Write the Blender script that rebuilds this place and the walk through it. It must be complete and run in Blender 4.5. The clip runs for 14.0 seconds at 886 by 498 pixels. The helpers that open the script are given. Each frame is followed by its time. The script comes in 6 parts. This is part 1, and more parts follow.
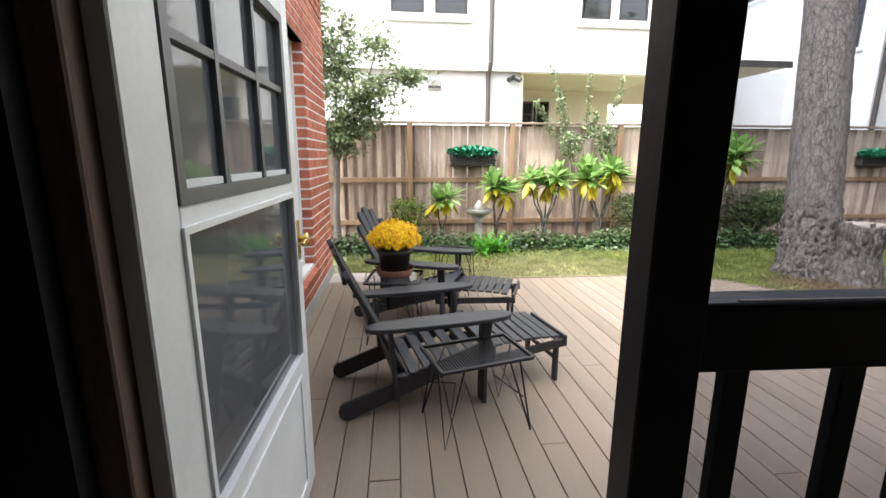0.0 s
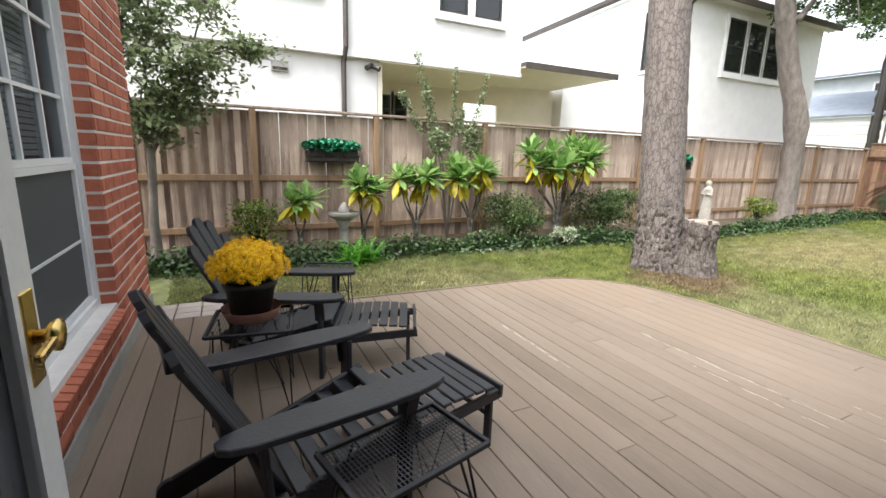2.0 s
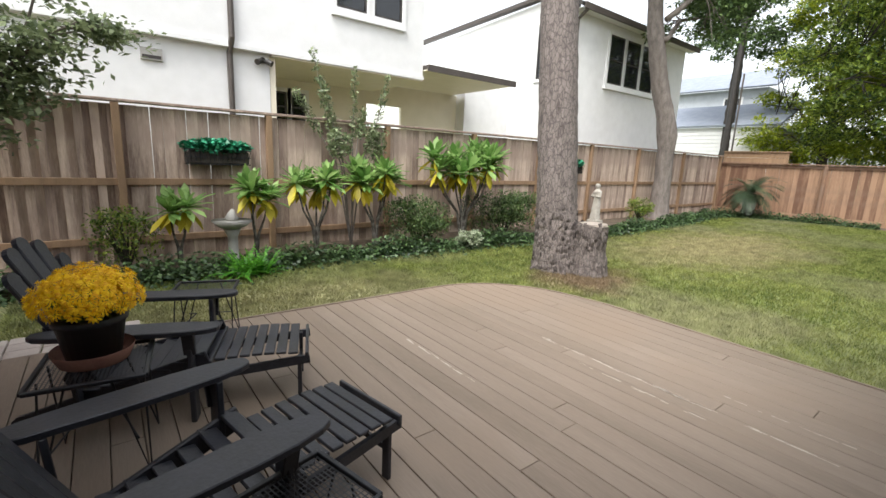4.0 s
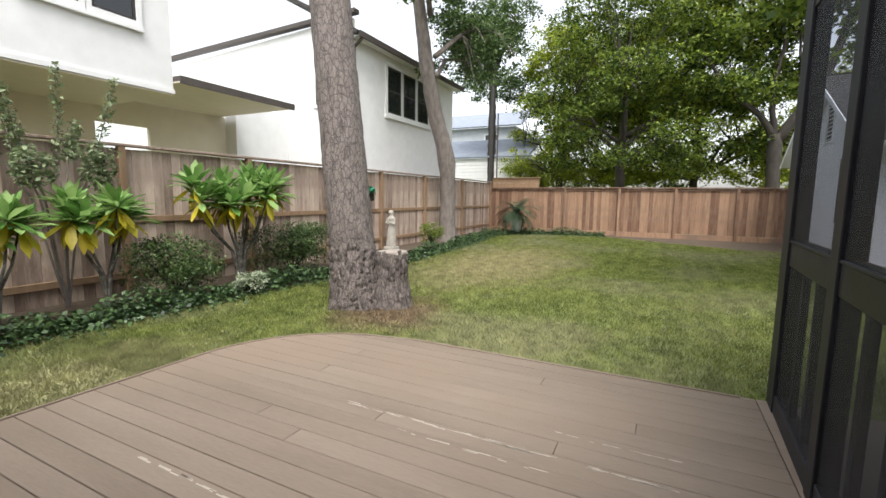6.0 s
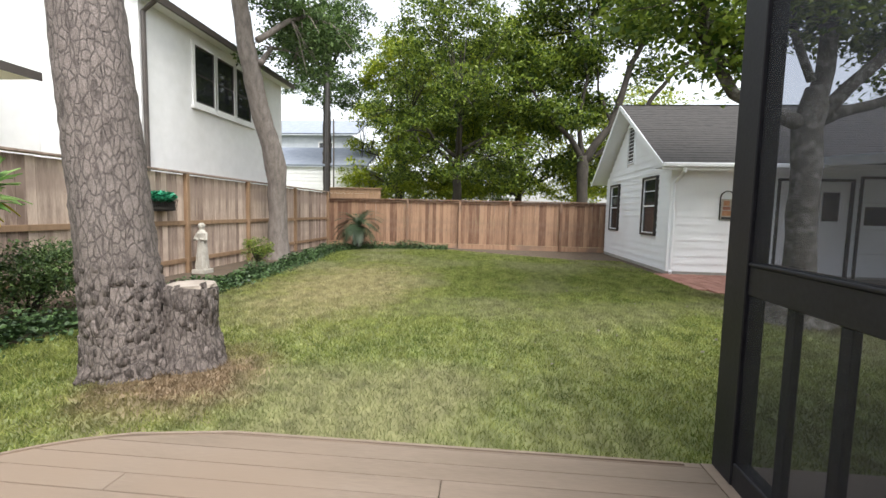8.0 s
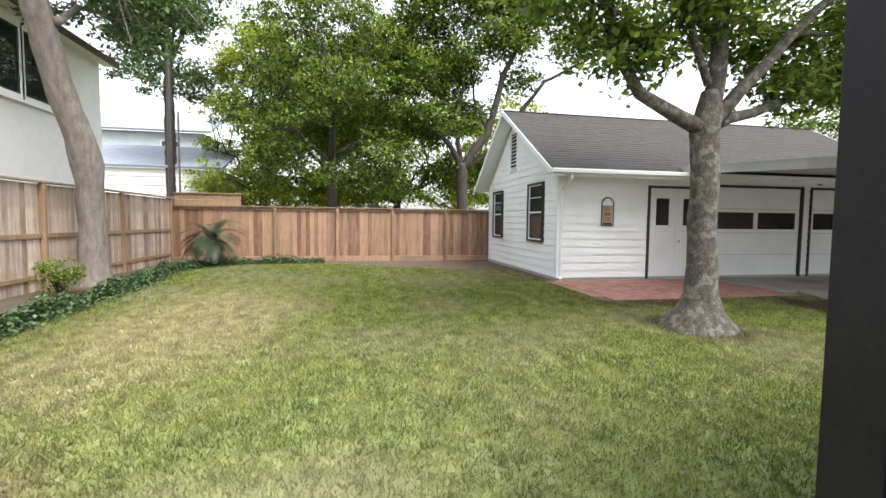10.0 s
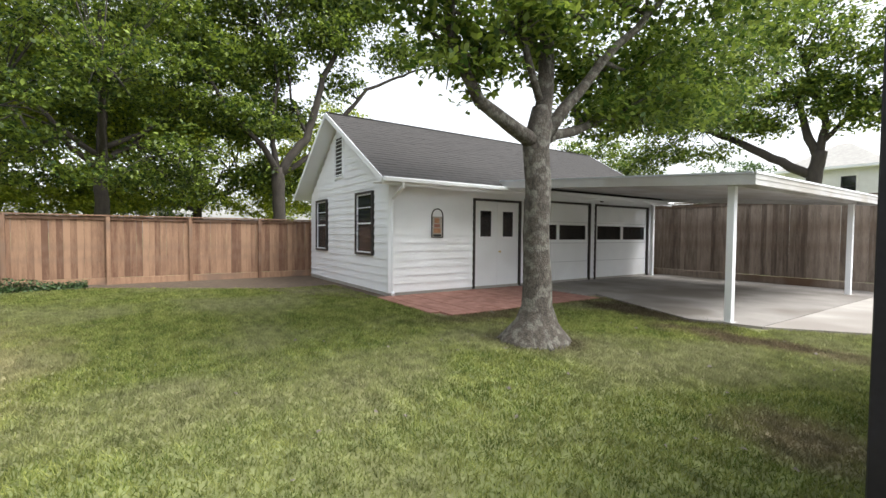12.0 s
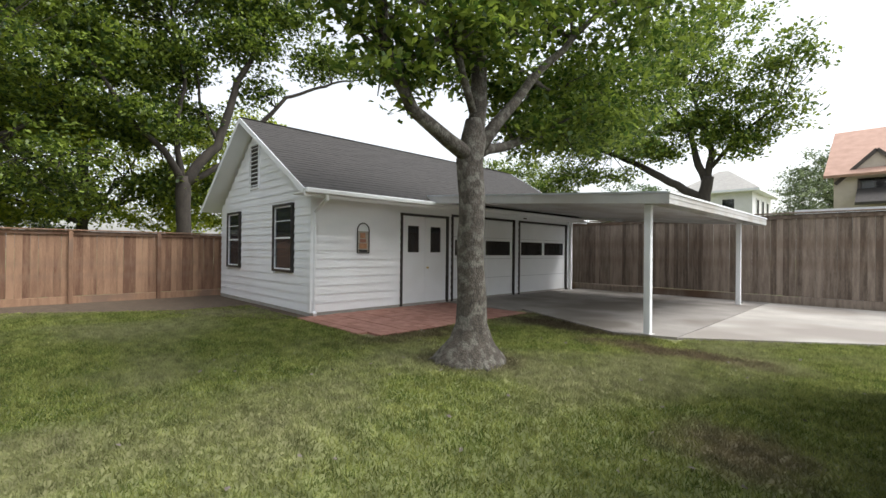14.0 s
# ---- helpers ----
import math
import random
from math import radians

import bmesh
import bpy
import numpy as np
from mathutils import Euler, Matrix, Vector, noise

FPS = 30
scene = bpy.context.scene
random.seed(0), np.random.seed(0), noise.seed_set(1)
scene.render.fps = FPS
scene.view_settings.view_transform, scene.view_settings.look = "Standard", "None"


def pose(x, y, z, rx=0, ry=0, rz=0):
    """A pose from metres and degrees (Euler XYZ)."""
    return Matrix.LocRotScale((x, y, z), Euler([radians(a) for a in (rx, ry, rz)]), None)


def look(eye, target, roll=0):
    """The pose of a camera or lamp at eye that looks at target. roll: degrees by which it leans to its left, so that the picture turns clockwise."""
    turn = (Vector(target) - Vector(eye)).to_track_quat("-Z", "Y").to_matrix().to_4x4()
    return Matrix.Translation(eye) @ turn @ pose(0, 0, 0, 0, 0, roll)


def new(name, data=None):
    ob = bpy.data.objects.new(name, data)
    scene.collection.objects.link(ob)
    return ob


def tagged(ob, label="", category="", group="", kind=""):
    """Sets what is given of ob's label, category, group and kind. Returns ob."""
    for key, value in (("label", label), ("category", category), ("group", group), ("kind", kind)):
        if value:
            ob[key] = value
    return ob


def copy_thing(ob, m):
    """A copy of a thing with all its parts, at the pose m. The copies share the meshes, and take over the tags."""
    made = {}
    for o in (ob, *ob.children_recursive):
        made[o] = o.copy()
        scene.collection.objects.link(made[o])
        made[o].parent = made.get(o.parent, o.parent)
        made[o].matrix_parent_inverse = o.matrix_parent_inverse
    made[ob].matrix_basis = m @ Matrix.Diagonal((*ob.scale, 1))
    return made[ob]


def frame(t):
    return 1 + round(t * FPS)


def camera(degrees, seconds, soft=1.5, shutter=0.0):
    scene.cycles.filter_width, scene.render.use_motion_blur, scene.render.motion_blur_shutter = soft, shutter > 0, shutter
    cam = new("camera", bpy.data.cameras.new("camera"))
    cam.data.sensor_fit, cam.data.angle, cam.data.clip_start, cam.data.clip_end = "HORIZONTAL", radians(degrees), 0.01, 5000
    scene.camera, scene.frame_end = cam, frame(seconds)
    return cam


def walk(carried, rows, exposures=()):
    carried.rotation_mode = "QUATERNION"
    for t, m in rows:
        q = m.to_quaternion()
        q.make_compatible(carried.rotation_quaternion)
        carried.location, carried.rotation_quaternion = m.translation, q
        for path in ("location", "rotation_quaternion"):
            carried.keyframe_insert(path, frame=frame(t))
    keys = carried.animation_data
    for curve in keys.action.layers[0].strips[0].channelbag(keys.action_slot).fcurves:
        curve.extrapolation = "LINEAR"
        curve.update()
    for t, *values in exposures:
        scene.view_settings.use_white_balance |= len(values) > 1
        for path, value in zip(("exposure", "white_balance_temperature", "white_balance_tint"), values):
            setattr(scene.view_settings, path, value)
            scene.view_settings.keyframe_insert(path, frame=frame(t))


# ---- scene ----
cam = camera(90.4, 14.0)
PATH = [
    (0, (1.312, 1.379, 1.509), (1.525, 3.325, 1.097), 0.2),
    (0.5, (1.184, 1.674, 1.508), (1.586, 3.591, 1.101), 0.6),
    (1, (1.251, 1.9, 1.497), (1.767, 3.789, 1.091), -0.2),
    (1.5, (1.277, 2.092, 1.507), (1.942, 3.932, 1.09), 0.7),
    (2, (1.23, 2.278, 1.492), (2.087, 4.037, 1.077), 1.7),
    (4.5, (1.5, 2.485, 1.545), (2.834, 3.931, 1.189), 1.7),
    (5, (1.588, 2.636, 1.491), (3.107, 3.906, 1.203), 0.7),
    (5.5, (1.644, 2.717, 1.512), (3.312, 3.789, 1.246), 1.1),
    (6, (2.054, 2.883, 1.456), (3.834, 3.765, 1.22), 0.7),
    (6.5, (2.334, 3.061, 1.454), (4.209, 3.725, 1.245), 0.8),
    (7, (2.626, 3.227, 1.444), (4.562, 3.69, 1.252), 1.0),
    (9.3, (4.128, 3.546, 1.414), (6.121, 3.435, 1.285), 0.8),
    (9.5, (4.274, 3.555, 1.415), (6.263, 3.384, 1.293), 0.6),
    (10, (4.538, 3.702, 1.428), (6.497, 3.321, 1.305), 0.6),
    (10.5, (4.815, 3.643, 1.438), (6.734, 3.093, 1.325), 0.5),
    (11, (5.085, 3.517, 1.426), (6.946, 2.791, 1.33), 0.3),
    (11.5, (5.305, 3.583, 1.455), (7.059, 2.626, 1.37), 0.6),
    (12, (5.456, 3.545, 1.464), (7.113, 2.427, 1.395), 0.5),
    (12.5, (5.636, 3.352, 1.456), (7.225, 2.139, 1.407), 0.5),
    (13, (5.749, 3.365, 1.463), (7.258, 2.053, 1.434), 0.6),
    (13.5, (5.796, 3.412, 1.451), (7.253, 2.042, 1.443), 0.5),
    (14, (5.796, 3.439, 1.453), (7.233, 2.048, 1.46), 0.6),
]
SKY = 0.15
walk(cam, [(t, look(eye, target, roll)) for t, eye, target, roll in PATH],
     [(0, 2.35), (1, 1.95), (2, 1.47), (5, 1.02), (7, 0.90), (9.5, 1.38), (11.5, 1.2), (14, 0.72)])


# ---- sky and light ----
world = bpy.data.worlds.new("world")
scene.world = world
world.use_nodes = True
wn, wl = world.node_tree.nodes, world.node_tree.links
sky = wn.new("ShaderNodeTexSky")
sky.sky_type, sky.sun_disc = "NISHITA", False
sky.sun_elevation, sky.sun_rotation = radians(58), radians(242)
sky.air_density, sky.dust_density = 1.2, 3.0
cloud = wn.new("ShaderNodeHueSaturation")
cloud.inputs["Saturation"].default_value = 0.27
cloud.inputs["Value"].default_value = 1.3
wl.new(sky.outputs[0], cloud.inputs["Color"])
wl.new(cloud.outputs[0], wn["Background"].inputs["Color"])
wn["Background"].inputs["Strength"].default_value = SKY
sun = new("sun", bpy.data.lights.new("sun", "SUN"))
sun.data.energy, sun.data.angle, sun.data.color = 1.4, radians(30), (1.0, 0.98, 0.95)
sun.matrix_world = look((-47, -25, 85), (0, 0, 0))

# ---- materials ----
def mat(name, c1, c2, scale=6.0, rough=0.7, bump=0.15, stretch=(1, 1, 1), metal=0.0, rand=0.0, fine=60.0, island=0.0, translucent=0.0, spec=0.5, c3=None, big=0.6, patches=()):
    m = bpy.data.materials.new(name)
    m.use_nodes = True
    n, l = m.node_tree.nodes, m.node_tree.links
    p = n["Principled BSDF"]
    tc = n.new("ShaderNodeTexCoord")
    mp = n.new("ShaderNodeMapping")
    mp.inputs["Scale"].default_value = stretch
    l.new(tc.outputs["Object"], mp.inputs["Vector"])
    oi = n.new("ShaderNodeObjectInfo")
    add = n.new("ShaderNodeVectorMath")
    l.new(mp.outputs[0], add.inputs[0])
    comb = n.new("ShaderNodeVectorMath")
    comb.operation = "SCALE"
    comb.inputs[0].default_value = (17, 31, 11)
    l.new(oi.outputs["Random"], comb.inputs["Scale"])
    l.new(comb.outputs[0], add.inputs[1])
    a = n.new("ShaderNodeTexNoise")
    a.inputs["Scale"].default_value, a.inputs["Detail"].default_value = scale, 5
    b = n.new("ShaderNodeTexNoise")
    b.inputs["Scale"].default_value, b.inputs["Detail"].default_value = fine, 3
    c = n.new("ShaderNodeTexNoise")
    c.inputs["Scale"].default_value, c.inputs["Detail"].default_value = big, 2
    for t in (a, b):
        l.new(add.outputs[0], t.inputs["Vector"])
    l.new(tc.outputs["Object"], c.inputs["Vector"])
    f1 = n.new("ShaderNodeMath")
    f1.operation = "MULTIPLY_ADD"
    f1.inputs[1].default_value, f1.inputs[2].default_value = 0.45, 0.0
    l.new(b.outputs[0], f1.inputs[0])
    f2 = n.new("ShaderNodeMath")
    f2.operation = "MULTIPLY_ADD"
    f2.inputs[1].default_value = 0.9
    l.new(a.outputs[0], f2.inputs[0])
    l.new(f1.outputs[0], f2.inputs[2])
    last = f2
    if rand or island:
        geo = n.new("ShaderNodeNewGeometry")
        f3 = n.new("ShaderNodeMath")
        f3.operation = "MULTIPLY_ADD"
        f3.inputs[1].default_value = rand or island
        l.new(oi.outputs["Random"] if rand else geo.outputs["Random Per Island"], f3.inputs[0])
        l.new(last.outputs[0], f3.inputs[2])
        f4 = n.new("ShaderNodeMath")
        f4.operation = "SUBTRACT"
        f4.inputs[1].default_value = (rand or island) / 2
        l.new(f3.outputs[0], f4.inputs[0])
        last = f4
    mr = n.new("ShaderNodeMapRange")
    mr.inputs["From Min"].default_value, mr.inputs["From Max"].default_value = 0.4, 0.95
    l.new(last.outputs[0], mr.inputs["Value"])
    mix = n.new("ShaderNodeMix")
    mix.data_type = "RGBA"
    mix.inputs["A"].default_value, mix.inputs["B"].default_value = (*c1, 1), (*c2, 1)
    l.new(mr.outputs[0], mix.inputs["Factor"])
    col = mix.outputs["Result"]
    if c3:
        mr2 = n.new("ShaderNodeMapRange")
        mr2.inputs["From Min"].default_value, mr2.inputs["From Max"].default_value = 0.48, 0.62
        l.new(c.outputs[0], mr2.inputs["Value"])
        mix2 = n.new("ShaderNodeMix")
        mix2.data_type = "RGBA"
        mix2.inputs["B"].default_value = (*c3, 1)
        l.new(mr2.outputs[0], mix2.inputs["Factor"])
        l.new(col, mix2.inputs["A"])
        col = mix2.outputs["Result"]
    for px, py, rx, ry, pc in patches:
        pm = n.new("ShaderNodeMapping")
        pm.inputs["Location"].default_value = (-px / rx, -py / ry, 0)
        pm.inputs["Scale"].default_value = (1 / rx, 1 / ry, 0)
        l.new(tc.outputs["Object"], pm.inputs["Vector"])
        ln = n.new("ShaderNodeVectorMath")
        ln.operation = "LENGTH"
        l.new(pm.outputs[0], ln.inputs[0])
        ad = n.new("ShaderNodeMath")
        ad.operation = "MULTIPLY_ADD"
        ad.inputs[1].default_value = 1.6
        l.new(a.outputs[0], ad.inputs[0])
        l.new(ln.outputs["Value"], ad.inputs[2])
        pr = n.new("ShaderNodeMapRange")
        pr.inputs["From Min"].default_value, pr.inputs["From Max"].default_value = 1.25, 2.0
        pr.inputs["To Min"].default_value, pr.inputs["To Max"].default_value = 0.92, 0.0
        l.new(ad.outputs[0], pr.inputs["Value"])
        pmix = n.new("ShaderNodeMix")
        pmix.data_type = "RGBA"
        pmix.inputs["B"].default_value = (*pc, 1)
        l.new(pr.outputs[0], pmix.inputs["Factor"])
        l.new(col, pmix.inputs["A"])
        col = pmix.outputs["Result"]
    l.new(col, p.inputs["Base Color"])
    rr = n.new("ShaderNodeMapRange")
    rr.inputs["To Min"].default_value, rr.inputs["To Max"].default_value = max(rough - 0.12, 0.02), min(rough + 0.12, 1)
    l.new(a.outputs[0], rr.inputs["Value"])
    l.new(rr.outputs[0], p.inputs["Roughness"])
    p.inputs["Metallic"].default_value = metal
    p.inputs["Specular IOR Level"].default_value = spec
    if bump:
        bp = n.new("ShaderNodeBump")
        bp.inputs["Strength"].default_value, bp.inputs["Distance"].default_value = bump, 0.01 if bump < 0.85 else 0.05
        l.new(f2.outputs[0], bp.inputs["Height"])
        l.new(bp.outputs[0], p.inputs["Normal"])
    if translucent:
        tr = n.new("ShaderNodeBsdfTranslucent")
        l.new(col, tr.inputs["Color"])
        ms = n.new("ShaderNodeMixShader")
        ms.inputs[0].default_value = translucent
        l.new(p.outputs[0], ms.inputs[1])
        l.new(tr.outputs[0], ms.inputs[2])
        l.new(ms.outputs[0], n["Material Output"].inputs["Surface"])
    return m


def glass(name, tint=(0.9, 0.95, 0.95), see=0.5, rough=0.02, dark=None):
    m = bpy.data.materials.new(name)
    m.use_nodes = True
    n, l = m.node_tree.nodes, m.node_tree.links
    p = n["Principled BSDF"]
    p.inputs["Base Color"].default_value = (*(dark or (0.02, 0.022, 0.025)), 1)
    p.inputs["Roughness"].default_value = rough
    p.inputs["Specular IOR Level"].default_value = 0.8
    tr = n.new("ShaderNodeBsdfTransparent")
    tr.inputs[0].default_value = (*tint, 1)
    ms = n.new("ShaderNodeMixShader")
    ms.inputs[0].default_value = see
    l.new(p.outputs[0], ms.inputs[1])
    l.new(tr.outputs[0], ms.inputs[2])
    l.new(ms.outputs[0], n["Material Output"].inputs["Surface"])
    return m


def cracked(m, scale, stretch, width, dark=0.45):
    """Dark narrow cracks between irregular plates of bark, sunk into the relief."""
    n, l = m.node_tree.nodes, m.node_tree.links
    p = n["Principled BSDF"]
    tc = n.new("ShaderNodeTexCoord")
    mp = n.new("ShaderNodeMapping")
    mp.inputs["Scale"].default_value = stretch
    l.new(tc.outputs["Object"], mp.inputs["Vector"])
    wob = n.new("ShaderNodeTexNoise")
    wob.inputs["Scale"].default_value = scale * 0.6
    l.new(mp.outputs[0], wob.inputs["Vector"])
    off = n.new("ShaderNodeVectorMath")
    off.operation = "MULTIPLY_ADD"
    off.inputs[1].default_value = (0.9 / scale,) * 3
    l.new(wob.outputs["Color"], off.inputs[0])
    l.new(mp.outputs[0], off.inputs[2])
    v = n.new("ShaderNodeTexVoronoi")
    v.feature = "DISTANCE_TO_EDGE"
    v.inputs["Scale"].default_value = scale
    l.new(off.outputs[0], v.inputs["Vector"])
    mr = n.new("ShaderNodeMapRange")
    mr.inputs["From Max"].default_value = width * 2.2
    mr.inputs["To Min"].default_value, mr.inputs["To Max"].default_value = dark, 1.0
    l.new(v.outputs["Distance"], mr.inputs["Value"])
    old = p.inputs["Base Color"].links[0].from_socket
    mx = n.new("ShaderNodeMix")
    mx.data_type, mx.blend_type = "RGBA", "MULTIPLY"
    mx.inputs["Factor"].default_value = 1.0
    l.new(old, mx.inputs["A"])
    l.new(mr.outputs[0], mx.inputs["B"])
    l.new(mx.outputs["Result"], p.inputs["Base Color"])
    bp = n.new("ShaderNodeBump")
    bp.inputs["Strength"].default_value, bp.inputs["Distance"].default_value = 0.8, 0.012
    l.new(mr.outputs[0], bp.inputs["Height"])
    l.new(p.inputs["Normal"].links[0].from_socket, bp.inputs["Normal"])
    l.new(bp.outputs[0], p.inputs["Normal"])


def stripes(m):
    """Faint mower bands that run along the yard, broken up by noise."""
    n, l = m.node_tree.nodes, m.node_tree.links
    p = n["Principled BSDF"]
    tc = n.new("ShaderNodeTexCoord")
    w = n.new("ShaderNodeTexWave")
    w.bands_direction = "Y"
    w.inputs["Scale"].default_value, w.inputs["Distortion"].default_value = 0.8, 2.2
    w.inputs["Detail"].default_value, w.inputs["Detail Scale"].default_value = 3.0, 0.5
    l.new(tc.outputs["Object"], w.inputs["Vector"])
    t = n.new("ShaderNodeTexNoise")
    t.inputs["Scale"].default_value, t.inputs["Detail"].default_value = 5.5, 4
    l.new(tc.outputs["Object"], t.inputs["Vector"])
    a = n.new("ShaderNodeMath")
    a.operation = "MULTIPLY_ADD"
    a.inputs[1].default_value = 0.055
    l.new(w.outputs["Fac"], a.inputs[0])
    l.new(t.outputs[0], a.inputs[2])
    mr = n.new("ShaderNodeMapRange")
    mr.inputs["From Min"].default_value, mr.inputs["From Max"].default_value = 0.34, 0.72
    mr.inputs["To Min"].default_value, mr.inputs["To Max"].default_value = 0.68, 1.28
    l.new(a.outputs[0], mr.inputs["Value"])
    old = p.inputs["Base Color"].links[0].from_socket
    mx = n.new("ShaderNodeVectorMath")
    mx.operation = "SCALE"
    l.new(old, mx.inputs[0])
    l.new(mr.outputs[0], mx.inputs["Scale"])
    for k in list(old.links):
        l.new(mx.outputs[0], k.to_socket) if k.to_node != mx else None


M = {}
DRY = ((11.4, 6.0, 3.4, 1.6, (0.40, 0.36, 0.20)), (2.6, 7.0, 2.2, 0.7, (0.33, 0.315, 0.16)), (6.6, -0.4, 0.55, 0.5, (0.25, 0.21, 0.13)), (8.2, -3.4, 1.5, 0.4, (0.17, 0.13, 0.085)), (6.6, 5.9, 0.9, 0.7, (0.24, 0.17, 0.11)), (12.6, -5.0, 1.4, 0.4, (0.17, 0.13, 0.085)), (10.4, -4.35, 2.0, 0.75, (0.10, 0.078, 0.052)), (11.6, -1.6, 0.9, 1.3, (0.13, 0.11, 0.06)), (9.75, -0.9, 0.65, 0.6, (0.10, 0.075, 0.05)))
M["deck"] = mat("deck_boards", (0.184, 0.142, 0.105), (0.270, 0.213, 0.166), 2.2, 0.62, 0.2, (3, 0.35, 1), rand=0.25, fine=40, c3=(0.234, 0.178, 0.132), big=0.7)
M["dark_under"] = mat("deck_underside", (0.10, 0.078, 0.058), (0.16, 0.125, 0.09), 4)
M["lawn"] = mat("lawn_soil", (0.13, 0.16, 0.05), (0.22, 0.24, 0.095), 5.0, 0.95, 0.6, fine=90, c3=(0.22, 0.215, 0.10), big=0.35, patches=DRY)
M["soil"] = mat("bare_soil", (0.055, 0.038, 0.025), (0.125, 0.092, 0.063), 5, 0.95, 0.6)
M["fence"] = mat("weathered_cedar", (0.20, 0.14, 0.11), (0.58, 0.46, 0.37), 3, 0.85, 0.4, (4, 4, 0.5), rand=0.5, fine=25, c3=(0.31, 0.232, 0.19), big=1.3)
M["fence_back"] = mat("red_cedar", (0.15, 0.078, 0.047), (0.36, 0.22, 0.138), 3, 0.8, 0.3, (4, 4, 0.5), rand=0.6, fine=25, c3=(0.215, 0.14, 0.098), big=1.1)
M["fence_grey"] = mat("grey_brown_boards", (0.11, 0.082, 0.062), (0.34, 0.275, 0.225), 3, 0.85, 0.4, (4, 4, 0.5), rand=0.45, fine=25, c3=(0.145, 0.088, 0.056), big=0.6)
M["post"] = mat("cedar_post", (0.20, 0.125, 0.07), (0.33, 0.215, 0.13), 3, 0.8, 0.3, (4, 4, 0.5))
M["brick"] = mat("red_brick", (0.33, 0.085, 0.05), (0.56, 0.185, 0.11), 9, 0.85, 0.5, rand=0.45, fine=120)
M["mortar"] = mat("pale_mortar", (0.68, 0.65, 0.61), (0.82, 0.79, 0.76), 10, 0.95, 0.5)
M["foundation"] = mat("concrete_base", (0.30, 0.29, 0.27), (0.42, 0.41, 0.38), 5, 0.9, 0.4)
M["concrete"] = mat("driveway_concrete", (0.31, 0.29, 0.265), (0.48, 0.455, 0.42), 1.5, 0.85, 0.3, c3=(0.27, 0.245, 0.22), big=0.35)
# Darker than the driveway: dirt, plus the carport's shade mixed into the colour.
M["concrete_stained_shade"] = mat("stained_shaded_slab_concrete", (0.20, 0.185, 0.17), (0.35, 0.33, 0.305), 1.5, 0.85, 0.3, c3=(0.17, 0.15, 0.13), big=0.5)
M["patio"] = mat("red_paving", (0.24, 0.11, 0.08), (0.38, 0.20, 0.155), 6, 0.9, 0.4, rand=0.4)
M["white"] = mat("white_paint", (0.83, 0.86, 0.89), (0.88, 0.905, 0.93), 3, 0.5, 0.2, c3=(0.80, 0.82, 0.84))
M["doorwhite"] = mat("door_white_paint", (0.70, 0.71, 0.72), (0.82, 0.83, 0.83), 4, 0.4, 0.08)
M["stucco"] = mat("white_painted_brick", (0.70, 0.70, 0.69), (0.79, 0.79, 0.785), 4, 0.8, 0.35, fine=90)
M["cream"] = mat("cream_soffit", (0.72, 0.66, 0.53), (0.80, 0.74, 0.61), 3, 0.7, 0.1)
M["blacktrim"] = mat("black_trim", (0.015, 0.013, 0.012), (0.04, 0.034, 0.03), 6, 0.5, 0.15)
M["porch"] = mat("black_porch_paint", (0.010, 0.010, 0.013), (0.028, 0.028, 0.034), 3, 0.5, 0.15, fine=40, spec=0.3)
M["worn"] = mat("worn_wood_edge", (0.20, 0.14, 0.10), (0.42, 0.36, 0.31), 8, 0.8, 0.4)
M["jamb"] = mat("brown_jamb", (0.10, 0.06, 0.045), (0.24, 0.17, 0.13), 5, 0.6, 0.3, (5, 5, 0.6))
M["chair"] = mat("charcoal_painted_wood", (0.013, 0.014, 0.018), (0.040, 0.042, 0.052), 5, 0.45, 0.25, (1, 1, 1), fine=70)
M["iron"] = mat("black_wrought_iron", (0.02, 0.021, 0.024), (0.05, 0.052, 0.058), 9, 0.4, 0.15, metal=0.6)
M["terracotta"] = mat("terracotta", (0.24, 0.11, 0.08), (0.36, 0.18, 0.13), 8, 0.8, 0.3)
M["pot"] = mat("black_plastic", (0.015, 0.015, 0.017), (0.035, 0.035, 0.037), 4, 0.45, 0.05)
M["yellow"] = mat("yellow_petals", (0.80, 0.44, 0.004), (1.0, 0.72, 0.01), 20, 0.7, 0, island=0.8, translucent=0.25)
M["bark_pine"] = mat("pine_bark", (0.075, 0.060, 0.053), (0.25, 0.212, 0.192), 11, 0.95, 0.7, (1.6, 1.6, 0.5), fine=60, island=0.35)
cracked(M["bark_pine"], 21.0, (1.0, 1.0, 0.42), 0.06, 0.5)
cracked(M["bark_pine"], 52.0, (1.0, 1.0, 0.6), 0.05, 0.72)
M["bark"] = mat("grey_bark", (0.040, 0.034, 0.028), (0.145, 0.127, 0.104), 12, 0.95, 0.8, (1.5, 1.5, 0.6), fine=50, c3=(0.19, 0.182, 0.155), big=9)
cracked(M["bark"], 34.0, (1.0, 1.0, 0.45), 0.08, 0.6)
M["bark_dark"] = mat("dark_bark", (0.022, 0.018, 0.015), (0.065, 0.055, 0.045), 5, 0.95, 0.8, (1.5, 1.5, 0.5), fine=40)
M["bark_tan"] = mat("smooth_tan_bark", (0.09, 0.075, 0.065), (0.26, 0.225, 0.20), 7, 0.9, 0.5, (1.5, 1.5, 0.5), fine=40)
M["cutwood"] = mat("cut_wood", (0.26, 0.22, 0.18), (0.40, 0.35, 0.30), 6, 0.9, 0.3)
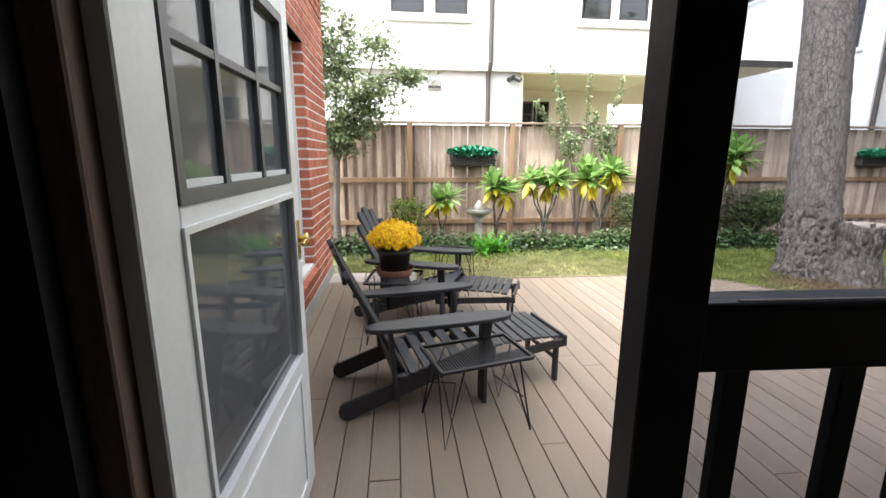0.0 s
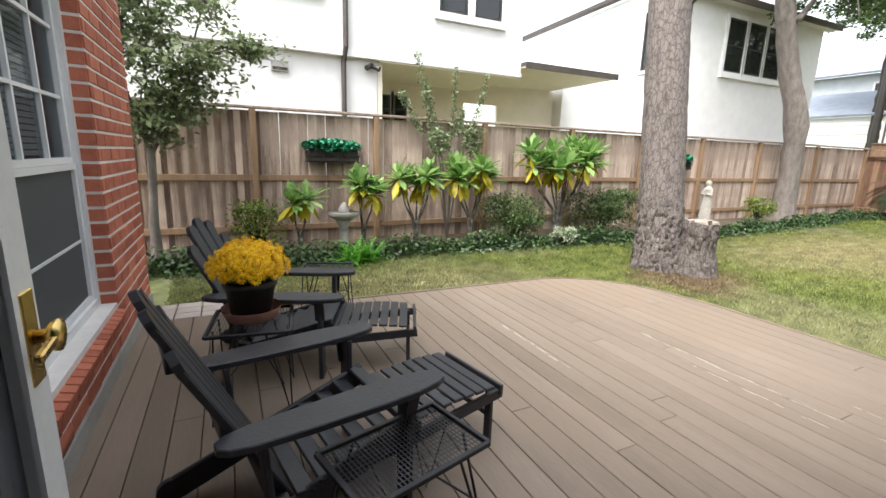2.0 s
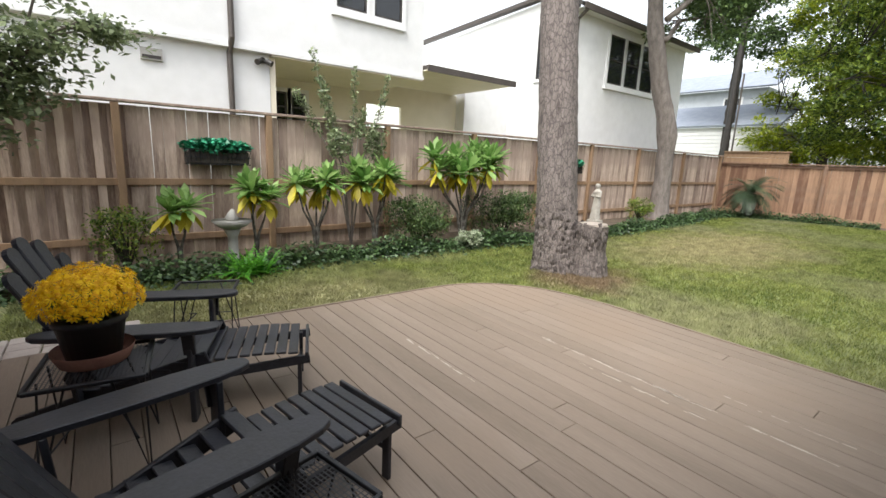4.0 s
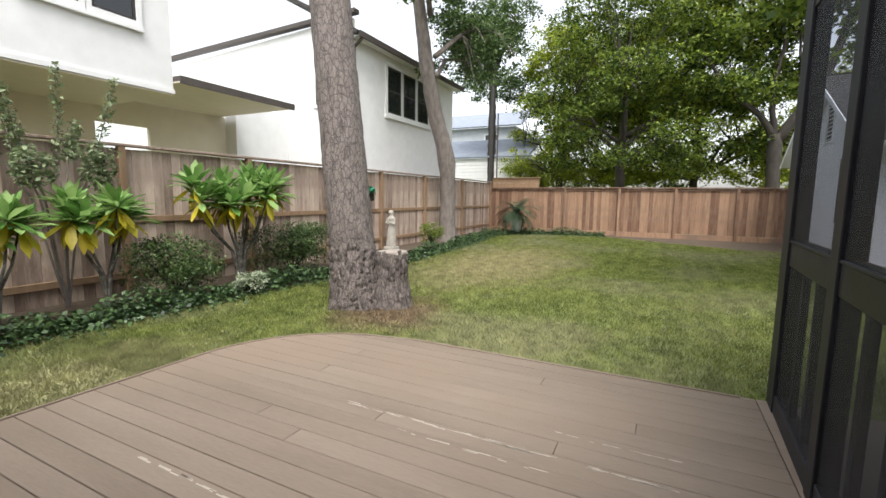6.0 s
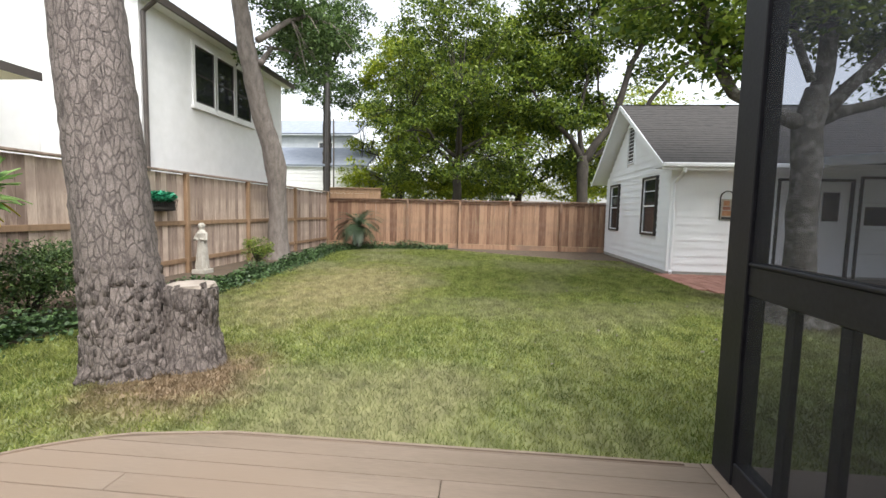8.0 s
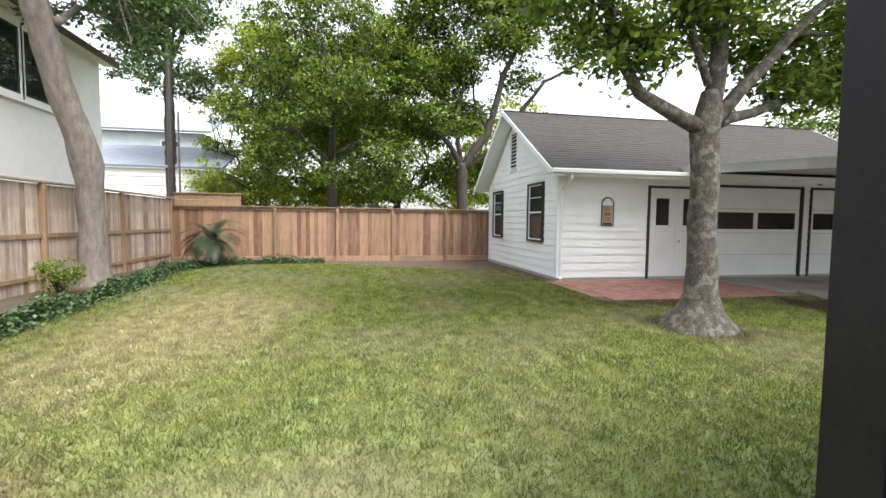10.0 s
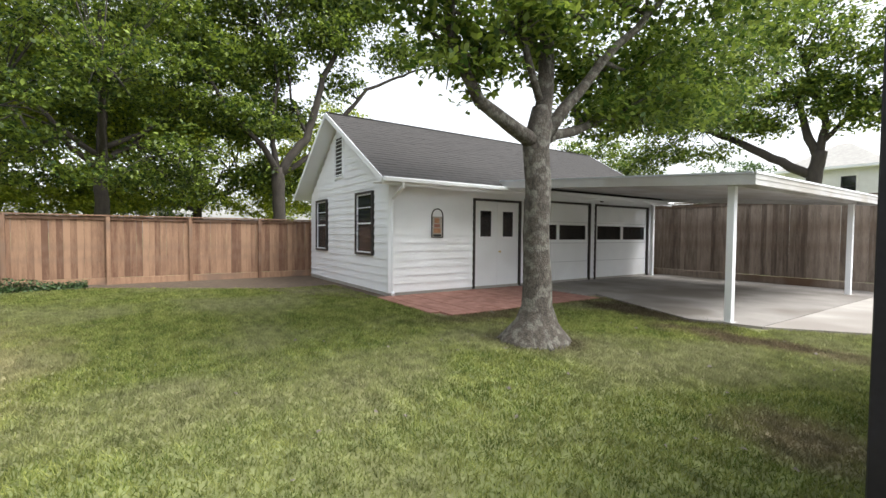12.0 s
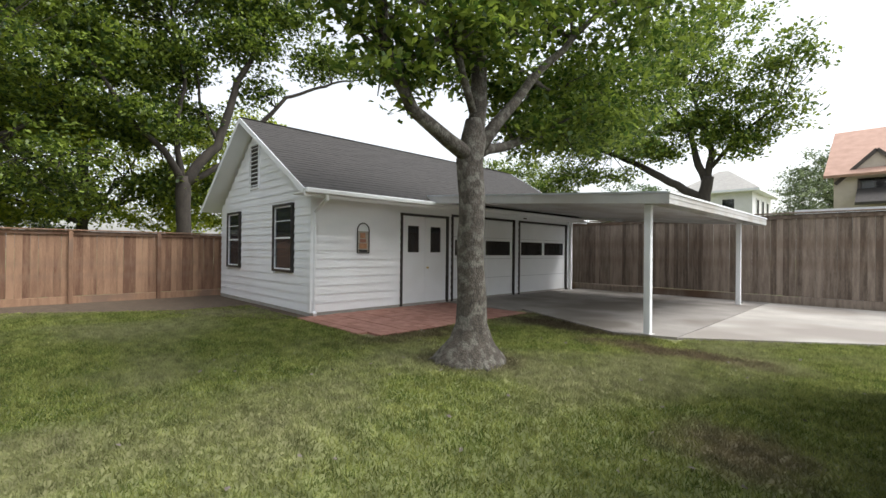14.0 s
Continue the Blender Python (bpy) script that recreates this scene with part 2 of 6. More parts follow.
M["leaf"] = mat("green_leaves", (0.05, 0.10, 0.015), (0.25, 0.32, 0.045), 3, 0.5, 0, island=0.9, translucent=0.38)
# Darker copy of leaf: the back trees' shade is part of the colour.
M["leaf_back"] = mat("shaded_green_leaves", (0.028, 0.06, 0.012), (0.22, 0.29, 0.04), 3, 0.5, 0, island=1.0, translucent=0.42)
M["leaf_oak"] = mat("fresh_green_leaves", (0.055, 0.11, 0.018), (0.27, 0.35, 0.055), 3, 0.5, 0, island=0.9, translucent=0.5)
M["leaf_dark"] = mat("dark_leaves", (0.035, 0.07, 0.022), (0.14, 0.215, 0.065), 3, 0.55, 0, island=0.9, translucent=0.3)
M["ivy"] = mat("ivy_leaves", (0.02, 0.045, 0.015), (0.085, 0.15, 0.048), 3, 0.5, 0, island=0.9, translucent=0.2)
M["leaf_lime"] = mat("lime_leaves", (0.14, 0.20, 0.015), (0.42, 0.47, 0.05), 3, 0.5, 0, island=0.9, translucent=0.45)
M["leaf_grey"] = mat("grey_green_leaves", (0.12, 0.16, 0.08), (0.30, 0.36, 0.19), 3, 0.5, 0, island=0.9, translucent=0.3)
M["plum"] = mat("plumeria_leaves", (0.13, 0.27, 0.06), (0.37, 0.54, 0.19), 3, 0.35, 0, island=0.8, translucent=0.4)
M["plum_old"] = mat("yellowed_leaves", (0.45, 0.36, 0.02), (0.65, 0.55, 0.05), 3, 0.5, 0, island=0.6, translucent=0.3)
M["teal"] = mat("teal_foliage", (0.01, 0.16, 0.08), (0.05, 0.36, 0.20), 5, 0.5, 0, island=0.8)
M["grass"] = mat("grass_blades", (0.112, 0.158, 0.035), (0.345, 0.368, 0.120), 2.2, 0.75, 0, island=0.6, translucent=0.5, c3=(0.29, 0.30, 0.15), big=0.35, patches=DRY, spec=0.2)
stripes(M["grass"])
stripes(M["lawn"])
M["shingle"] = mat("grey_shingles", (0.024, 0.022, 0.021), (0.062, 0.057, 0.053), 6, 0.95, 0.5, rand=0.3, island=0.4)
M["redroof"] = mat("tan_red_roof", (0.36, 0.22, 0.17), (0.50, 0.33, 0.26), 3, 0.9, 0.3)
M["beige"] = mat("beige_wall", (0.46, 0.40, 0.34), (0.58, 0.52, 0.45), 3, 0.8, 0.2)
M["greysiding"] = mat("grey_siding", (0.42, 0.45, 0.48), (0.54, 0.57, 0.60), 3, 0.7, 0.1)
M["blueroof"] = mat("blue_grey_roof", (0.20, 0.23, 0.28), (0.30, 0.33, 0.38), 3, 0.8, 0.2)
M["darkbrown"] = mat("dark_brown_metal", (0.05, 0.04, 0.035), (0.09, 0.075, 0.065), 4, 0.5, 0.1)
M["sashgrey"] = mat("grey_metal_sash", (0.09, 0.09, 0.095), (0.15, 0.15, 0.155), 4, 0.45, 0.1)
M["scuff"] = mat("pale_scuff", (0.42, 0.36, 0.29), (0.56, 0.50, 0.43), 9, 0.8, 0.2)
M["brass"] = mat("brass", (0.55, 0.38, 0.12), (0.75, 0.56, 0.22), 12, 0.28, 0.1, metal=1.0)
M["screen"] = glass("insect_screen", (0.88, 0.90, 0.95), 0.66, 0.6, (0.03, 0.031, 0.038))
# Same mesh as screen, made darker to dim slanting views through the east wall.
M["dimmed_screen"] = glass("dimmed_insect_screen", (0.9, 0.9, 0.93), 0.34, 0.6, (0.02, 0.02, 0.024))
M["window_screen"] = glass("window_insect_screen", (0.8, 0.83, 0.86), 0.42, 0.6, (0.12, 0.13, 0.14))
M["blind_pane"] = glass("clear_window_glass", (0.8, 0.84, 0.86), 0.72, 0.03)
M["carport_metal"] = mat("grey_white_metal", (0.42, 0.42, 0.41), (0.56, 0.56, 0.55), 2, 0.6, 0.1, c3=(0.40, 0.38, 0.35), big=0.9)
M["palm"] = mat("dark_palm_fronds", (0.012, 0.03, 0.012), (0.05, 0.085, 0.03), 3, 0.5, 0, translucent=0.1)
M["fern"] = mat("fern_fronds", (0.05, 0.22, 0.02), (0.16, 0.42, 0.04), 5, 0.5, 0, island=0.7, translucent=0.4)
M["leaf_pale"] = mat("pale_variegated_leaves", (0.22, 0.28, 0.16), (0.50, 0.54, 0.40), 5, 0.5, 0, island=0.9, translucent=0.3)
M["doorglass"] = glass("door_glass", (0.7, 0.74, 0.78), 0.16, 0.05, (0.12, 0.13, 0.145))
M["pane"] = glass("window_glass", (0.55, 0.6, 0.62), 0.25, 0.03)
M["pane_dark"] = glass("dark_window_glass", (0.5, 0.55, 0.58), 0.2, 0.12, (0.03, 0.034, 0.04))
M["curtain"] = mat("white_blind", (0.55, 0.56, 0.57), (0.66, 0.67, 0.68), 3, 0.8, 0.05)
M["stone"] = mat("pale_stone", (0.30, 0.28, 0.24), (0.50, 0.47, 0.41), 8, 0.85, 0.4)
M["paver"] = mat("pinkish_paver", (0.42, 0.36, 0.32), (0.56, 0.50, 0.45), 6, 0.9, 0.4)
# Dark colour stands in for unlit rooms behind panes and inside the porch.
M["indoor_shade"] = mat("interior_shade_colour", (0.05, 0.05, 0.055), (0.09, 0.09, 0.10), 2, 0.9, 0)
M["copper"] = mat("rusty_copper", (0.30, 0.14, 0.07), (0.50, 0.27, 0.15), 10, 0.6, 0.3)


# ---- mesh tools ----
def part(name, bm, material, parent, label="", smooth=False):
    me = bpy.data.meshes.new(name)
    bm.to_mesh(me)
    bm.free()
    me.materials.append(material)
    if smooth:
        me.polygons.foreach_set("use_smooth", [True] * len(me.polygons))
    ob = new(name, me)
    ob.parent = parent
    return tagged(ob, label)


def thing(name, x, y, z, label, category, group="", kind="", turn=0.0):
    ob = new(name)
    ob.matrix_world = pose(x, y, z, 0, 0, turn)
    ob.empty_display_size = 0.1
    return tagged(ob, label, category, group, kind)


def B():
    return bmesh.new()


def box(bm, x0, x1, y0, y1, z0, z1, bev=0.0, m=None):
    c = Vector(((x0 + x1) / 2, (y0 + y1) / 2, (z0 + z1) / 2))
    mt = Matrix.Translation(c) @ Matrix.Diagonal((abs(x1 - x0), abs(y1 - y0), abs(z1 - z0), 1))
    if m is not None:
        mt = m @ mt
    r = bmesh.ops.create_cube(bm, size=1, matrix=mt)
    if bev:
        es = list({e for v in r["verts"] for e in v.link_edges})
        bmesh.ops.bevel(bm, geom=es, offset=bev, segments=1, affect="EDGES")
    return bm


def beam(bm, a, b, w, h, up=(0, 0, 1), bev=0.0):
    a, b = Vector(a), Vector(b)
    d = b - a
    x = d.normalized()
    y = Vector(up).cross(x)
    y = y.normalized() if y.length > 1e-4 else Vector((0, 1, 0))
    z = x.cross(y)
    m = Matrix.Translation((a + b) / 2) @ Matrix((x, y, z)).transposed().to_4x4()
    return box(bm, -d.length / 2, d.length / 2, -w / 2, w / 2, -h / 2, h / 2, bev, m)


def tube(bm, pts, rads, n=8, cap=True, wob=0.0, rng=None):
    rings = []
    k = len(pts)
    ref = None
    for i, p in enumerate(pts):
        p = Vector(p)
        d = (Vector(pts[min(i + 1, k - 1)]) - Vector(pts[max(i - 1, 0)])).normalized()
        if ref is None:
            ref = Vector((0, 1, 0)) if abs(d.y) < 0.9 else Vector((1, 0, 0))
        u = (ref - d * ref.dot(d)).normalized()
        ref = u
        v = d.cross(u)
        ring = []
        for j in range(n):
            a = 2 * math.pi * j / n
            r = rads[i] * (1 + (rng.uniform(-wob, wob) if rng else 0))
            ring.append(bm.verts.new(p + (u * math.cos(a) + v * math.sin(a)) * r))
        rings.append(ring)
    for i in range(k - 1):
        for j in range(n):
            bm.faces.new((rings[i][j], rings[i][(j + 1) % n], rings[i + 1][(j + 1) % n], rings[i + 1][j]))
    if cap:
        bm.faces.new(rings[0][::-1])
        bm.faces.new(rings[-1])
    return bm


def prism(bm, poly, z0, z1):
    lo = [bm.verts.new((x, y, z0)) for x, y in poly]
    hi = [bm.verts.new((x, y, z1)) for x, y in poly]
    bm.faces.new(lo[::-1])
    bm.faces.new(hi)
    k = len(poly)
    for i in range(k):
        bm.faces.new((lo[i], lo[(i + 1) % k], hi[(i + 1) % k], hi[i]))
    bmesh.ops.recalc_face_normals(bm, faces=bm.faces[:])
    return bm


def raw(name, verts, faces, material, parent, kind="", label=""):
    me = bpy.data.meshes.new(name)
    verts, faces = np.asarray(verts, dtype=np.float32), np.asarray(faces, dtype=np.int32)
    me.vertices.add(len(verts))
    me.vertices.foreach_set("co", verts.ravel())
    k = faces.shape[1]
    me.loops.add(faces.size)
    me.loops.foreach_set("vertex_index", faces.ravel())
    me.polygons.add(len(faces))
    me.polygons.foreach_set("loop_start", np.arange(0, faces.size, k, dtype=np.int32))
    me.update(calc_edges=True)
    me.materials.append(material)
    ob = new(name, me)
    ob.parent = parent
    return tagged(ob, label, kind=kind)


def leaf_cloud(name, centres, size, material, parent, seed, aspect=0.5, flat=0.6, kind="", label="", vary=0.35):
    """One folded leaf of four corners at each centre, turned at random."""
    rng = np.random.default_rng(seed)
    c = np.asarray(centres, dtype=float)
    n = len(c)
    az, tilt = rng.uniform(0, 2 * np.pi, n), rng.normal(0, flat, n)
    s = size * (1 + rng.uniform(-vary, vary, n))
    d = np.stack([np.cos(az) * np.cos(tilt), np.sin(az) * np.cos(tilt), np.sin(tilt)], 1)
    up = np.stack([rng.normal(0, 0.5, n), rng.normal(0, 0.5, n), np.ones(n)], 1)
    w = np.cross(d, up)
    w /= np.linalg.norm(w, axis=1)[:, None]
    nn = np.cross(w, d)
    s = s[:, None]
    v = np.stack([c - d * s / 2, c + w * s * aspect / 2 + nn * s * 0.08, c + d * s / 2, c - w * s * aspect / 2 + nn * s * 0.08], 1).reshape(-1, 3)
    f = np.arange(4 * n).reshape(-1, 4)
    return raw(name, v, f, material, parent, kind, label)


def clump(rng, cx, cy, cz, rx, ry, rz, n, shell=0.35):
    p = rng.normal(size=(n, 3))
    p /= np.linalg.norm(p, axis=1)[:, None]
    p *= (rng.uniform(0, 1, n) ** shell)[:, None]
    return p * (rx, ry, rz) + (cx, cy, cz)


# ---- plan ----
FACE = 0.50
PORCH_Y = 2.20
CORNER = (5.74, 2.15)
# far fence, back fence, side fence; garage front, side, back, end
FENCE_Y, FENCE_X, FENCE_R = 9.67, 20.3, -12.3
GX, GY, GB, GE = 14.45, -1.05, 20.15, -11.55

# ---- ground and paving ----
def ground():
    bm = B()
    vs = [bm.verts.new(p) for p in ((-400, -400, 0), (400, -400, 0), (400, 400, 0), (-400, 400, 0))]
    bm.faces.new(vs)
    g = part("ground", bm, M["lawn"], None)
    tagged(g, "green lawn with dry tan patches round the yard", "ground", kind="structure")
    bm = prism(B(), [(-2, 8.3), (3.5, 8.35), (9, 7.95), (12, 8.0), (15, 8.15), (18.3, 8.6), (19.4, 7.6), (19.5, 4.6), (20.3, 4.6), (20.3, 9.67), (-2, 9.67)], -0.05, 0.035)
    tagged(part("planting_bed", bm, M["soil"], None), "bare brown soil bed along the wooden fence", "planting bed", kind="structure")
    bm = prism(B(), [(18.6, -1.0), (20.3, -1.0), (20.3, 4.7), (19.4, 4.6), (17.6, 1.6), (14.6, -0.4), (14.4, -1.1)], -0.05, 0.018)
    tagged(part("bare_ground", bm, M["soil"], None), "bare dirt strip beside the white garage", "ground", kind="structure")
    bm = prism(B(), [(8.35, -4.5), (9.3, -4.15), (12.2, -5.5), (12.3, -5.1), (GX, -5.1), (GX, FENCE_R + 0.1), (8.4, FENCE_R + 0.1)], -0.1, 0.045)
    tagged(part("carport_slab", bm, M["concrete_stained_shade"], None), "grey concrete slab under the carport", "paving", kind="structure")
    bm = prism(B(), [(8.33, -4.5), (8.38, FENCE_R + 0.1), (-6, FENCE_R + 0.1), (-6, -8.4), (3.5, -7.9), (6.0, -6.35)], -0.1, 0.043)
    tagged(part("driveway", bm, M["concrete"], None), "pale concrete driveway beyond the lawn", "driveway", kind="structure")


def deck_edge(x):
    """Far edge of the deck along y at the plan place x."""
    if x < 1.55:
        return 6.50
    if x < 4.35:
        return 6.50 - 0.06 * (x - 1.55) / 2.8
    t = (x - 4.35) / 1.35
    return 4.95 + 1.49 * math.sqrt(max(0.0, 1 - min(t, 1.0) ** 2.3))


def deck():
    d = thing("deck", 0, 0, 0, "tan composite plank deck with a curved edge", "deck", kind="structure")
    rng = random.Random(4)
    w, x, i = 0.146, 0.44, 0
    while x < 5.7:
        x1 = min(x + w - 0.005, 5.74)
        y0, ya, yb = (2.205 if x > 0.8 else 2.205), deck_edge(x), deck_edge(x1)
        cuts = [y0]
        s = rng.uniform(2.9, 5.4)
        if i % 3 != 1 and s < min(ya, yb) - 0.5:
            cuts.append(s)
        cuts.append(None)
        for a, b in zip(cuts[:-1], cuts[1:]):
            bm = B()
            la, lb = (ya, yb) if b is None else (b - 0.004, b - 0.004)
            z = 0.045 + rng.uniform(-0.0012, 0.0012)
            e = 0.003
            prism(bm, [(x, a), (x1, a), (x1, lb), (x, la)], 0.02, z - e)
            top = [f for f in bm.faces if f.normal.z > 0.9][0]
            r = bmesh.ops.inset_region(bm, faces=[top], thickness=e)
            for v in top.verts:
                v.co.z = z
            part("plank", bm, M["deck"], d)
        x += w
        i += 1
    bm = prism(B(), [(0.44, 2.2), (5.72, 2.2)] + [(5.70 - 1.35 * k / 10, deck_edge(5.70 - 1.35 * k / 10) - 0.02) for k in range(11)] + [(1.5, 6.46), (0.44, 6.46)], 0.0, 0.018)
    part("joist_base", bm, M["dark_under"], d, "dark gap between the planks")
    bm = B()
    pts = [(5.715, 2.3, 0.03)] + [(5.71 - 1.36 * k / 14, deck_edge(5.71 - 1.36 * k / 14) + 0.008, 0.03) for k in range(15)] + [(3, 6.48, 0.03), (1.55, 6.515, 0.03)]
    for a, b in zip(pts[:-1], pts[1:]):
        beam(bm, a, b, 0.02, 0.05)
    part("edge_board", bm, M["deck"], d)
    rng = random.Random(11)
    verts, faces = [], []
    for cx, y0, y1, m in ((4.345, 2.7, 4.65, 60), (4.20, 3.3, 4.2, 14), (3.32, 4.4, 5.3, 14), (4.62, 2.6, 3.4, 12)):
        for k in range(m):
            y, ln, wd = rng.uniform(y0, y1), rng.uniform(0.02, 0.12), rng.uniform(0.003, 0.011)
            x = cx + rng.gauss(0, 0.006)
            q = len(verts)
            verts += [(x - wd / 2, y, 0.0472), (x + wd / 2, y + 0.003, 0.0472), (x + wd / 3, y + ln, 0.0472), (x - wd / 3, y + ln * 0.95, 0.0472)]
            faces.append((q, q + 1, q + 2, q + 3))
    raw("scuff", verts, faces, M["scuff"], d, "stuff", "pale worn scuff line along a plank")
    bm = B()
    box(bm, 0.3, 5.74, -3.0, 2.2, -0.05, 0.046)
    tagged(part("floor", bm, M["deck"], None), "tan porch floor inside the screened porch", "floor", kind="structure")
    p = thing("paver_pad", 0, 0, 0, "pinkish stone pavers beside the deck and the brick wall", "paving", kind="structure")
    for i in range(6):
        for j in range(3):
            bm = box(B(), 0.30 + i * 0.21, 0.50 + i * 0.21, 6.53 + j * 0.145, 6.665 + j * 0.145, 0, 0.03 + 0.003 * ((i * 7 + j * 3) % 3), 0.006)
            part("paver", bm, M["paver"], p)


def fence_run(label, mat_name, p0, p1, top, side, posts, rails, kick=0.0, gap=0.0, width=0.14, cap=True, loose=None):
    """Fence from p0 to p1; side: the unit vector towards the yard. Boards are parts."""
    f = thing("fence", 0, 0, 0, label, "fence", kind="structure")
    a, b, s = Vector((*p0, 0)), Vector((*p1, 0)), Vector((*side, 0))
    d = (b - a)
    L = d.length
    d.normalize()
    rng = random.Random(int(L * 100))
    yax = Vector((0, 0, 1)).cross(d)
    q = 1 if yax.dot(s) > 0 else -1
    m0 = Matrix((d, yax, Vector((0, 0, 1)))).transposed().to_4x4()
    meshes = []
    for k in range(5):
        bm = B()
        hh = top - kick - 0.03
        box(bm, 0, width - 0.0015, -0.009, 0.009, 0, hh, 0.002)
        for v in bm.verts:
            v.co.x += 0.002 * math.sin(v.co.z * (1.5 + k))
            v.co.y += 0.003 * math.sin(v.co.z * (1 + k) + k) * (1 if k % 2 else -1)
        me = bpy.data.meshes.new("board")
        bm.to_mesh(me)
        bm.free()
        me.materials.append(M[mat_name])
        meshes.append(me)
    u = 0.0
    while u < L - 0.02:
        wide = loose and loose[0] < u < loose[1]
        o = new("board", meshes[rng.randrange(5)])
        o.parent = f
        o.matrix_world = Matrix.Translation(a + d * u + s * rng.uniform(-0.004, 0.004) + Vector((0, 0, kick + (0.01 if kick else 0.0) + rng.uniform(-0.008, 0.0)))) @ m0 @ Matrix.Rotation(rng.uniform(-0.003, 0.003), 4, "Y")
        if wide:
            o2 = new("board", meshes[rng.randrange(5)])
            o2.parent = f
            o2.matrix_world = Matrix.Translation(a + d * (u + 0.075) - s * 0.062 + Vector((0, 0, 0.0))) @ m0
            o2.scale = (0.82, 1, 1)
            o.scale = (0.66, 1, 1)
        u += width + (0.035 if wide else gap + 0.0005)
    for u in posts:
        bm = box(B(), u - 0.045, u + 0.045, q * 0.012, q * 0.10, 0, top - 0.01, 0.006)
        o = part("post", bm, M["post" if mat_name == "fence" else mat_name], f)
        o.matrix_world = Matrix.Translation(a) @ m0
    for z in rails:
        bm = box(B(), 0, L, q * 0.0115, q * 0.05, z - 0.045, z + 0.045, 0.004)
        o = part("rail", bm, M["post"] if mat_name == "fence" else M[mat_name], f)
        o.matrix_world = Matrix.Translation(a) @ m0
    if cap:
        bm = box(B(), 0, L, -q * 0.05, q * 0.105, top - 0.005, top + 0.03, 0.005)
        o = part("cap_board", bm, M[mat_name], f)
        o.matrix_world = Matrix.Translation(a) @ m0
    if kick:
        bm = box(B(), 0, L, -q * 0.03, q * 0.02, -0.05, kick, 0.006)
        o = part("kick_board", bm, M[mat_name], f)
        o.matrix_world = Matrix.Translation(a) @ m0
    return f


# ---- the white garage ----
def lap_siding(name, parent, along, fixed, u0, u1, z0, z1, out, holes=(), step=0.19, top_of=None):
    """Horizontal lap boards on a wall; along "x" or "y"; holes: (u0, u1, z0, z1); top_of(z): the reach at height z."""
    z = z0
    while z < z1 - 0.01:
        zt = min(z + step, z1)
        ends = [(u0, u1)] if top_of is None else [top_of((z + zt) / 2)]
        for h in holes:
            nxt = []
            for e0, e1 in ends:
                if h[2] < zt - 0.02 and h[3] > z + 0.02 and h[0] < e1 and h[1] > e0:
                    if h[0] > e0:
                        nxt.append((e0, h[0]))
                    if h[1] < e1:
                        nxt.append((h[1], e1))
                else:
                    nxt.append((e0, e1))
            ends = nxt
        for e0, e1 in ends:
            if e1 - e0 < 0.05:
                continue
            bm = B()
            a, b = 0.004, 0.025
            prof = [(0.0, z + 0.012), (b, z), (a, zt), (0.0, zt)]
            lo, hi = [], []
            for q, zz in prof:
                p = fixed + out * q
                lo.append(bm.verts.new((e0, p, zz) if along == "x" else (p, e0, zz)))
                hi.append(bm.verts.new((e1, p, zz) if along == "x" else (p, e1, zz)))
            bm.faces.new(lo)
            bm.faces.new(hi)
            for i in range(4):
                bm.faces.new((lo[i], lo[(i + 1) % 4], hi[(i + 1) % 4], hi[i]))
            bmesh.ops.recalc_face_normals(bm, faces=bm.faces[:])
            part("siding_board", bm, M["white"], parent)
        z = zt


def sash(parent, along, fixed, out, u0, u1, z0, z1, trim, name="window", bars=(1, 1)):
    """A double-hung window with its frame in a wall opening."""
    w = part(name, frame_bm(along, fixed, out, u0, u1, z0, z1, 0.055, -0.03, 0.045), M[trim], parent, "black-trimmed window" if trim == "blacktrim" else "")
    inner = frame_bm(along, fixed, out, u0 + 0.055, u1 - 0.055, z0 + 0.055, z1 - 0.055, 0.03, -0.02, 0.012)
    zm = (z0 + z1) / 2
    put(inner, along, fixed, out, u0 + 0.055, u1 - 0.055, zm - 0.02, zm + 0.02, -0.02, 0.012)
    for k in range(1, bars[0] + 1):
        u = u0 + (u1 - u0) * k / (bars[0] + 1)
        put(inner, along, fixed, out, u - 0.009, u + 0.009, zm, z1 - 0.06, -0.01, 0.008)
    for k in range(1, bars[1] + 1):
        zz = zm + (z1 - zm) * k / (bars[1] + 1)
        put(inner, along, fixed, out, u0 + 0.06, u1 - 0.06, zz - 0.009, zz + 0.009, -0.009, 0.007)
    part("sash", inner, M["white" if trim == "blacktrim" else "blacktrim"], w)
    g = B()
    put(g, along, fixed, out, u0 + 0.06, u1 - 0.06, z0 + 0.06, z1 - 0.06, -0.018, -0.012)
    part("pane", g, M["pane_dark"], w)
    # Flat dark sheet in place of the unlit room, not a real blind.
    g = B()
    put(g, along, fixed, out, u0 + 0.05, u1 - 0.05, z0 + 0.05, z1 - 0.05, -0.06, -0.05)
    part("blind", g, M["indoor_shade"], w)
    return w


def put(bm, along, fixed, out, u0, u1, z0, z1, d0, d1):
    a, b = sorted((fixed + out * d0, fixed + out * d1))
    if along == "x":
        box(bm, u0, u1, a, b, z0, z1)
    else:
        box(bm, a, b, u0, u1, z0, z1)
    return bm


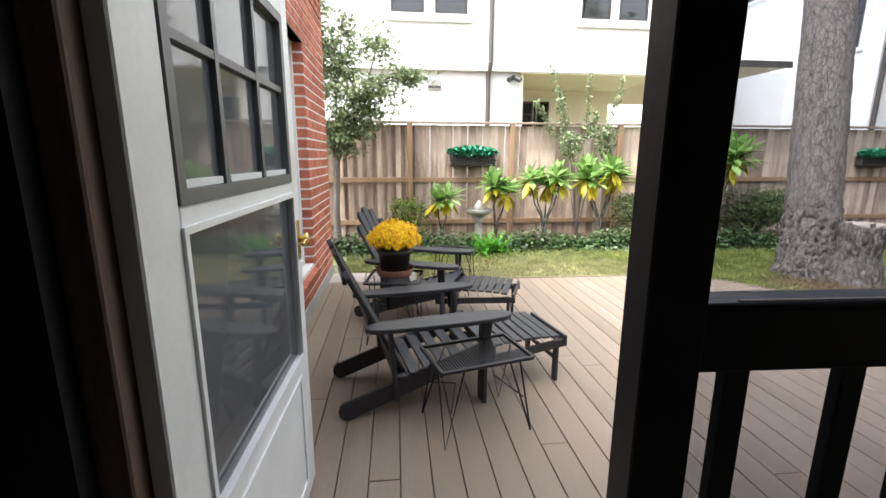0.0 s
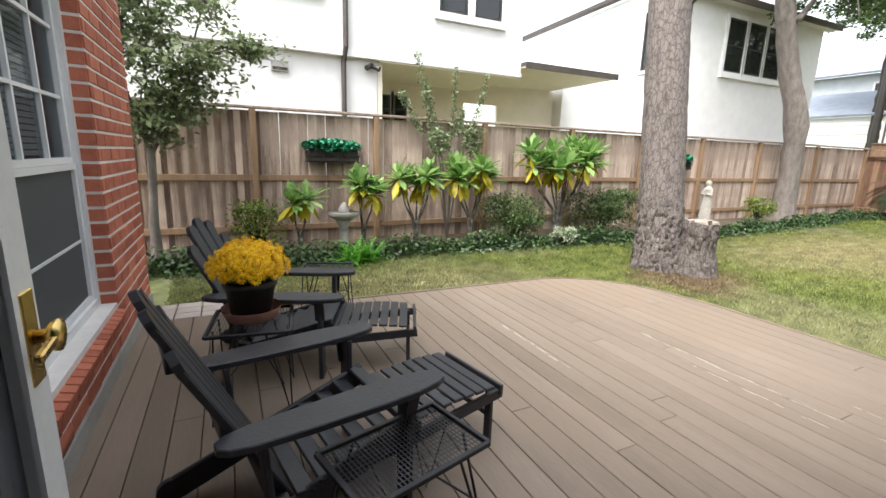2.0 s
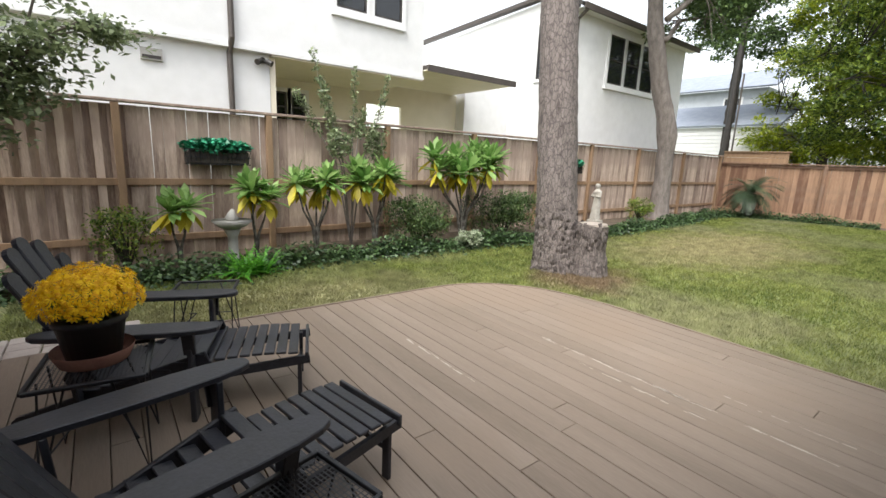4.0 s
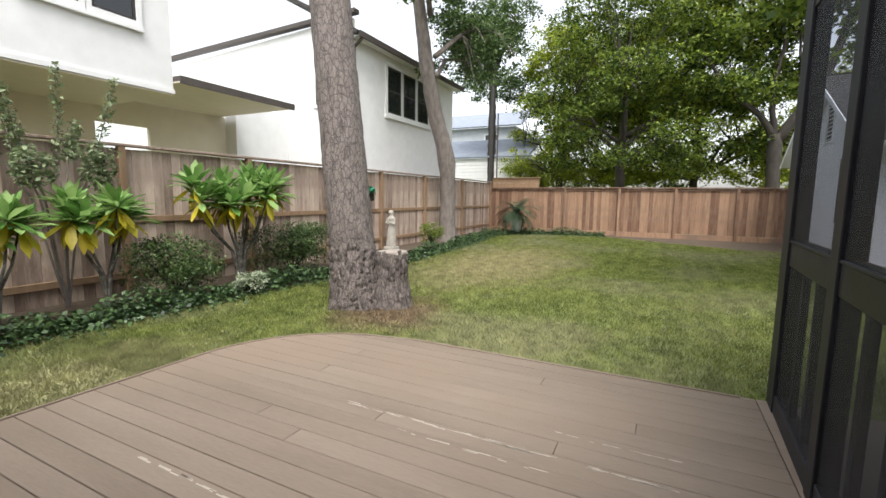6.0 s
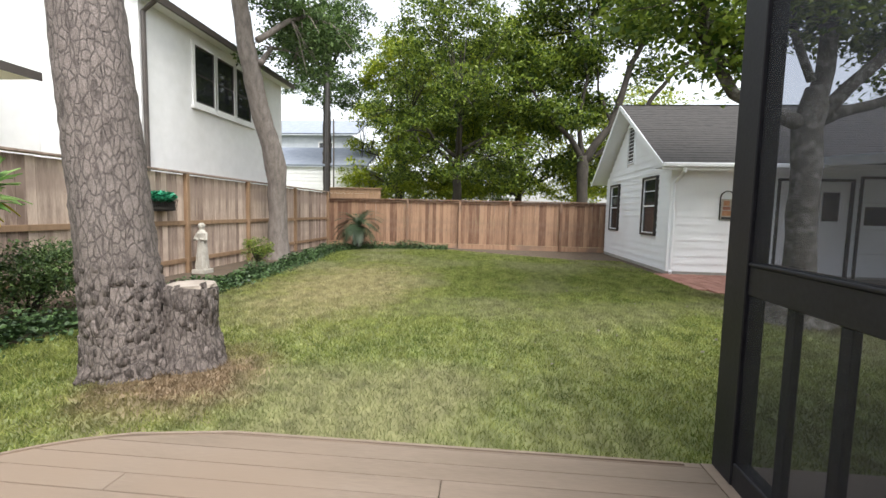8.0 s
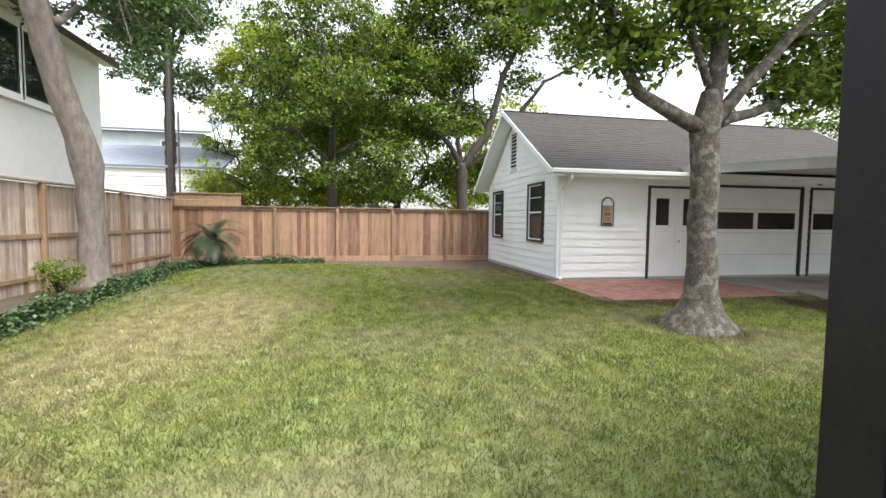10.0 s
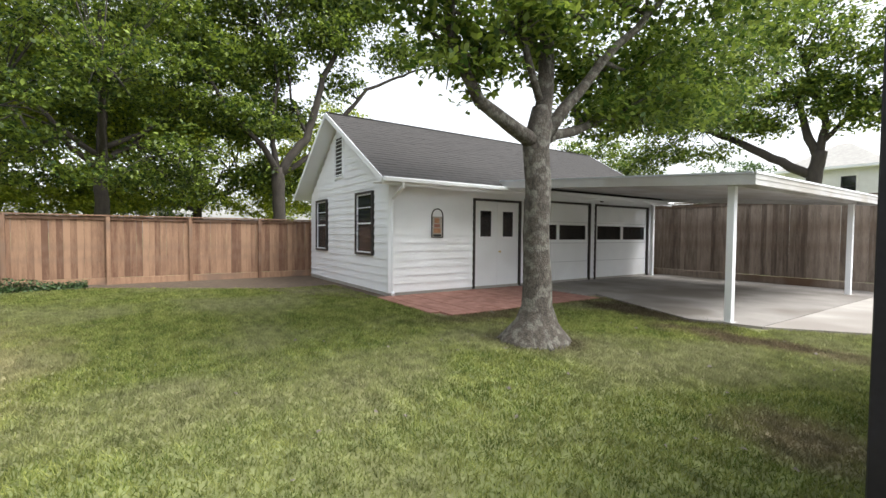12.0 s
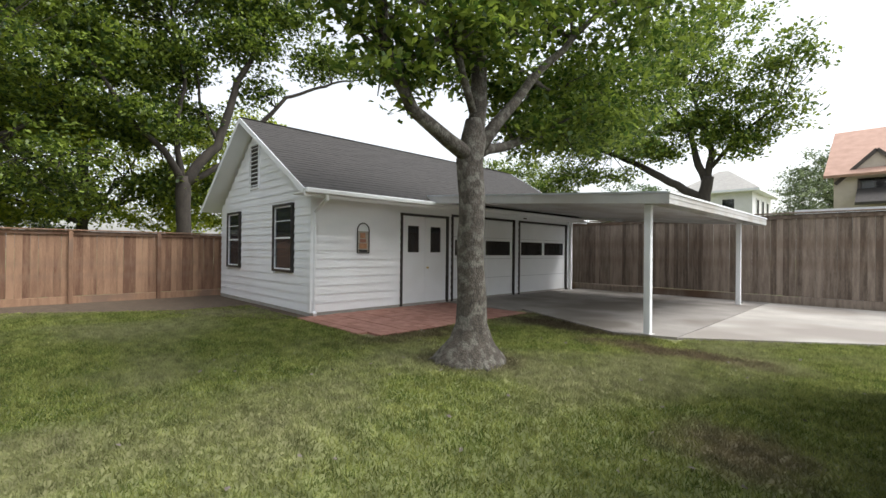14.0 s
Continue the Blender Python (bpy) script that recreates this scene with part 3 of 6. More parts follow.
def frame_bm(along, fixed, out, u0, u1, z0, z1, t, d0, d1):
    bm = B()
    put(bm, along, fixed, out, u0, u0 + t, z0, z1, d0, d1)
    put(bm, along, fixed, out, u1 - t, u1, z0, z1, d0, d1)
    put(bm, along, fixed, out, u0 + t, u1 - t, z0, z0 + t, d0, d1)
    put(bm, along, fixed, out, u0 + t, u1 - t, z1 - t, z1, d0, d1)
    return bm


def slab_with_holes(bm, along, fixed, out, u0, u1, z0, z1, d0, d1, holes):
    us = sorted({u0, u1, *[h[0] for h in holes], *[h[1] for h in holes]})
    for a, b in zip(us[:-1], us[1:]):
        zs = [z0]
        for h in sorted(holes, key=lambda q: q[2]):
            if h[0] <= a and h[1] >= b:
                zs += [h[2], h[3]]
        zs.append(z1)
        for k in range(0, len(zs), 2):
            if zs[k + 1] - zs[k] > 0.01:
                put(bm, along, fixed, out, a, b, zs[k], zs[k + 1], d0, d1)
    return bm


def garage():
    g = thing("garage", 0, 0, 0, "white lap-sided garage with black trim and a grey shingle roof", "garage", kind="structure")
    top, ridge_x, ridge_z = 2.62, 17.45, 4.78
    wins = [(15.25, 16.30, 0.92, 2.50), (18.50, 19.50, 0.92, 2.48)]
    doors = [(-5.06, -3.50, 0.05, 2.33), (-8.08, -5.30, 0.05, 2.40), (-11.30, -8.42, 0.05, 2.40)]
    bm = B()
    slab_with_holes(bm, "x", GY, 1, GX, GB, 0.1, top, -0.12, 0.0, wins)
    slab_with_holes(bm, "y", GX, -1, GE, GY - 0.121, 0.1, top, -0.12, 0.0, doors)
    box(bm, GX + 0.121, GB, GE, GE + 0.12, 0.1, top)
    box(bm, GB - 0.12, GB, GE + 0.121, GY - 0.121, 0.1, top)
    part("wall", bm, M["white"], g)
    bm = B()
    for y0, y1 in ((GY - 0.12, GY), (GE, GE + 0.12)):
        lo = [bm.verts.new((x, y0, z)) for x, z in ((GX, top), (GB, top), (ridge_x, ridge_z - 0.12))]
        hi = [bm.verts.new((x, y1, z)) for x, z in ((GX, top), (GB, top), (ridge_x, ridge_z - 0.12))]
        bm.faces.new(lo)
        bm.faces.new(hi)
        for i in range(3):
            bm.faces.new((lo[i], lo[(i + 1) % 3], hi[(i + 1) % 3], hi[i]))
    bmesh.ops.recalc_face_normals(bm, faces=bm.faces[:])
    part("gable", bm, M["white"], g)
    box_ = box(B(), GX - 0.01, GB, GE, GY + 0.012, -0.1, 0.1)
    part("foundation", box_, M["foundation"], g)

    def reach(z):
        k = max(0.0, (z - top) / (ridge_z - 0.12 - top))
        return (GX + (ridge_x - GX) * k + 0.02, GB - (GB - ridge_x) * k - 0.02)
    grow = [(a - 0.02, b + 0.02, c - 0.02, d + 0.02) for a, b, c, d in wins]
    lap_siding("gable side", g, "x", GY, GX, GB, 0.1, ridge_z - 0.2, 1, grow + [(17.24, 17.88, 3.02, 4.20)], top_of=reach)
    lap_siding("front", g, "y", GX, GE, GY, 0.1, top, -1, [(a - 0.06, b + 0.06, 0, d + 0.06) for a, b, c, d in doors])
    part("corner_board", box(B(), GX - 0.05, GX + 0.06, GY - 0.06, GY + 0.05, 0.1, top), M["white"], g)
    for a, b, c, d in wins:
        sash(g, "x", GY + 0.03, 1, a, b, c, d, "blacktrim", bars=(0, 1))
    v = part("gable_vent", frame_bm("x", GY + 0.03, 1, 17.24, 17.88, 3.02, 4.20, 0.045, -0.03, 0.02), M["white"], g, "white louvred gable vent")
    part("vent_backing", put(B(), "x", GY + 0.03, 1, 17.28, 17.84, 3.06, 4.16, -0.026, -0.022), M["blacktrim"], v)
    for k in range(10):
        z = 3.11 + k * 0.108
        part("slat", beam(B(), (17.28, GY + 0.03, z), (17.84, GY + 0.03, z), 0.05, 0.012, (0, 0.8, 1)), M["white"], v)
    # doors
    dbl = part("garage_door", B(), M["white"], g)
    bpy.data.objects.remove(dbl)
    for i, (a, b, c, d) in enumerate(doors):
        tr = B()
        put(tr, "y", GX, -1, a - 0.06, a, 0.05, d + 0.06, -0.02, 0.045)
        put(tr, "y", GX, -1, b, b + 0.06, 0.05, d + 0.06, -0.02, 0.045)
        put(tr, "y", GX, -1, a, b, d, d + 0.06, -0.02, 0.045)
        part("door_trim", tr, M["blacktrim"], g, "black-painted door trim")
        if i == 0:
            mid = (a + b) / 2
            for q0, q1, s in ((a + 0.005, mid - 0.004, 1), (mid + 0.004, b - 0.005, -1)):
                cx = (q0 + q1) / 2
                h = (cx - 0.19, cx + 0.19, 1.40, 2.08)
                door = part("door", slab_with_holes(B(), "y", GX, -1, q0, q1, 0.06, d, -0.05, -0.01, [h]), M["white"], g, "white garage side door with a small window")
                part("pane", put(B(), "y", GX, -1, h[0], h[1], h[2], h[3], -0.035, -0.028), M["pane"], door)
                part("backing", put(B(), "y", GX, -1, h[0] - 0.02, h[1] + 0.02, h[2] - 0.02, h[3] + 0.02, -0.09, -0.08), M["indoor_shade"], door)
                if s == 1:
                    bm = tube(B(), [(GX - 0.0, q1 - 0.05, 1.0), (GX - 0.04, q1 - 0.05, 1.0), (GX - 0.06, q1 - 0.05, 1.0)], [0.012, 0.012, 0.03], 10)
                    part("door_knob", bm, M["brass"], door, "brass door knob")
        else:
            mid = (a + b) / 2
            hs = [(a + 0.12, mid - 0.06, 1.32, 1.76), (mid + 0.06, b - 0.12, 1.32, 1.76)]
            door = part("garage_door", slab_with_holes(B(), "y", GX, -1, a + 0.005, b - 0.005, 0.05, d, -0.05, -0.015, hs), M["white"], g, "white overhead garage door with dark panes")
            for h in hs:
                part("pane", put(B(), "y", GX, -1, h[0], h[1], h[2], h[3], -0.04, -0.032), M["pane"], door)
                part("backing", put(B(), "y", GX, -1, h[0] - 0.02, h[1] + 0.02, h[2] - 0.02, h[3] + 0.02, -0.10, -0.09), M["indoor_shade"], door)
            for zz in (0.65, 1.22, 1.85):
                part("panel_seam", put(B(), "y", GX, -1, a + 0.01, b - 0.01, zz - 0.006, zz + 0.006, -0.02, -0.012), M["greysiding"], door)
    # roof
    n = thing("garage_roof", 0, 0, 0, "grey asphalt shingle gable roof with white fascia and gutter", "roof", kind="structure")
    ex0, ex1, ez = GX - 0.55, GB + 0.45, 2.66
    y0, y1 = GE - 0.35, GY + 0.45
    for xa, xb in ((ex0, ridge_x), (ex1, ridge_x)):
        za = ez if xa == ex0 else ez - 0.05
        dx, dz = xb - xa, ridge_z - za
        L = math.hypot(dx, dz)
        nx, nz = -dz / L * (1 if dx > 0 else -1), abs(dx) / L
        bm = B()
        v = [bm.verts.new((x, y, z)) for y in (y0, y1) for x, z in ((xa, za), (xb, ridge_z), (xb, ridge_z - 0.06), (xa, za - 0.06))]
        for q in ((0, 1, 2, 3), (7, 6, 5, 4), (0, 4, 5, 1), (1, 5, 6, 2), (2, 6, 7, 3), (3, 7, 4, 0)):
            bm.faces.new([v[k] for k in q])
        bmesh.ops.recalc_face_normals(bm, faces=bm.faces[:])
        part("roof_deck", bm, M["white"], n)
        part("underlay", beam(B(), (xa + nx * 0.001, (y0 + y1) / 2, za + nz * 0.001), (xb + nx * 0.001, (y0 + y1) / 2, ridge_z + nz * 0.001), y1 - y0 - 0.01, 0.003), M["shingle"], n)
        verts, faces = [], []
        rng = random.Random(7)
        rows = int(L / 0.15)
        for r in range(rows + 1):
            s0, s1 = r * 0.15 / L, min((r + 1.08) * 0.15 / L, 1.0)
            y = y0 - (r % 2) * 0.15
            while y < y1:
                ya, yb = max(y, y0), min(y + 0.296, y1)
                if yb - ya > 0.02:
                    h = 0.006 + rng.uniform(0, 0.004)
                    k = len(verts)
                    for s, o in ((s0, h), (s1, 0.004)):
                        for yy in (ya, yb):
                            verts.append((xa + dx * s + nx * o, yy, za + dz * s + nz * o))
                    for s in (s0,):
                        for yy in (ya, yb):
                            verts.append((xa + dx * s + nx * 0.001, yy, za + dz * s + nz * 0.001))
                    faces += [(k, k + 1, k + 3, k + 2), (k, k + 1, k + 5, k + 4)]
                y += 0.30
        raw("shingles", verts, faces, M["shingle"], n, "stuff")
        part("rake_board", beam(B(), (xa, y1 + 0.012, za - 0.06), (xb, y1 + 0.012, ridge_z - 0.06), 0.022, 0.115), M["white"], n)
        part("rake_board", beam(B(), (xa, y0 - 0.012, za - 0.09), (xb, y0 - 0.012, ridge_z - 0.09), 0.022, 0.17), M["white"], n)
    part("ridge_cap", beam(B(), (ridge_x, y0, ridge_z + 0.012), (ridge_x, y1, ridge_z + 0.012), 0.10, 0.010), M["shingle"], n)
    part("soffit", box(B(), ex0 + 0.03, GX - 0.001, y0, y1, 2.575, 2.595), M["white"], n)
    part("fascia", box(B(), ex0 - 0.002, ex0 + 0.02, y0, y1, 2.50, 2.652), M["white"], n)
    part("gutter", box(B(), ex0 - 0.11, ex0 - 0.004, y0, y1, 2.56, 2.665, 0.02), M["white"], n, "white metal gutter")
    ds = [(ex0 - 0.06, GY - 0.02, 2.56), (ex0 - 0.06, GY - 0.02, 2.48), (GX - 0.06, GY - 0.05, 2.25), (GX - 0.06, GY - 0.05, 0.14), (GX - 0.16, GY - 0.02, 0.07)]
    part("downspout", tube(B(), ds, [0.04] * 5, 8), M["white"], n, "white downspout")
    # wall ornament
    s = thing("wall_ornament", GX - 0.035, -2.33, 1.38, "rusty arched metal wall ornament on the white siding", "wall ornament")
    bm = B()
    pts = [(0, -0.16, 0.0), (0, -0.16, 0.52)] + [(0, -0.16 * math.cos(math.pi * k / 8), 0.52 + 0.17 * math.sin(math.pi * k / 8)) for k in range(1, 8)] + [(0, 0.16, 0.52), (0, 0.16, 0.0), (0, -0.16, 0.0)]
    tube(bm, pts, [0.013] * len(pts), 6)
    part("rim", bm, M["iron"], s)
    part("panel", box(B(), -0.003, 0.006, -0.14, 0.14, 0.01, 0.50), M["stone"], s)
    for k, (z0, z1, mm) in enumerate(((0.02, 0.07, "iron"), (0.10, 0.22, "copper"), (0.24, 0.32, "terracotta"), (0.34, 0.46, "copper"))):
        part("band", box(B(), -0.012, -0.004, -0.11 + 0.02 * k, 0.12 - 0.01 * k, z0, z1, 0.003), M[mm], s)


def carport():
    c = thing("carport", 0, 0, 0, "white flat carport roof on slim white posts", "carport", kind="structure")
    x0, x1, y0, y1 = 8.36, 14.1, -11.5, -4.05
    za, zb = 2.40, 2.80
    def zz(x):
        return za + (zb - za) * (x - x0) / (x1 - x0)
    part("roof_deck", beam(B(), (x0 + 0.03, (y0 + y1) / 2, za - 0.02), (x1, (y0 + y1) / 2, zb - 0.02), y1 - y0 - 0.06, 0.05), M["carport_metal"], c)
    part("gravel_top", beam(B(), (x0 + 0.04, (y0 + y1) / 2, za + 0.012), (x1, (y0 + y1) / 2, zb + 0.012), y1 - y0 - 0.08, 0.01), M["foundation"], c)
    part("fascia", beam(B(), (x0, y1, za - 0.06), (x1, y1, zb - 0.06), 0.03, 0.19), M["carport_metal"], c)
    part("fascia", beam(B(), (x0, y0, za - 0.06), (x1, y0, zb - 0.06), 0.03, 0.19), M["carport_metal"], c)
    part("fascia", box(B(), x0 - 0.03, x0, y0, y1 + 0.02, za - 0.155, za + 0.035), M["carport_metal"], c)
    for z0_, z1_, o_ in ((0.012, 0.042, 0.018), (-0.075, -0.063, 0.006)):
        part("drip_edge", box(B(), x0 - 0.03 - o_, x0 - 0.0301, y0, y1 + 0.03, za + z0_, za + z1_), M["white" if z0_ > 0 else "foundation"], c)
    part("drip_edge", beam(B(), (x0, y1 + 0.024, za + 0.03), (x1, y1 + 0.024, zb + 0.03), 0.018, 0.03), M["greysiding"], c)
    for x, y in ((8.80, -4.42), (8.84, -10.85), (14.3, -11.42)):
        t = zz(x) - 0.15
        p = part("post", box(B(), x - 0.055, x + 0.055, y - 0.055, y + 0.055, 0.05, t, 0.006), M["white"], c)
        part("base_plate", box(B(), x - 0.09, x + 0.09, y - 0.09, y + 0.09, 0.045, 0.056), M["carport_metal"], p)
    beam_ = part("header", box(B(), 8.75, 8.85, -10.9, -4.37, zz(8.8) - 0.15, zz(8.8) - 0.05), M["carport_metal"], c)
    l = thing("soffit_light", 14.1, -8.25, 2.49, "small dark light fixture under the garage eave", "light")
    part("lamp_body", tube(B(), [(0, 0, 0.09), (0, 0, 0.04), (0, 0, 0)], [0.04, 0.06, 0.05], 10), M["blacktrim"], l)


# ---- the brick house wall with its window ----
def brick_house():
    h = thing("wall_brick", 0, 0, 0, "red brick house wall with pale mortar", "wall", kind="structure")
    wy0, wy1, wz0, wz1 = 3.55, 5.77, 0.46, 2.52
    xin = 0.36
    bm = B()
    slab_with_holes(bm, "y", FACE - 0.003, 1, -3.0, 7.0, 0.15, 4.3, -0.30, 0.0, [(wy0, wy1, wz0, wz1)])
    box(bm, -6.0, FACE - 0.313, 6.70, 6.99, 0.15, 4.3)
    part("mortar_core", bm, M["mortar"], h, "pale mortar joints")
    bm = box(B(), -6, FACE + 0.012, -3, 7.02, -0.1, 0.15)
    part("foundation", bm, M["foundation"], h)
    # bricks
    L, H = 0.243, 0.077
    gh = 0.018
    rng = random.Random(3)
    shared = {}

    def brick_mesh(lx, ly, lz):
        k = (round(lx, 2), round(ly, 2), round(lz, 3))
        if k not in shared:
            b = box(B(), -lx / 2, lx / 2, -ly / 2, ly / 2, -lz / 2, lz / 2, 0.003)
            me = bpy.data.meshes.new("brick")
            b.to_mesh(me)
            b.free()
            me.materials.append(M["brick"])
            shared[k] = me
        return shared[k]
    spots = []
    row = 0
    z = 0.16
    while z < 4.2:
        y = 7.0 - (row % 2) * (L + gh) / 2
        if row % 2:
            spots.append((6.95 + 0.0, z, 0.10))
        while y > -2.8:
            a, b = y - L, y
            zc = z + H / 2
            if not (b > wy0 - 0.02 and a < wy1 + 0.02 and wz0 - 0.1 < zc < wz1 + 0.03):
                spots.append(((a + b) / 2, z, L))
            elif a < wy1 - 0.02 < b - 0.04:
                spots.append(((wy1 + b) / 2, z, b - wy1))
            y -= L + gh
        z += H + gh
        row += 1
    near = [s for s in spots if s[0] > 4.6 and s[1] < 3.0]
    near = sorted(near, key=lambda s: abs(s[0] - 5.9) + abs(s[1] - 1.3) * 0.7)[:230]
    keep = set(near)
    verts, faces = [], []
    for s in spots:
        yc, z, ln = s
        out = rng.uniform(0, 0.003)
        if s in keep:
            o = new("brick", brick_mesh(0.06, ln, H))
            o.parent = h
            o.matrix_world = pose(FACE - 0.028 + out, yc, z + H / 2)
        else:
            k = len(verts)
            x0, x1 = FACE - 0.05, FACE + 0.004 + out
            verts += [(x, y, zz) for x in (x0, x1) for y in (yc - ln / 2, yc + ln / 2) for zz in (z, z + H)]
            faces += [(k + 4, k + 6, k + 7, k + 5), (k, k + 4, k + 5, k + 1), (k + 2, k + 3, k + 7, k + 6), (k + 1, k + 5, k + 7, k + 3), (k, k + 2, k + 6, k + 4)]
    raw("far_bricks", verts, faces, M["brick"], h, "stuff")
    # returns at the window and the end of the wall
    row = 0
    z = 0.16
    while z < 4.2:
        if wz0 < z + H / 2 < wz1 and z < 3:
            o = new("brick", brick_mesh(0.092, 0.045, H))
            o.parent = h
            o.matrix_world = pose(FACE - 0.052, wy1 + 0.0185, z + H / 2)
        z += H + gh
        row += 1
    # sloping brick sill
    y = wy0 + 0.02
    while y < wy1 - 0.02:
        o = new("brick", brick_mesh(0.20, 0.0665, 0.06))
        o.parent = h
        o.matrix_world = pose(FACE - 0.05, y + 0.033, wz0 - 0.052, 0, 14, 0)
        y += 0.078
    part("lintel", box(B(), FACE - 0.15, FACE + 0.006, wy0 - 0.15, wy1 + 0.15, wz1, wz1 + 0.008), M["foundation"], h)
    # window
    w = thing("window_1", 0, 0, 0, "white double-hung window with small panes above and an insect screen below", "window", kind="structure")
    X0 = xin
    part("window_frame", frame_bm("y", X0, 1, wy0, wy1, wz0, wz1, 0.05, -0.06, 0.05), M["doorwhite"], w)
    zm = 1.38
    n = 2
    wu = (wy1 - wy0 - 0.10) / n
    for i in range(n):
        a = wy0 + 0.05 + i * wu
        b = a + wu
        lower = frame_bm("y", X0, 1, a, b, wz0 + 0.05, zm, 0.035, -0.01, 0.03)
        s = part("lower_sash", lower, M["doorwhite"], w)
        part("insect_screen", put(B(), "y", X0, 1, a + 0.034, b - 0.034, wz0 + 0.084, zm - 0.034, 0.008, 0.010), M["window_screen"], s, "grey insect screen")
        part("pane", put(B(), "y", X0, 1, a + 0.034, b - 0.034, wz0 + 0.084, zm - 0.034, -0.006, -0.002), M["pane"], s)
        part("meeting_bar", put(B(), "y", X0, 1, a + 0.034, b - 0.034, 0.90, 0.915, 0.0105, 0.018), M["doorwhite"], s)
        up = frame_bm("y", X0, 1, a, b, zm + 0.002, wz1 - 0.05, 0.035, -0.03, 0.02)
        for k in (1, 2):
            u = a + wu * k / 3
            put(up, "y", X0, 1, u - 0.01, u + 0.01, zm + 0.03, wz1 - 0.08, -0.015, 0.012)
        for k in (1, 2):
            zz = zm + (wz1 - zm) * k / 3
            put(up, "y", X0, 1, a + 0.03, b - 0.03, zz - 0.01, zz + 0.01, -0.014, 0.011)
        s = part("upper_sash", up, M["doorwhite"], w)
        part("pane", put(B(), "y", X0, 1, a + 0.034, b - 0.034, zm + 0.036, wz1 - 0.084, -0.012, -0.008), M["blind_pane"], s)
        slats = B()
        for k in range(30):
            z = zm + 0.05 + k * 0.033
            put(slats, "y", X0, 1, a + 0.05, b - 0.05, z, z + 0.026, -0.075, -0.07)
        part("blind", slats, M["curtain"], s, "white slatted blind")
    # Dark sheet painted as the unlit room behind the window.
    part("dim_room", put(B(), "y", X0, 1, wy0, wy1, wz0, wz1, -0.165, -0.15), M["indoor_shade"], w)
    bm = box(B(), -6.5, 0.75, -3.2, 7.2, 4.3, 4.42)
    tagged(part("eave", bm, M["white"], None), "white eave over the brick wall", "roof", kind="structure")


# ---- the screened porch ----
def porch():
    p = thing("screened_porch", 0, 0, 0, "black-painted screened porch walls with rails and balusters", "porch", kind="structure")
    Y = PORCH_Y
    H = 2.75

    def wall_run(a, b, posts, mesh):
        A, Bv = Vector((*a, 0)), Vector((*b, 0))
        d = (Bv - A).normalized()
        L = (Bv - A).length
        nrm = Vector((0, 0, 1)).cross(d)
        m = Matrix((d, nrm, Vector((0, 0, 1)))).transposed().to_4x4()
        m.translation = A
        def bx(name, u0, u1, t, z0, z1, mt="porch", bev=0.004, off=0.0):
            o = part(name, box(B(), u0, u1, off - t / 2, off + t / 2, z0, z1, bev), M[mt], p)
            o.matrix_world = m
            return o
        for i, (u, w) in enumerate(posts):
            bx("post", u - w / 2, u + w / 2, 0.10, 0.047, H)
            if i + 1 < len(posts):
                u2, w2 = posts[i + 1]
                a0, a1 = u + w / 2, u2 - w2 / 2
                bx("mid_rail", a0, a1, 0.075, 1.045, 1.19)
                bx("rail_top", a0, a1, 0.09, 1.191, 1.207, "porch")
                bx("worn_strip", a0 + 0.05, a1 - 0.08, 0.010, 1.2075, 1.2095, "worn", 0, 0.03)
                bx("bottom_rail", a0, a1, 0.085, 0.047, 0.17)
                bx("top_rail", a0, a1, 0.085, H - 0.14, H)
                n = max(2, round((a1 - a0) / 0.31))
                spots = [a0 + (a1 - a0) * k / n for k in range(1, n)] if w2 != 0.135 else [a1 - 0.40, a1 - 0.115]
                for c in spots:
                    bx("baluster", c - 0.03, c + 0.03, 0.035, 0.17, 1.045)
                s = bx("insect_screen", a0, a1, 0.002, 1.19, H - 0.14, mesh, 0, -0.03)
                s = bx("insect_screen", a0, a1, 0.002, 0.17, 1.045, mesh, 0, -0.03)
    cx, cy = CORNER
    wall_run((cx, cy - 0.06), (1.815, 2.245), [(0.10, 0.20), (1.18, 0.12), (2.2, 0.12), (3.1, 0.12), (cx - 1.815 - 0.078, 0.135)], "screen")
    wall_run((cx - 0.055, cy - 0.12), (cx - 0.055, -3.0), [(1.0, 0.09), (2.2, 0.12), (3.4, 0.09), (5.0, 0.12)], "dimmed_screen")
    part("header", box(B(), 0.5, 1.81, Y - 0.08, Y + 0.08, 2.12, 2.75), M["porch"], p)
    part("side_wall", box(B(), -0.6, 0.72, Y - 0.13, Y - 0.01, 0.047, 2.75), M["porch"], p)
    part("sill_plate", box(B(), 0.85, 1.78, Y - 0.06, Y + 0.06, 0.047, 0.062), M["worn"], p)
    # Porch walls and ceiling carry their dimness in the colour.
    part("back_wall", box(B(), -0.6, cx, -3.12, -3.0, 0.0, 2.75), M["indoor_shade"], p)
    part("left_wall", box(B(), 0.45, 0.56, -3.0, Y - 0.131, 0.047, 2.75), M["indoor_shade"], p)
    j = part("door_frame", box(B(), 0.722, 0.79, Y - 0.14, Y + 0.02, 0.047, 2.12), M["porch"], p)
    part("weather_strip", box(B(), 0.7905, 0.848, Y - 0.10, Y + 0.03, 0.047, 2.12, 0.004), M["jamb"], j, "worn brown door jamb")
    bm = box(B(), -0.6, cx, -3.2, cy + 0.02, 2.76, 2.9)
    tagged(part("ceiling", bm, M["indoor_shade"], None), "porch ceiling with dimness put into its colour", "ceiling", kind="structure")
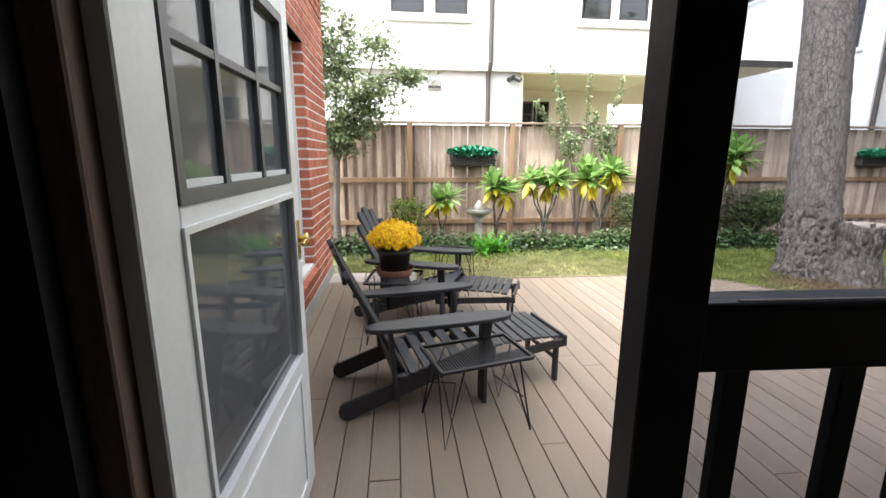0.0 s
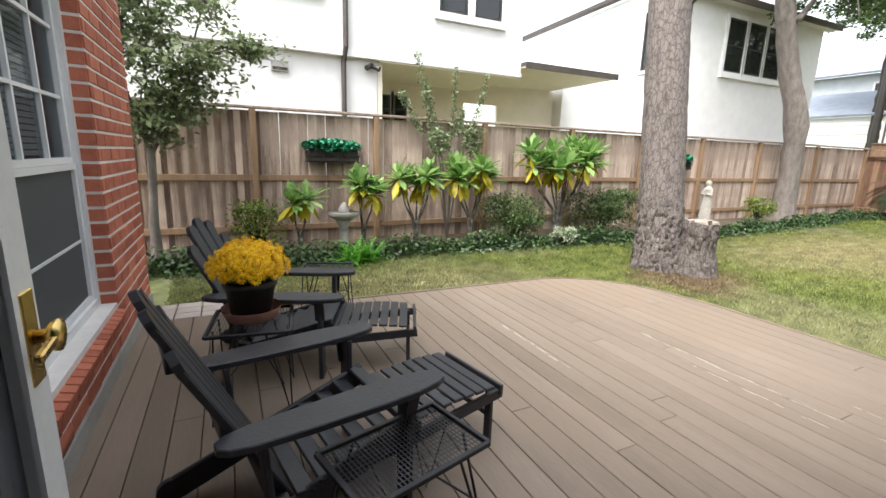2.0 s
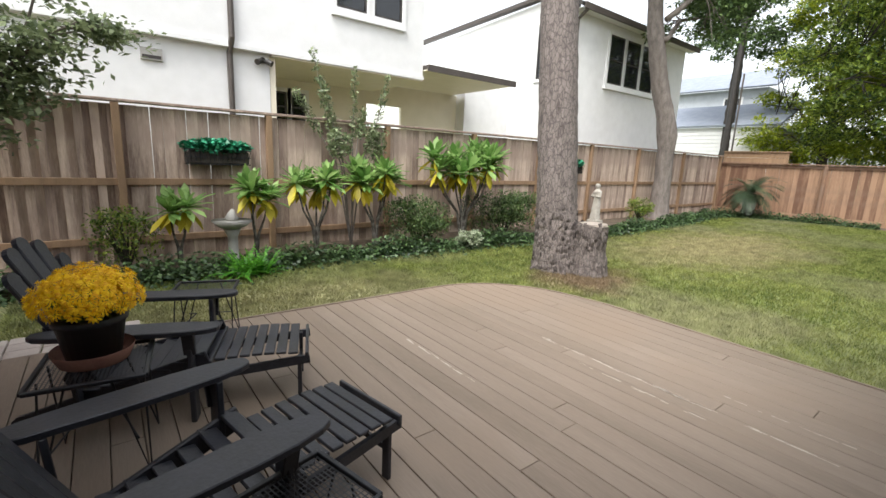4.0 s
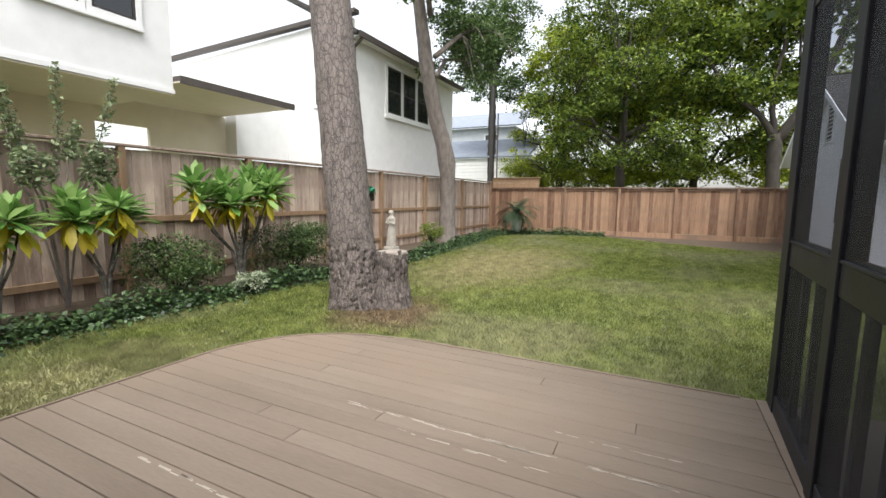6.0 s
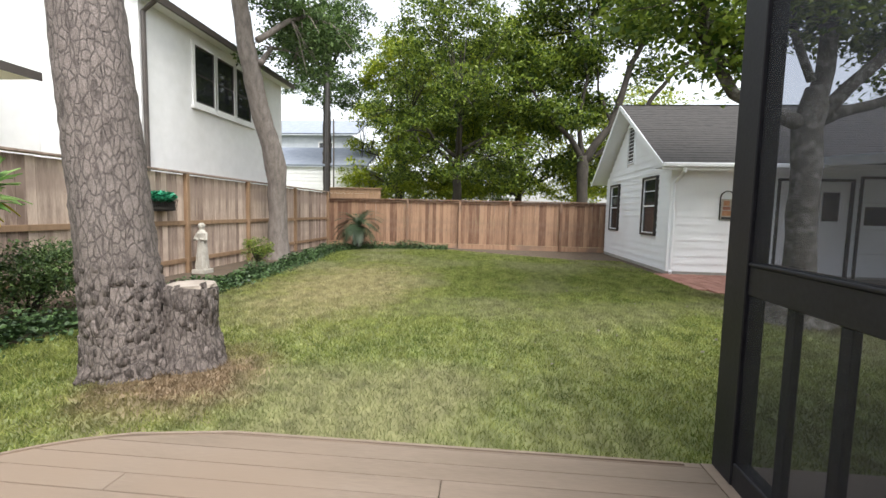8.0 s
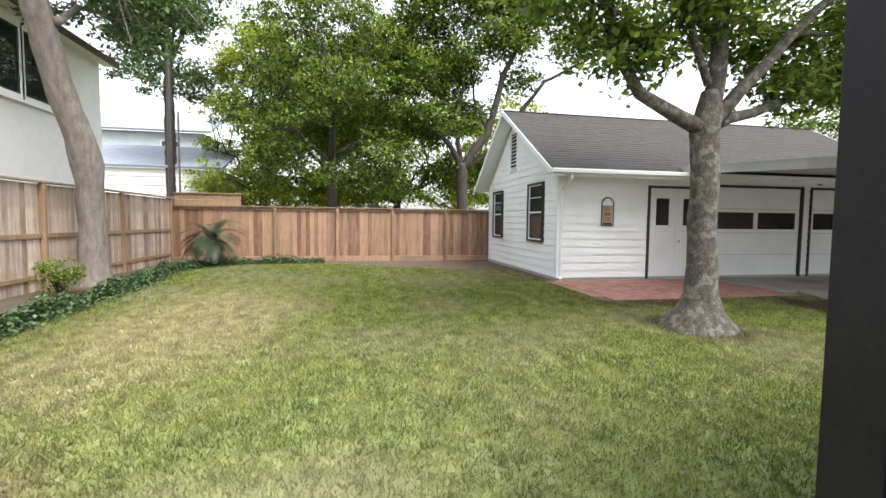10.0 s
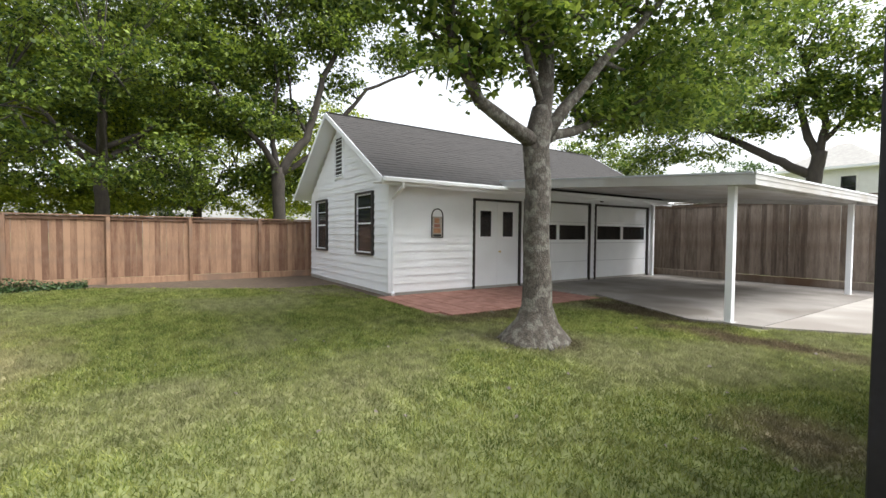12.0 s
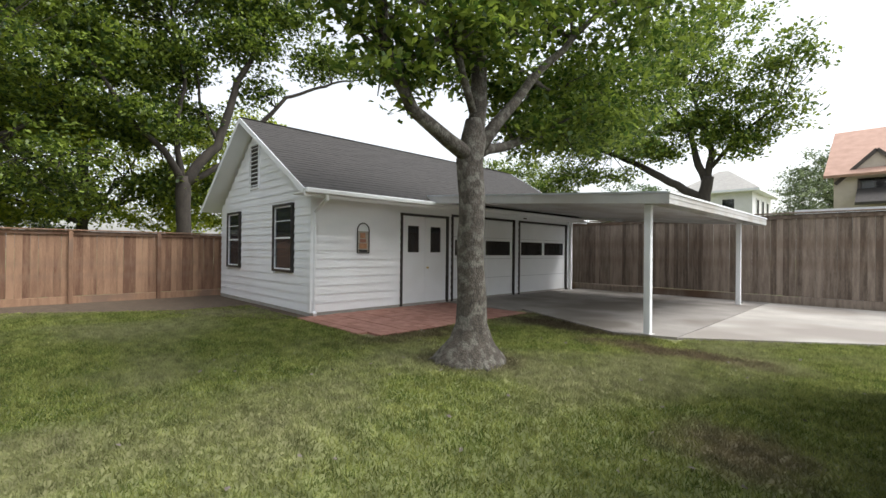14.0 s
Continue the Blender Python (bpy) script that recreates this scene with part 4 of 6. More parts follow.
    # open door
    d = thing("door_1", 0.87, Y - 0.055, 0.0, "open white storm door with a glass lower half and muntined upper sash", "door", kind="structure", turn=-1.6)
    W, T = 1.08, 0.04
    z0, z1 = 0.055, 2.10
    bm = B()
    box(bm, -T / 2, T / 2, 0.0, 0.14, z0, z1, 0.004)
    box(bm, -T / 2, T / 2, W - 0.09, W, z0, z1, 0.004)
    box(bm, -T / 2, T / 2, 0.14, W - 0.09, z0, 0.70, 0.002)
    box(bm, -T / 2, T / 2, 0.14, W - 0.09, 1.365, 1.41, 0.004)
    box(bm, -T / 2, T / 2, 0.14, W - 0.09, z1 - 0.10, z1, 0.004)
    part("leaf", bm, M["doorwhite"], d)
    part("moulding", frame_bm("y", T / 2, 1, 0.135, W - 0.085, 0.695, 1.37, 0.016, 0.0, 0.008), M["doorwhite"], d)
    part("moulding", frame_bm("y", T / 2, 1, 0.16, W - 0.14, 0.14, 0.63, 0.015, 0.0005, 0.006), M["doorwhite"], d)
    part("pane", box(B(), -0.004, 0.0, 0.14, W - 0.09, 0.70, 1.365), M["doorglass"], d)
    up = frame_bm("y", 0.0, 1, 0.142, W - 0.092, 1.412, z1 - 0.102, 0.03, -0.012, 0.024)
    s = part("upper_sash", up, M["sashgrey"], d, "grey metal sash with muntins")
    mb = B()
    for k in (1, 2):
        u = 0.11 + (W - 0.2) * k / 3
        put(mb, "y", 0, 1, u - 0.011, u + 0.011, 1.44, z1 - 0.13, -0.006, 0.016)
    for zz in (1.74,):
        put(mb, "y", 0, 1, 0.14, W - 0.12, zz - 0.010, zz + 0.010, -0.005, 0.015)
    part("muntin_grid", mb, M["sashgrey"], s)
    # White strips modelled in place of the bright highlights below each pane.
    ins = B()
    for k in range(3):
        a = 0.11 + (W - 0.2) * k / 3 + 0.03
        b = 0.11 + (W - 0.2) * (k + 1) / 3 - 0.02
        put(ins, "y", 0, 1, a, b, 1.443, 1.460, 0.0, 0.012)
    part("sash_strip", ins, M["doorwhite"], s)
    part("pane", box(B(), -0.003, 0.0, 0.13, W - 0.11, 1.43, z1 - 0.12), M["doorglass"], s)
    k = part("lock_plate", box(B(), T / 2, T / 2 + 0.006, W - 0.07, W - 0.025, 1.10, 1.26, 0.002), M["brass"], d, "brass lock plate")
    part("knob", tube(B(), [(T / 2, W - 0.045, 1.18), (T / 2 + 0.02, W - 0.045, 1.18), (T / 2 + 0.03, W - 0.045, 1.18), (T / 2 + 0.04, W - 0.045, 1.18), (T / 2 + 0.045, W - 0.045, 1.18)], [0.012, 0.012, 0.026, 0.028, 0.012], 12), M["brass"], k, smooth=True)
    part("lever", beam(B(), (T / 2 + 0.035, W - 0.05, 1.18), (T / 2 + 0.04, W - 0.14, 1.175), 0.012, 0.016, bev=0.003), M["brass"], k)


# ---- deck furniture ----
def lounge_chair():
    """Origin on the deck under the rear feet, facing +x; footrest end at x = 1.42."""
    c = thing("lounge_chair", 0, 0, 0.046, "charcoal-painted wooden adirondack chair with a pulled-out slatted footrest", "chair", "chairs on the deck")
    for s in (-1, 1):
        y = s * 0.255
        bm = B()
        beam(bm, (0.02, y, 0.06), (0.88, y, 0.34), 0.024, 0.11, bev=0.006)
        part("side_rail", bm, M["chair"], c)
        bm = tube(B(), [(0.0, y - 0.012, 0.055), (0.0, y + 0.012, 0.055)], [0.055, 0.055], 12)
        part("rear_foot", bm, M["chair"], c)
        part("front_leg", beam(B(), (0.80, s * 0.285, 0.0), (0.80, s * 0.285, 0.535), 0.09, 0.028, (1, 0, 0), 0.005), M["chair"], c)
        part("arm_bracket", beam(B(), (0.80, s * 0.31, 0.40), (0.80, s * 0.345, 0.535), 0.02, 0.06, (1, 0, 0), 0.004), M["chair"], c)
        part("rear_leg", beam(B(), (0.27, s * 0.285, 0.10), (0.24, s * 0.285, 0.535), 0.07, 0.024, (1, 0, 0), 0.004), M["chair"], c)
        bm = B()
        prof = [(0.10, 0.02), (0.13, 0.045), (0.20, 0.062), (0.40, 0.076), (0.66, 0.082), (0.80, 0.076), (0.90, 0.058), (0.945, 0.035), (0.955, 0.012)]
        poly = [(x, s * 0.315 + w) for x, w in prof] + [(x, s * 0.315 - w) for x, w in prof[::-1]]
        prism(bm, poly, 0.536, 0.564)
        bmesh.ops.bevel(bm, geom=[e for e in bm.edges if abs(e.verts[0].co.z - e.verts[1].co.z) < 1e-4], offset=0.004, segments=1, affect="EDGES")
        part("arm", bm, M["chair"], c)
    for i in range(7):
        x = 0.30 + i * 0.088
        z = 0.215 + (x - 0.30) * 0.325 - 0.035 * math.sin((x - 0.3) / 0.6 * 3.1)
        part("seat_slat", beam(B(), (x, -0.27, z), (x, 0.27, z), 0.072, 0.018, (0.1, 0, 1), 0.004), M["chair"], c)
    for i in range(5):
        y = (i - 2) * 0.098
        top = 0.95 - 0.045 * (i - 2) ** 2 * 0.75
        a, b = Vector((0.36, y * 0.8, 0.16)), Vector((0.36 - (top - 0.16) * 0.50, y * 1.2, top))
        bm = beam(B(), a, b, 0.098, 0.026, (1, 0, 0.4), 0.006)
        part("back_slat", bm, M["chair"], c)
        bm = tube(B(), [b - Vector((0.012, 0, 0.004)), b + Vector((0.012, 0, 0.006))], [0.048, 0.048], 14)
        part("back_slat_tip", bm, M["chair"], c)
    for z in (0.30, 0.55, 0.80):
        part("back_brace", beam(B(), (0.335 - (z - 0.16) * 0.50, -0.25 + 0.06 * (z > 0.7), z), (0.335 - (z - 0.16) * 0.50, 0.25 - 0.06 * (z > 0.7), z), 0.026, 0.06, bev=0.004), M["chair"], c)
    part("front_apron", beam(B(), (0.885, -0.27, 0.29), (0.885, 0.27, 0.29), 0.018, 0.09, bev=0.004), M["chair"], c)
    # footrest
    f = part("footrest", beam(beam(B(), (0.72, -0.21, 0.20), (1.42, -0.21, 0.275), 0.022, 0.05), (0.72, 0.21, 0.20), (1.42, 0.21, 0.275), 0.022, 0.05), M["chair"], c)
    for i in range(9):
        x = 0.86 + i * 0.0665
        z = 0.315 + 0.02 * math.sin((x - 0.86) / 0.56 * 3.0)
        if i == 8:
            part("slat", beam(B(), (x + 0.012, -0.235, z - 0.022), (x + 0.012, 0.235, z - 0.022), 0.02, 0.055, bev=0.004), M["chair"], f)
        else:
            part("slat", beam(B(), (x, -0.235, z), (x, 0.235, z), 0.056, 0.018, (0.0, 0, 1), 0.004), M["chair"], f)
    for s in (-1, 1):
        part("leg", beam(B(), (1.36, s * 0.19, 0.0), (1.36, s * 0.19, 0.29), 0.045, 0.024, (1, 0, 0), 0.004), M["chair"], f)
    part("stretcher", beam(B(), (1.36, -0.19, 0.16), (1.36, 0.19, 0.16), 0.02, 0.03, bev=0.003), M["chair"], f)
    return c


def mesh_table(x, y, z, turn, w, d, h, first=True):
    t = thing("side_table", x, y, z, "black wrought-iron side table with a mesh top and hairpin legs", "side table", "mesh side tables", turn=turn)
    bm = B()
    r = 0.009
    cs = [(-w / 2, -d / 2, h), (w / 2, -d / 2, h), (w / 2, d / 2, h), (-w / 2, d / 2, h)]
    for a, b in zip(cs, cs[1:] + cs[:1]):
        beam(bm, a, b, 0.02, 0.018, bev=0.003)
    part("rim", bm, M["iron"], t)
    verts, faces = [], []
    n = int(w / 0.016)
    for i in range(1, n):
        u = -w / 2 + w * i / n
        k = len(verts)
        verts += [(u - 0.0028, -d / 2, h - 0.003), (u + 0.0028, -d / 2, h - 0.003), (u + 0.0028, d / 2, h - 0.003), (u - 0.0028, d / 2, h - 0.003)]
        faces.append((k, k + 1, k + 2, k + 3))
    n = int(d / 0.02)
    for i in range(1, n):
        u = -d / 2 + d * i / n
        k = len(verts)
        verts += [(-w / 2, u - 0.0022, h - 0.004), (w / 2, u - 0.0022, h - 0.004), (w / 2, u + 0.0022, h - 0.004), (-w / 2, u + 0.0022, h - 0.004)]
        faces.append((k, k + 1, k + 2, k + 3))
    raw("mesh_top", verts, faces, M["iron"], t)
    for sx in (-1, 1):
        for sy in (-1, 1):
            p = [(sx * (w / 2 - 0.13), sy * (d / 2 - 0.02), h - 0.01), (sx * (w / 2 - 0.01), sy * (d / 2 + 0.015), 0.006), (sx * (w / 2 - 0.02), sy * (d / 2 - 0.12), h - 0.012)]
            part("leg", tube(B(), p, [0.0055] * 3, 6), M["iron"], t)
    for sx in (-1, 1):
        part("stretcher", tube(B(), [(sx * (w / 2 - 0.05), -d / 2, 0.2), (sx * (w / 2 - 0.14), 0, 0.26), (sx * (w / 2 - 0.05), d / 2, 0.2)], [0.0045] * 3, 6), M["iron"], t)
    return t


def flower_pot(x, y, z):
    p = thing("flower_pot", x, y, z, "yellow chrysanthemums in a black pot on a terracotta saucer", "potted plant")
    bm = tube(B(), [(0, 0, 0), (0, 0, 0.012), (0, 0, 0.055), (0, 0, 0.065)], [0.135, 0.14, 0.16, 0.16], 24, cap=False)
    bmesh.ops.holes_fill(bm, edges=[e for e in bm.edges if e.is_boundary and e.verts[0].co.z < 0.01])
    part("saucer", bm, M["terracotta"], p, "terracotta saucer", smooth=True)
    bm = tube(B(), [(0, 0, 0.014), (0, 0, 0.19), (0, 0, 0.192), (0, 0, 0.22), (0, 0, 0.222)], [0.105, 0.135, 0.145, 0.147, 0.13], 24)
    part("pot", bm, M["pot"], p, "black plastic nursery pot", smooth=True)
    rng = np.random.default_rng(5)
    pts = clump(rng, 0, 0, 0.265, 0.15, 0.15, 0.055, 500)
    leaf_cloud("foliage", pts, 0.05, M["leaf"], p, 6, 0.5)
    heads = []
    rr = random.Random(9)
    k = 0
    for i in range(150):
        t = i / 150
        el = math.acos(1 - t * 1.12) if t * 1.12 < 2 else 1.5
        az = i * 2.39996
        R = 1 + rr.uniform(-0.10, 0.12)
        heads.append((0.195 * math.sin(el) * math.cos(az) * R, 0.195 * math.sin(el) * math.sin(az) * R, 0.285 + 0.15 * math.cos(el) * R, el, az))
    verts, faces = [], []
    for hx, hy, hz, el, az in heads:
        nrm = Vector((math.sin(el) * math.cos(az), math.sin(el) * math.sin(az), math.cos(el) + 0.2)).normalized()
        u = nrm.orthogonal().normalized()
        v = nrm.cross(u)
        c = Vector((hx, hy, hz))
        rad = rr.uniform(0.027, 0.040)
        for ring, (r0, lift, m) in enumerate(((1.0, -0.002, 11), (0.7, 0.006, 9), (0.38, 0.011, 6))):
            for j in range(m):
                a = 2 * math.pi * j / m + ring
                da = 2.3 / m
                q = len(verts)
                for rad_k, ang, up_ in ((0.1, a, 0.0), (r0 * 0.75, a - da, lift * 0.6), (r0, a, lift), (r0 * 0.75, a + da, lift * 0.6)):
                    w = c + (u * math.cos(ang) + v * math.sin(ang)) * rad * rad_k + nrm * (up_ + 0.004 * ring)
                    verts.append(tuple(w))
                faces.append((q, q + 1, q + 2, q + 3))
    raw("blossom", verts, faces, M["yellow"], p, "stuff")


# ---- plants ----
def limb_tree(name, label, base, trunk, limbs, bark, leafmat, crown, leaf_size, seed, flare=1.3, group="", sides=12, wob=0.06):
    """trunk, limbs: lists of (x, y, z, r) from the base; crown: clumps (x, y, z, rx, ry, rz, count)."""
    t = thing(name, *base, label, "tree", group)
    rng = random.Random(seed)
    x0, y0, z0, r0 = trunk[0]
    pts = [(x0, y0, -0.08), (x0, y0, 0.05), (x0 + 0.0, y0, 0.28)] + [p[:3] for p in trunk[1:]]
    rads = [r0 * flare * 1.15, r0 * flare, r0 * 1.08] + [p[3] for p in trunk[1:]]
    fine_p, fine_r = [], []
    for i in range(len(pts) - 1):
        a, b = Vector(pts[i]), Vector(pts[i + 1])
        m = max(1, int((b - a).length / 0.25))
        for k in range(m):
            q = a.lerp(b, k / m)
            fine_p.append(q + (Vector((rng.uniform(-1, 1), rng.uniform(-1, 1), 0)) * 0.02 if i > 1 else Vector((0, 0, 0))))
            fine_r.append(rads[i] + (rads[i + 1] - rads[i]) * k / m)
    fine_p.append(Vector(pts[-1]))
    fine_r.append(rads[-1])
    bm = tube(B(), fine_p, fine_r, sides * 2, wob=wob, rng=rng)
    part("trunk", bm, M[bark], t, smooth=True)
    tips = []
    for L in limbs:
        bm = B()
        fp, fr = [], []
        for i in range(len(L) - 1):
            a, b = Vector(L[i][:3]), Vector(L[i + 1][:3])
            m = max(1, int((b - a).length / 0.35))
            for k in range(m):
                fp.append(a.lerp(b, k / m) + Vector((rng.uniform(-1, 1), rng.uniform(-1, 1), rng.uniform(-1, 1))) * 0.03 * (1 if (i or k) else 0))
                fr.append(L[i][3] + (L[i + 1][3] - L[i][3]) * k / m)
        fp.append(Vector(L[-1][:3]))
        fr.append(L[-1][3])
        tube(bm, fp, fr, sides, wob=wob, rng=rng)
        for i in range(1, len(fp)):
            if fr[i] < 0.12:
                tips.append((fp[i], fr[i]))
        part("limb", bm, M[bark], t, smooth=True)
    nrng = np.random.default_rng(seed)
    bm = B()
    allp = []
    for cx, cy, cz, rx, ry, rz, n in crown:
        c = Vector((cx, cy, cz))
        if tips:
            src = min(tips, key=lambda q: (q[0] - c).length)[0]
            for k in range(4):
                e = c + Vector((rng.uniform(-rx, rx), rng.uniform(-ry, ry), rng.uniform(-rz, rz))) * 0.75
                mid = src.lerp(e, 0.5) + Vector((0, 0, rng.uniform(-0.1, 0.25)))
                tube(bm, [src, mid, e], [0.03, 0.018, 0.006], 5)
        # a clump is built of many small sprays, so that the sky shows between them
        subs = max(3, n // 45)
        cc = clump(nrng, cx, cy, cz, rx, ry, rz, subs, 0.45)
        for q in cc:
            k = n // subs
            s = nrng.uniform(0.5, 1.3)
            allp.append(clump(nrng, q[0], q[1], q[2], leaf_size * 3.8 * s, leaf_size * 3.8 * s, leaf_size * 2.0 * s, k, 0.5))
    if bm.verts:
        tagged(part("twig_mass", bm, M[bark], t), kind="stuff")
    else:
        bm.free()
    if allp:
        leaf_cloud("crown", np.concatenate(allp), leaf_size, M[leafmat], t, seed, 0.55, 0.6, "stuff")
    return t


def pine():
    t = thing("pine_tree", 6.72, 6.50, 0, "tall pine trunk with plated grey-brown bark beside the deck", "tree")
    rng = random.Random(12)
    pts, rads = [], []
    z = -0.1
    while z < 10.0:
        lean = 0.028 * z
        r = 0.340 - 0.013 * min(z, 5) if z > 1.0 else 0.33 + 0.07 * (1 - max(z, 0)) ** 2
        pts.append((0.02 * z, 0.112 * z - 0.03, z))
        rads.append(r * 0.90)
        z += 0.085
    part("trunk", tube(B(), pts, rads, 26, wob=0.03, rng=rng), M["bark_pine"], t, smooth=True)
    # bark plates
    verts, faces = [], []
    for i, (p, r) in enumerate(zip(pts, rads)):
        if p[2] > 0.95:
            break
        n = 30
        low = p[2] < 0.85
        for j in range(n):
            if rng.random() < 0.12:
                continue
            if p[2] > 0.7 and rng.random() < 0.5:
                continue
            a = 2 * math.pi * (j + 0.5 * (i % 2) + rng.uniform(-0.25, 0.25)) / n
            hw = r * math.pi / n * rng.uniform(0.55, 1.25)
            hh = rng.uniform(0.025, 0.07) if not low else rng.uniform(0.03, 0.08)
            th = rng.uniform(0.001, 0.006) if not low else rng.uniform(0.002, 0.014)
            c = Vector((p[0] + math.cos(a) * r, p[1] + math.sin(a) * r, p[2] + rng.uniform(-0.03, 0.03)))
            o, u = Vector((math.cos(a), math.sin(a), 0)), Vector((-math.sin(a), math.cos(a), 0))
            tilt = rng.uniform(-0.3, 0.3) if not low else rng.uniform(-0.45, 0.45)
            up = (Vector((0, 0, 1)) * math.cos(tilt) + u * math.sin(tilt))
            side = up.cross(o)
            k = len(verts)
            for d0, sc in ((-0.02, 1.1), (th, 0.86)):
                for su, sv in ((-1, -0.8), (-0.3, -1), (0.8, -0.9), (1, 0.5), (0.2, 1), (-0.9, 0.8)):
                    q = c + o * d0 + side * hw * su * sc * rng.uniform(0.85, 1.1) + up * hh * sv * sc
                    verts.append(tuple(q))
            for m in range(6):
                faces.append((k + m, k + (m + 1) % 6, k + 6 + (m + 1) % 6, k + 6 + m))
            faces.append((k + 6, k + 7, k + 8, k + 9))
            faces.append((k + 9, k + 10, k + 11, k + 6))
    raw("bark", verts, faces, M["bark_pine"], t, "stuff")
    # the cut stump beside it
    s = thing("tree_stump", 6.93, 6.06, 0, "cut stump with rough plated bark grown against the pine", "stump")
    pts = [(0, 0, -0.05), (0, 0, 0.1), (0, 0, 0.35), (0, 0, 0.6), (0.01, -0.01, 0.71)]
    part("trunk", tube(B(), pts, [0.31, 0.27, 0.225, 0.20, 0.205], 20, wob=0.05, rng=rng), M["bark_pine"], s)
    part("cut_face", tube(B(), [(0.01, -0.01, 0.705), (0.01, -0.01, 0.735)], [0.20, 0.19], 18, wob=0.05, rng=rng), M["cutwood"], s, "flat grey cut face")
    verts, faces = [], []
    for i in range(260):
        a, z = rng.uniform(0, 2 * math.pi), rng.uniform(0.02, 0.65)
        r = 0.20 + 0.08 * max(0, 0.3 - z) / 0.3
        o, u = Vector((math.cos(a), math.sin(a), 0)), Vector((-math.sin(a), math.cos(a), 0))
        c = o * r + Vector((0, 0, z))
        k = len(verts)
        w_, h_, th = rng.uniform(0.015, 0.035), rng.uniform(0.05, 0.12), rng.uniform(0.006, 0.025)
        for d0, sc in ((-0.02, 1.1), (th, 0.7)):
            for su, sv in ((-1, -1), (1, -0.8), (0.9, 1), (-0.8, 0.9)):
                verts.append(tuple(c + o * d0 + u * w_ * su * sc + Vector((0, 0, h_ * sv * sc))))
        faces += [(k, k + 1, k + 5, k + 4), (k + 1, k + 2, k + 6, k + 5), (k + 2, k + 3, k + 7, k + 6), (k + 3, k, k + 4, k + 7), (k + 4, k + 5, k + 6, k + 7)]
    raw("bark", verts, faces, M["bark_pine"], s, "stuff")
    bm = B()
    for k in range(5):
        a = k * 1.25 + 0.4
        pr = [(math.cos(a) * r, math.sin(a) * r, z) for r, z in ((0.18, 0.24), (0.30, 0.08), (0.42, 0.0))]
        tube(bm, pr, [0.12, 0.08, 0.03], 8, wob=0.1, rng=rng)
    tagged(part("root_flare", bm, M["bark_pine"], t), kind="stuff")


def plumeria(x, y, h, spread, heads, seed, sc=1.0):
    t = thing("plumeria", x, y, 0.03, "plumeria with long green and some yellowed leaves by the fence", "shrub", "plumerias along the fence")
    rng = random.Random(seed)
    ends = []
    for i in range(heads):
        a = 2 * math.pi * i / heads + rng.uniform(-0.4, 0.4)
        r = spread * (0.35 + 0.65 * rng.random()) if heads > 1 else 0.02
        e = Vector((math.cos(a) * r, math.sin(a) * r * 0.5, h * rng.uniform(0.78, 1.0)))
        part("stem", tube(B(), [(0, 0, -0.03), (e.x * 0.2, e.y * 0.2, h * 0.35), (e.x * 0.65, e.y * 0.65, h * 0.55), e], [0.024, 0.019, 0.014, 0.011], 7), M["bark"], t)
        ends.append(e)
    for old in (False, True):
        verts, faces = [], []
        for e in ends:
            for k in range(6 if old else 34):
                az = rng.uniform(0, 2 * math.pi)
                el = rng.uniform(-1.4, -0.45) if old else rng.choice((rng.uniform(-0.3, 0.55), rng.uniform(0.2, 1.4), rng.uniform(0.2, 1.4)))
                L = rng.uniform(0.22, 0.34) * sc if old else rng.uniform(0.24, 0.42) * sc
                w = L * (0.17 if old else 0.125)
                d = Vector((math.cos(az) * math.cos(el), math.sin(az) * math.cos(el), math.sin(el)))
                s = d.cross(Vector((0, 0, 1)))
                s = s.normalized() if s.length > 0.1 else Vector((1, 0, 0))
                n = s.cross(d)
                k0 = len(verts)
                for u, ww, dr in ((0.06, 0.1, 0), (0.35, 0.75, 0.0), (0.7, 1.0, -0.04), (1.0, 0.05, -0.13)):
                    c = e + d * L * u + Vector((0, 0, dr * L))
                    verts += [tuple(c - s * w * ww + n * 0.012), tuple(c), tuple(c + s * w * ww + n * 0.012)]
                for q in range(3):
                    a = k0 + q * 3
                    faces += [(a, a + 1, a + 4, a + 3), (a + 1, a + 2, a + 5, a + 4)]
        raw("old_leaves" if old else "leaves", verts, faces, M["plum_old" if old else "plum"], t, "stuff")


def bush(name, label, x, y, rx, ry, rz, n, size, mt, seed, group=""):
    b = thing(name, x, y, 0.02, label, "shrub", group)
    rng = np.random.default_rng(seed)
    rr = random.Random(seed)
    bm = B()
    subs = []
    for i in range(14):
        a, r = rr.uniform(0, 6.28), math.sqrt(rr.random())
        e = Vector((math.cos(a) * rx * r * 0.8, math.sin(a) * ry * r * 0.8, rz * (0.7 + rr.random())))
        tube(bm, [(0, 0, 0), e * 0.5 + Vector((0, 0, 0.05)), e], [0.015, 0.01, 0.004], 5)
        subs.append(e)
    tagged(part("twig_mass", bm, M["bark_dark"], b), kind="stuff")
    pts = [clump(rng, 0, 0, rz, rx, ry, rz, n // 2, 0.4)]
    for e in subs:
        pts.append(clump(rng, e.x, e.y, e.z, rx * 0.35, ry * 0.35, rz * 0.3, n // 28, 0.4))
    p = np.concatenate(pts)
    p = p[p[:, 2] > 0.01]
    leaf_cloud("leaves", p, size, M[mt], b, seed, 0.5, 0.7, "stuff")


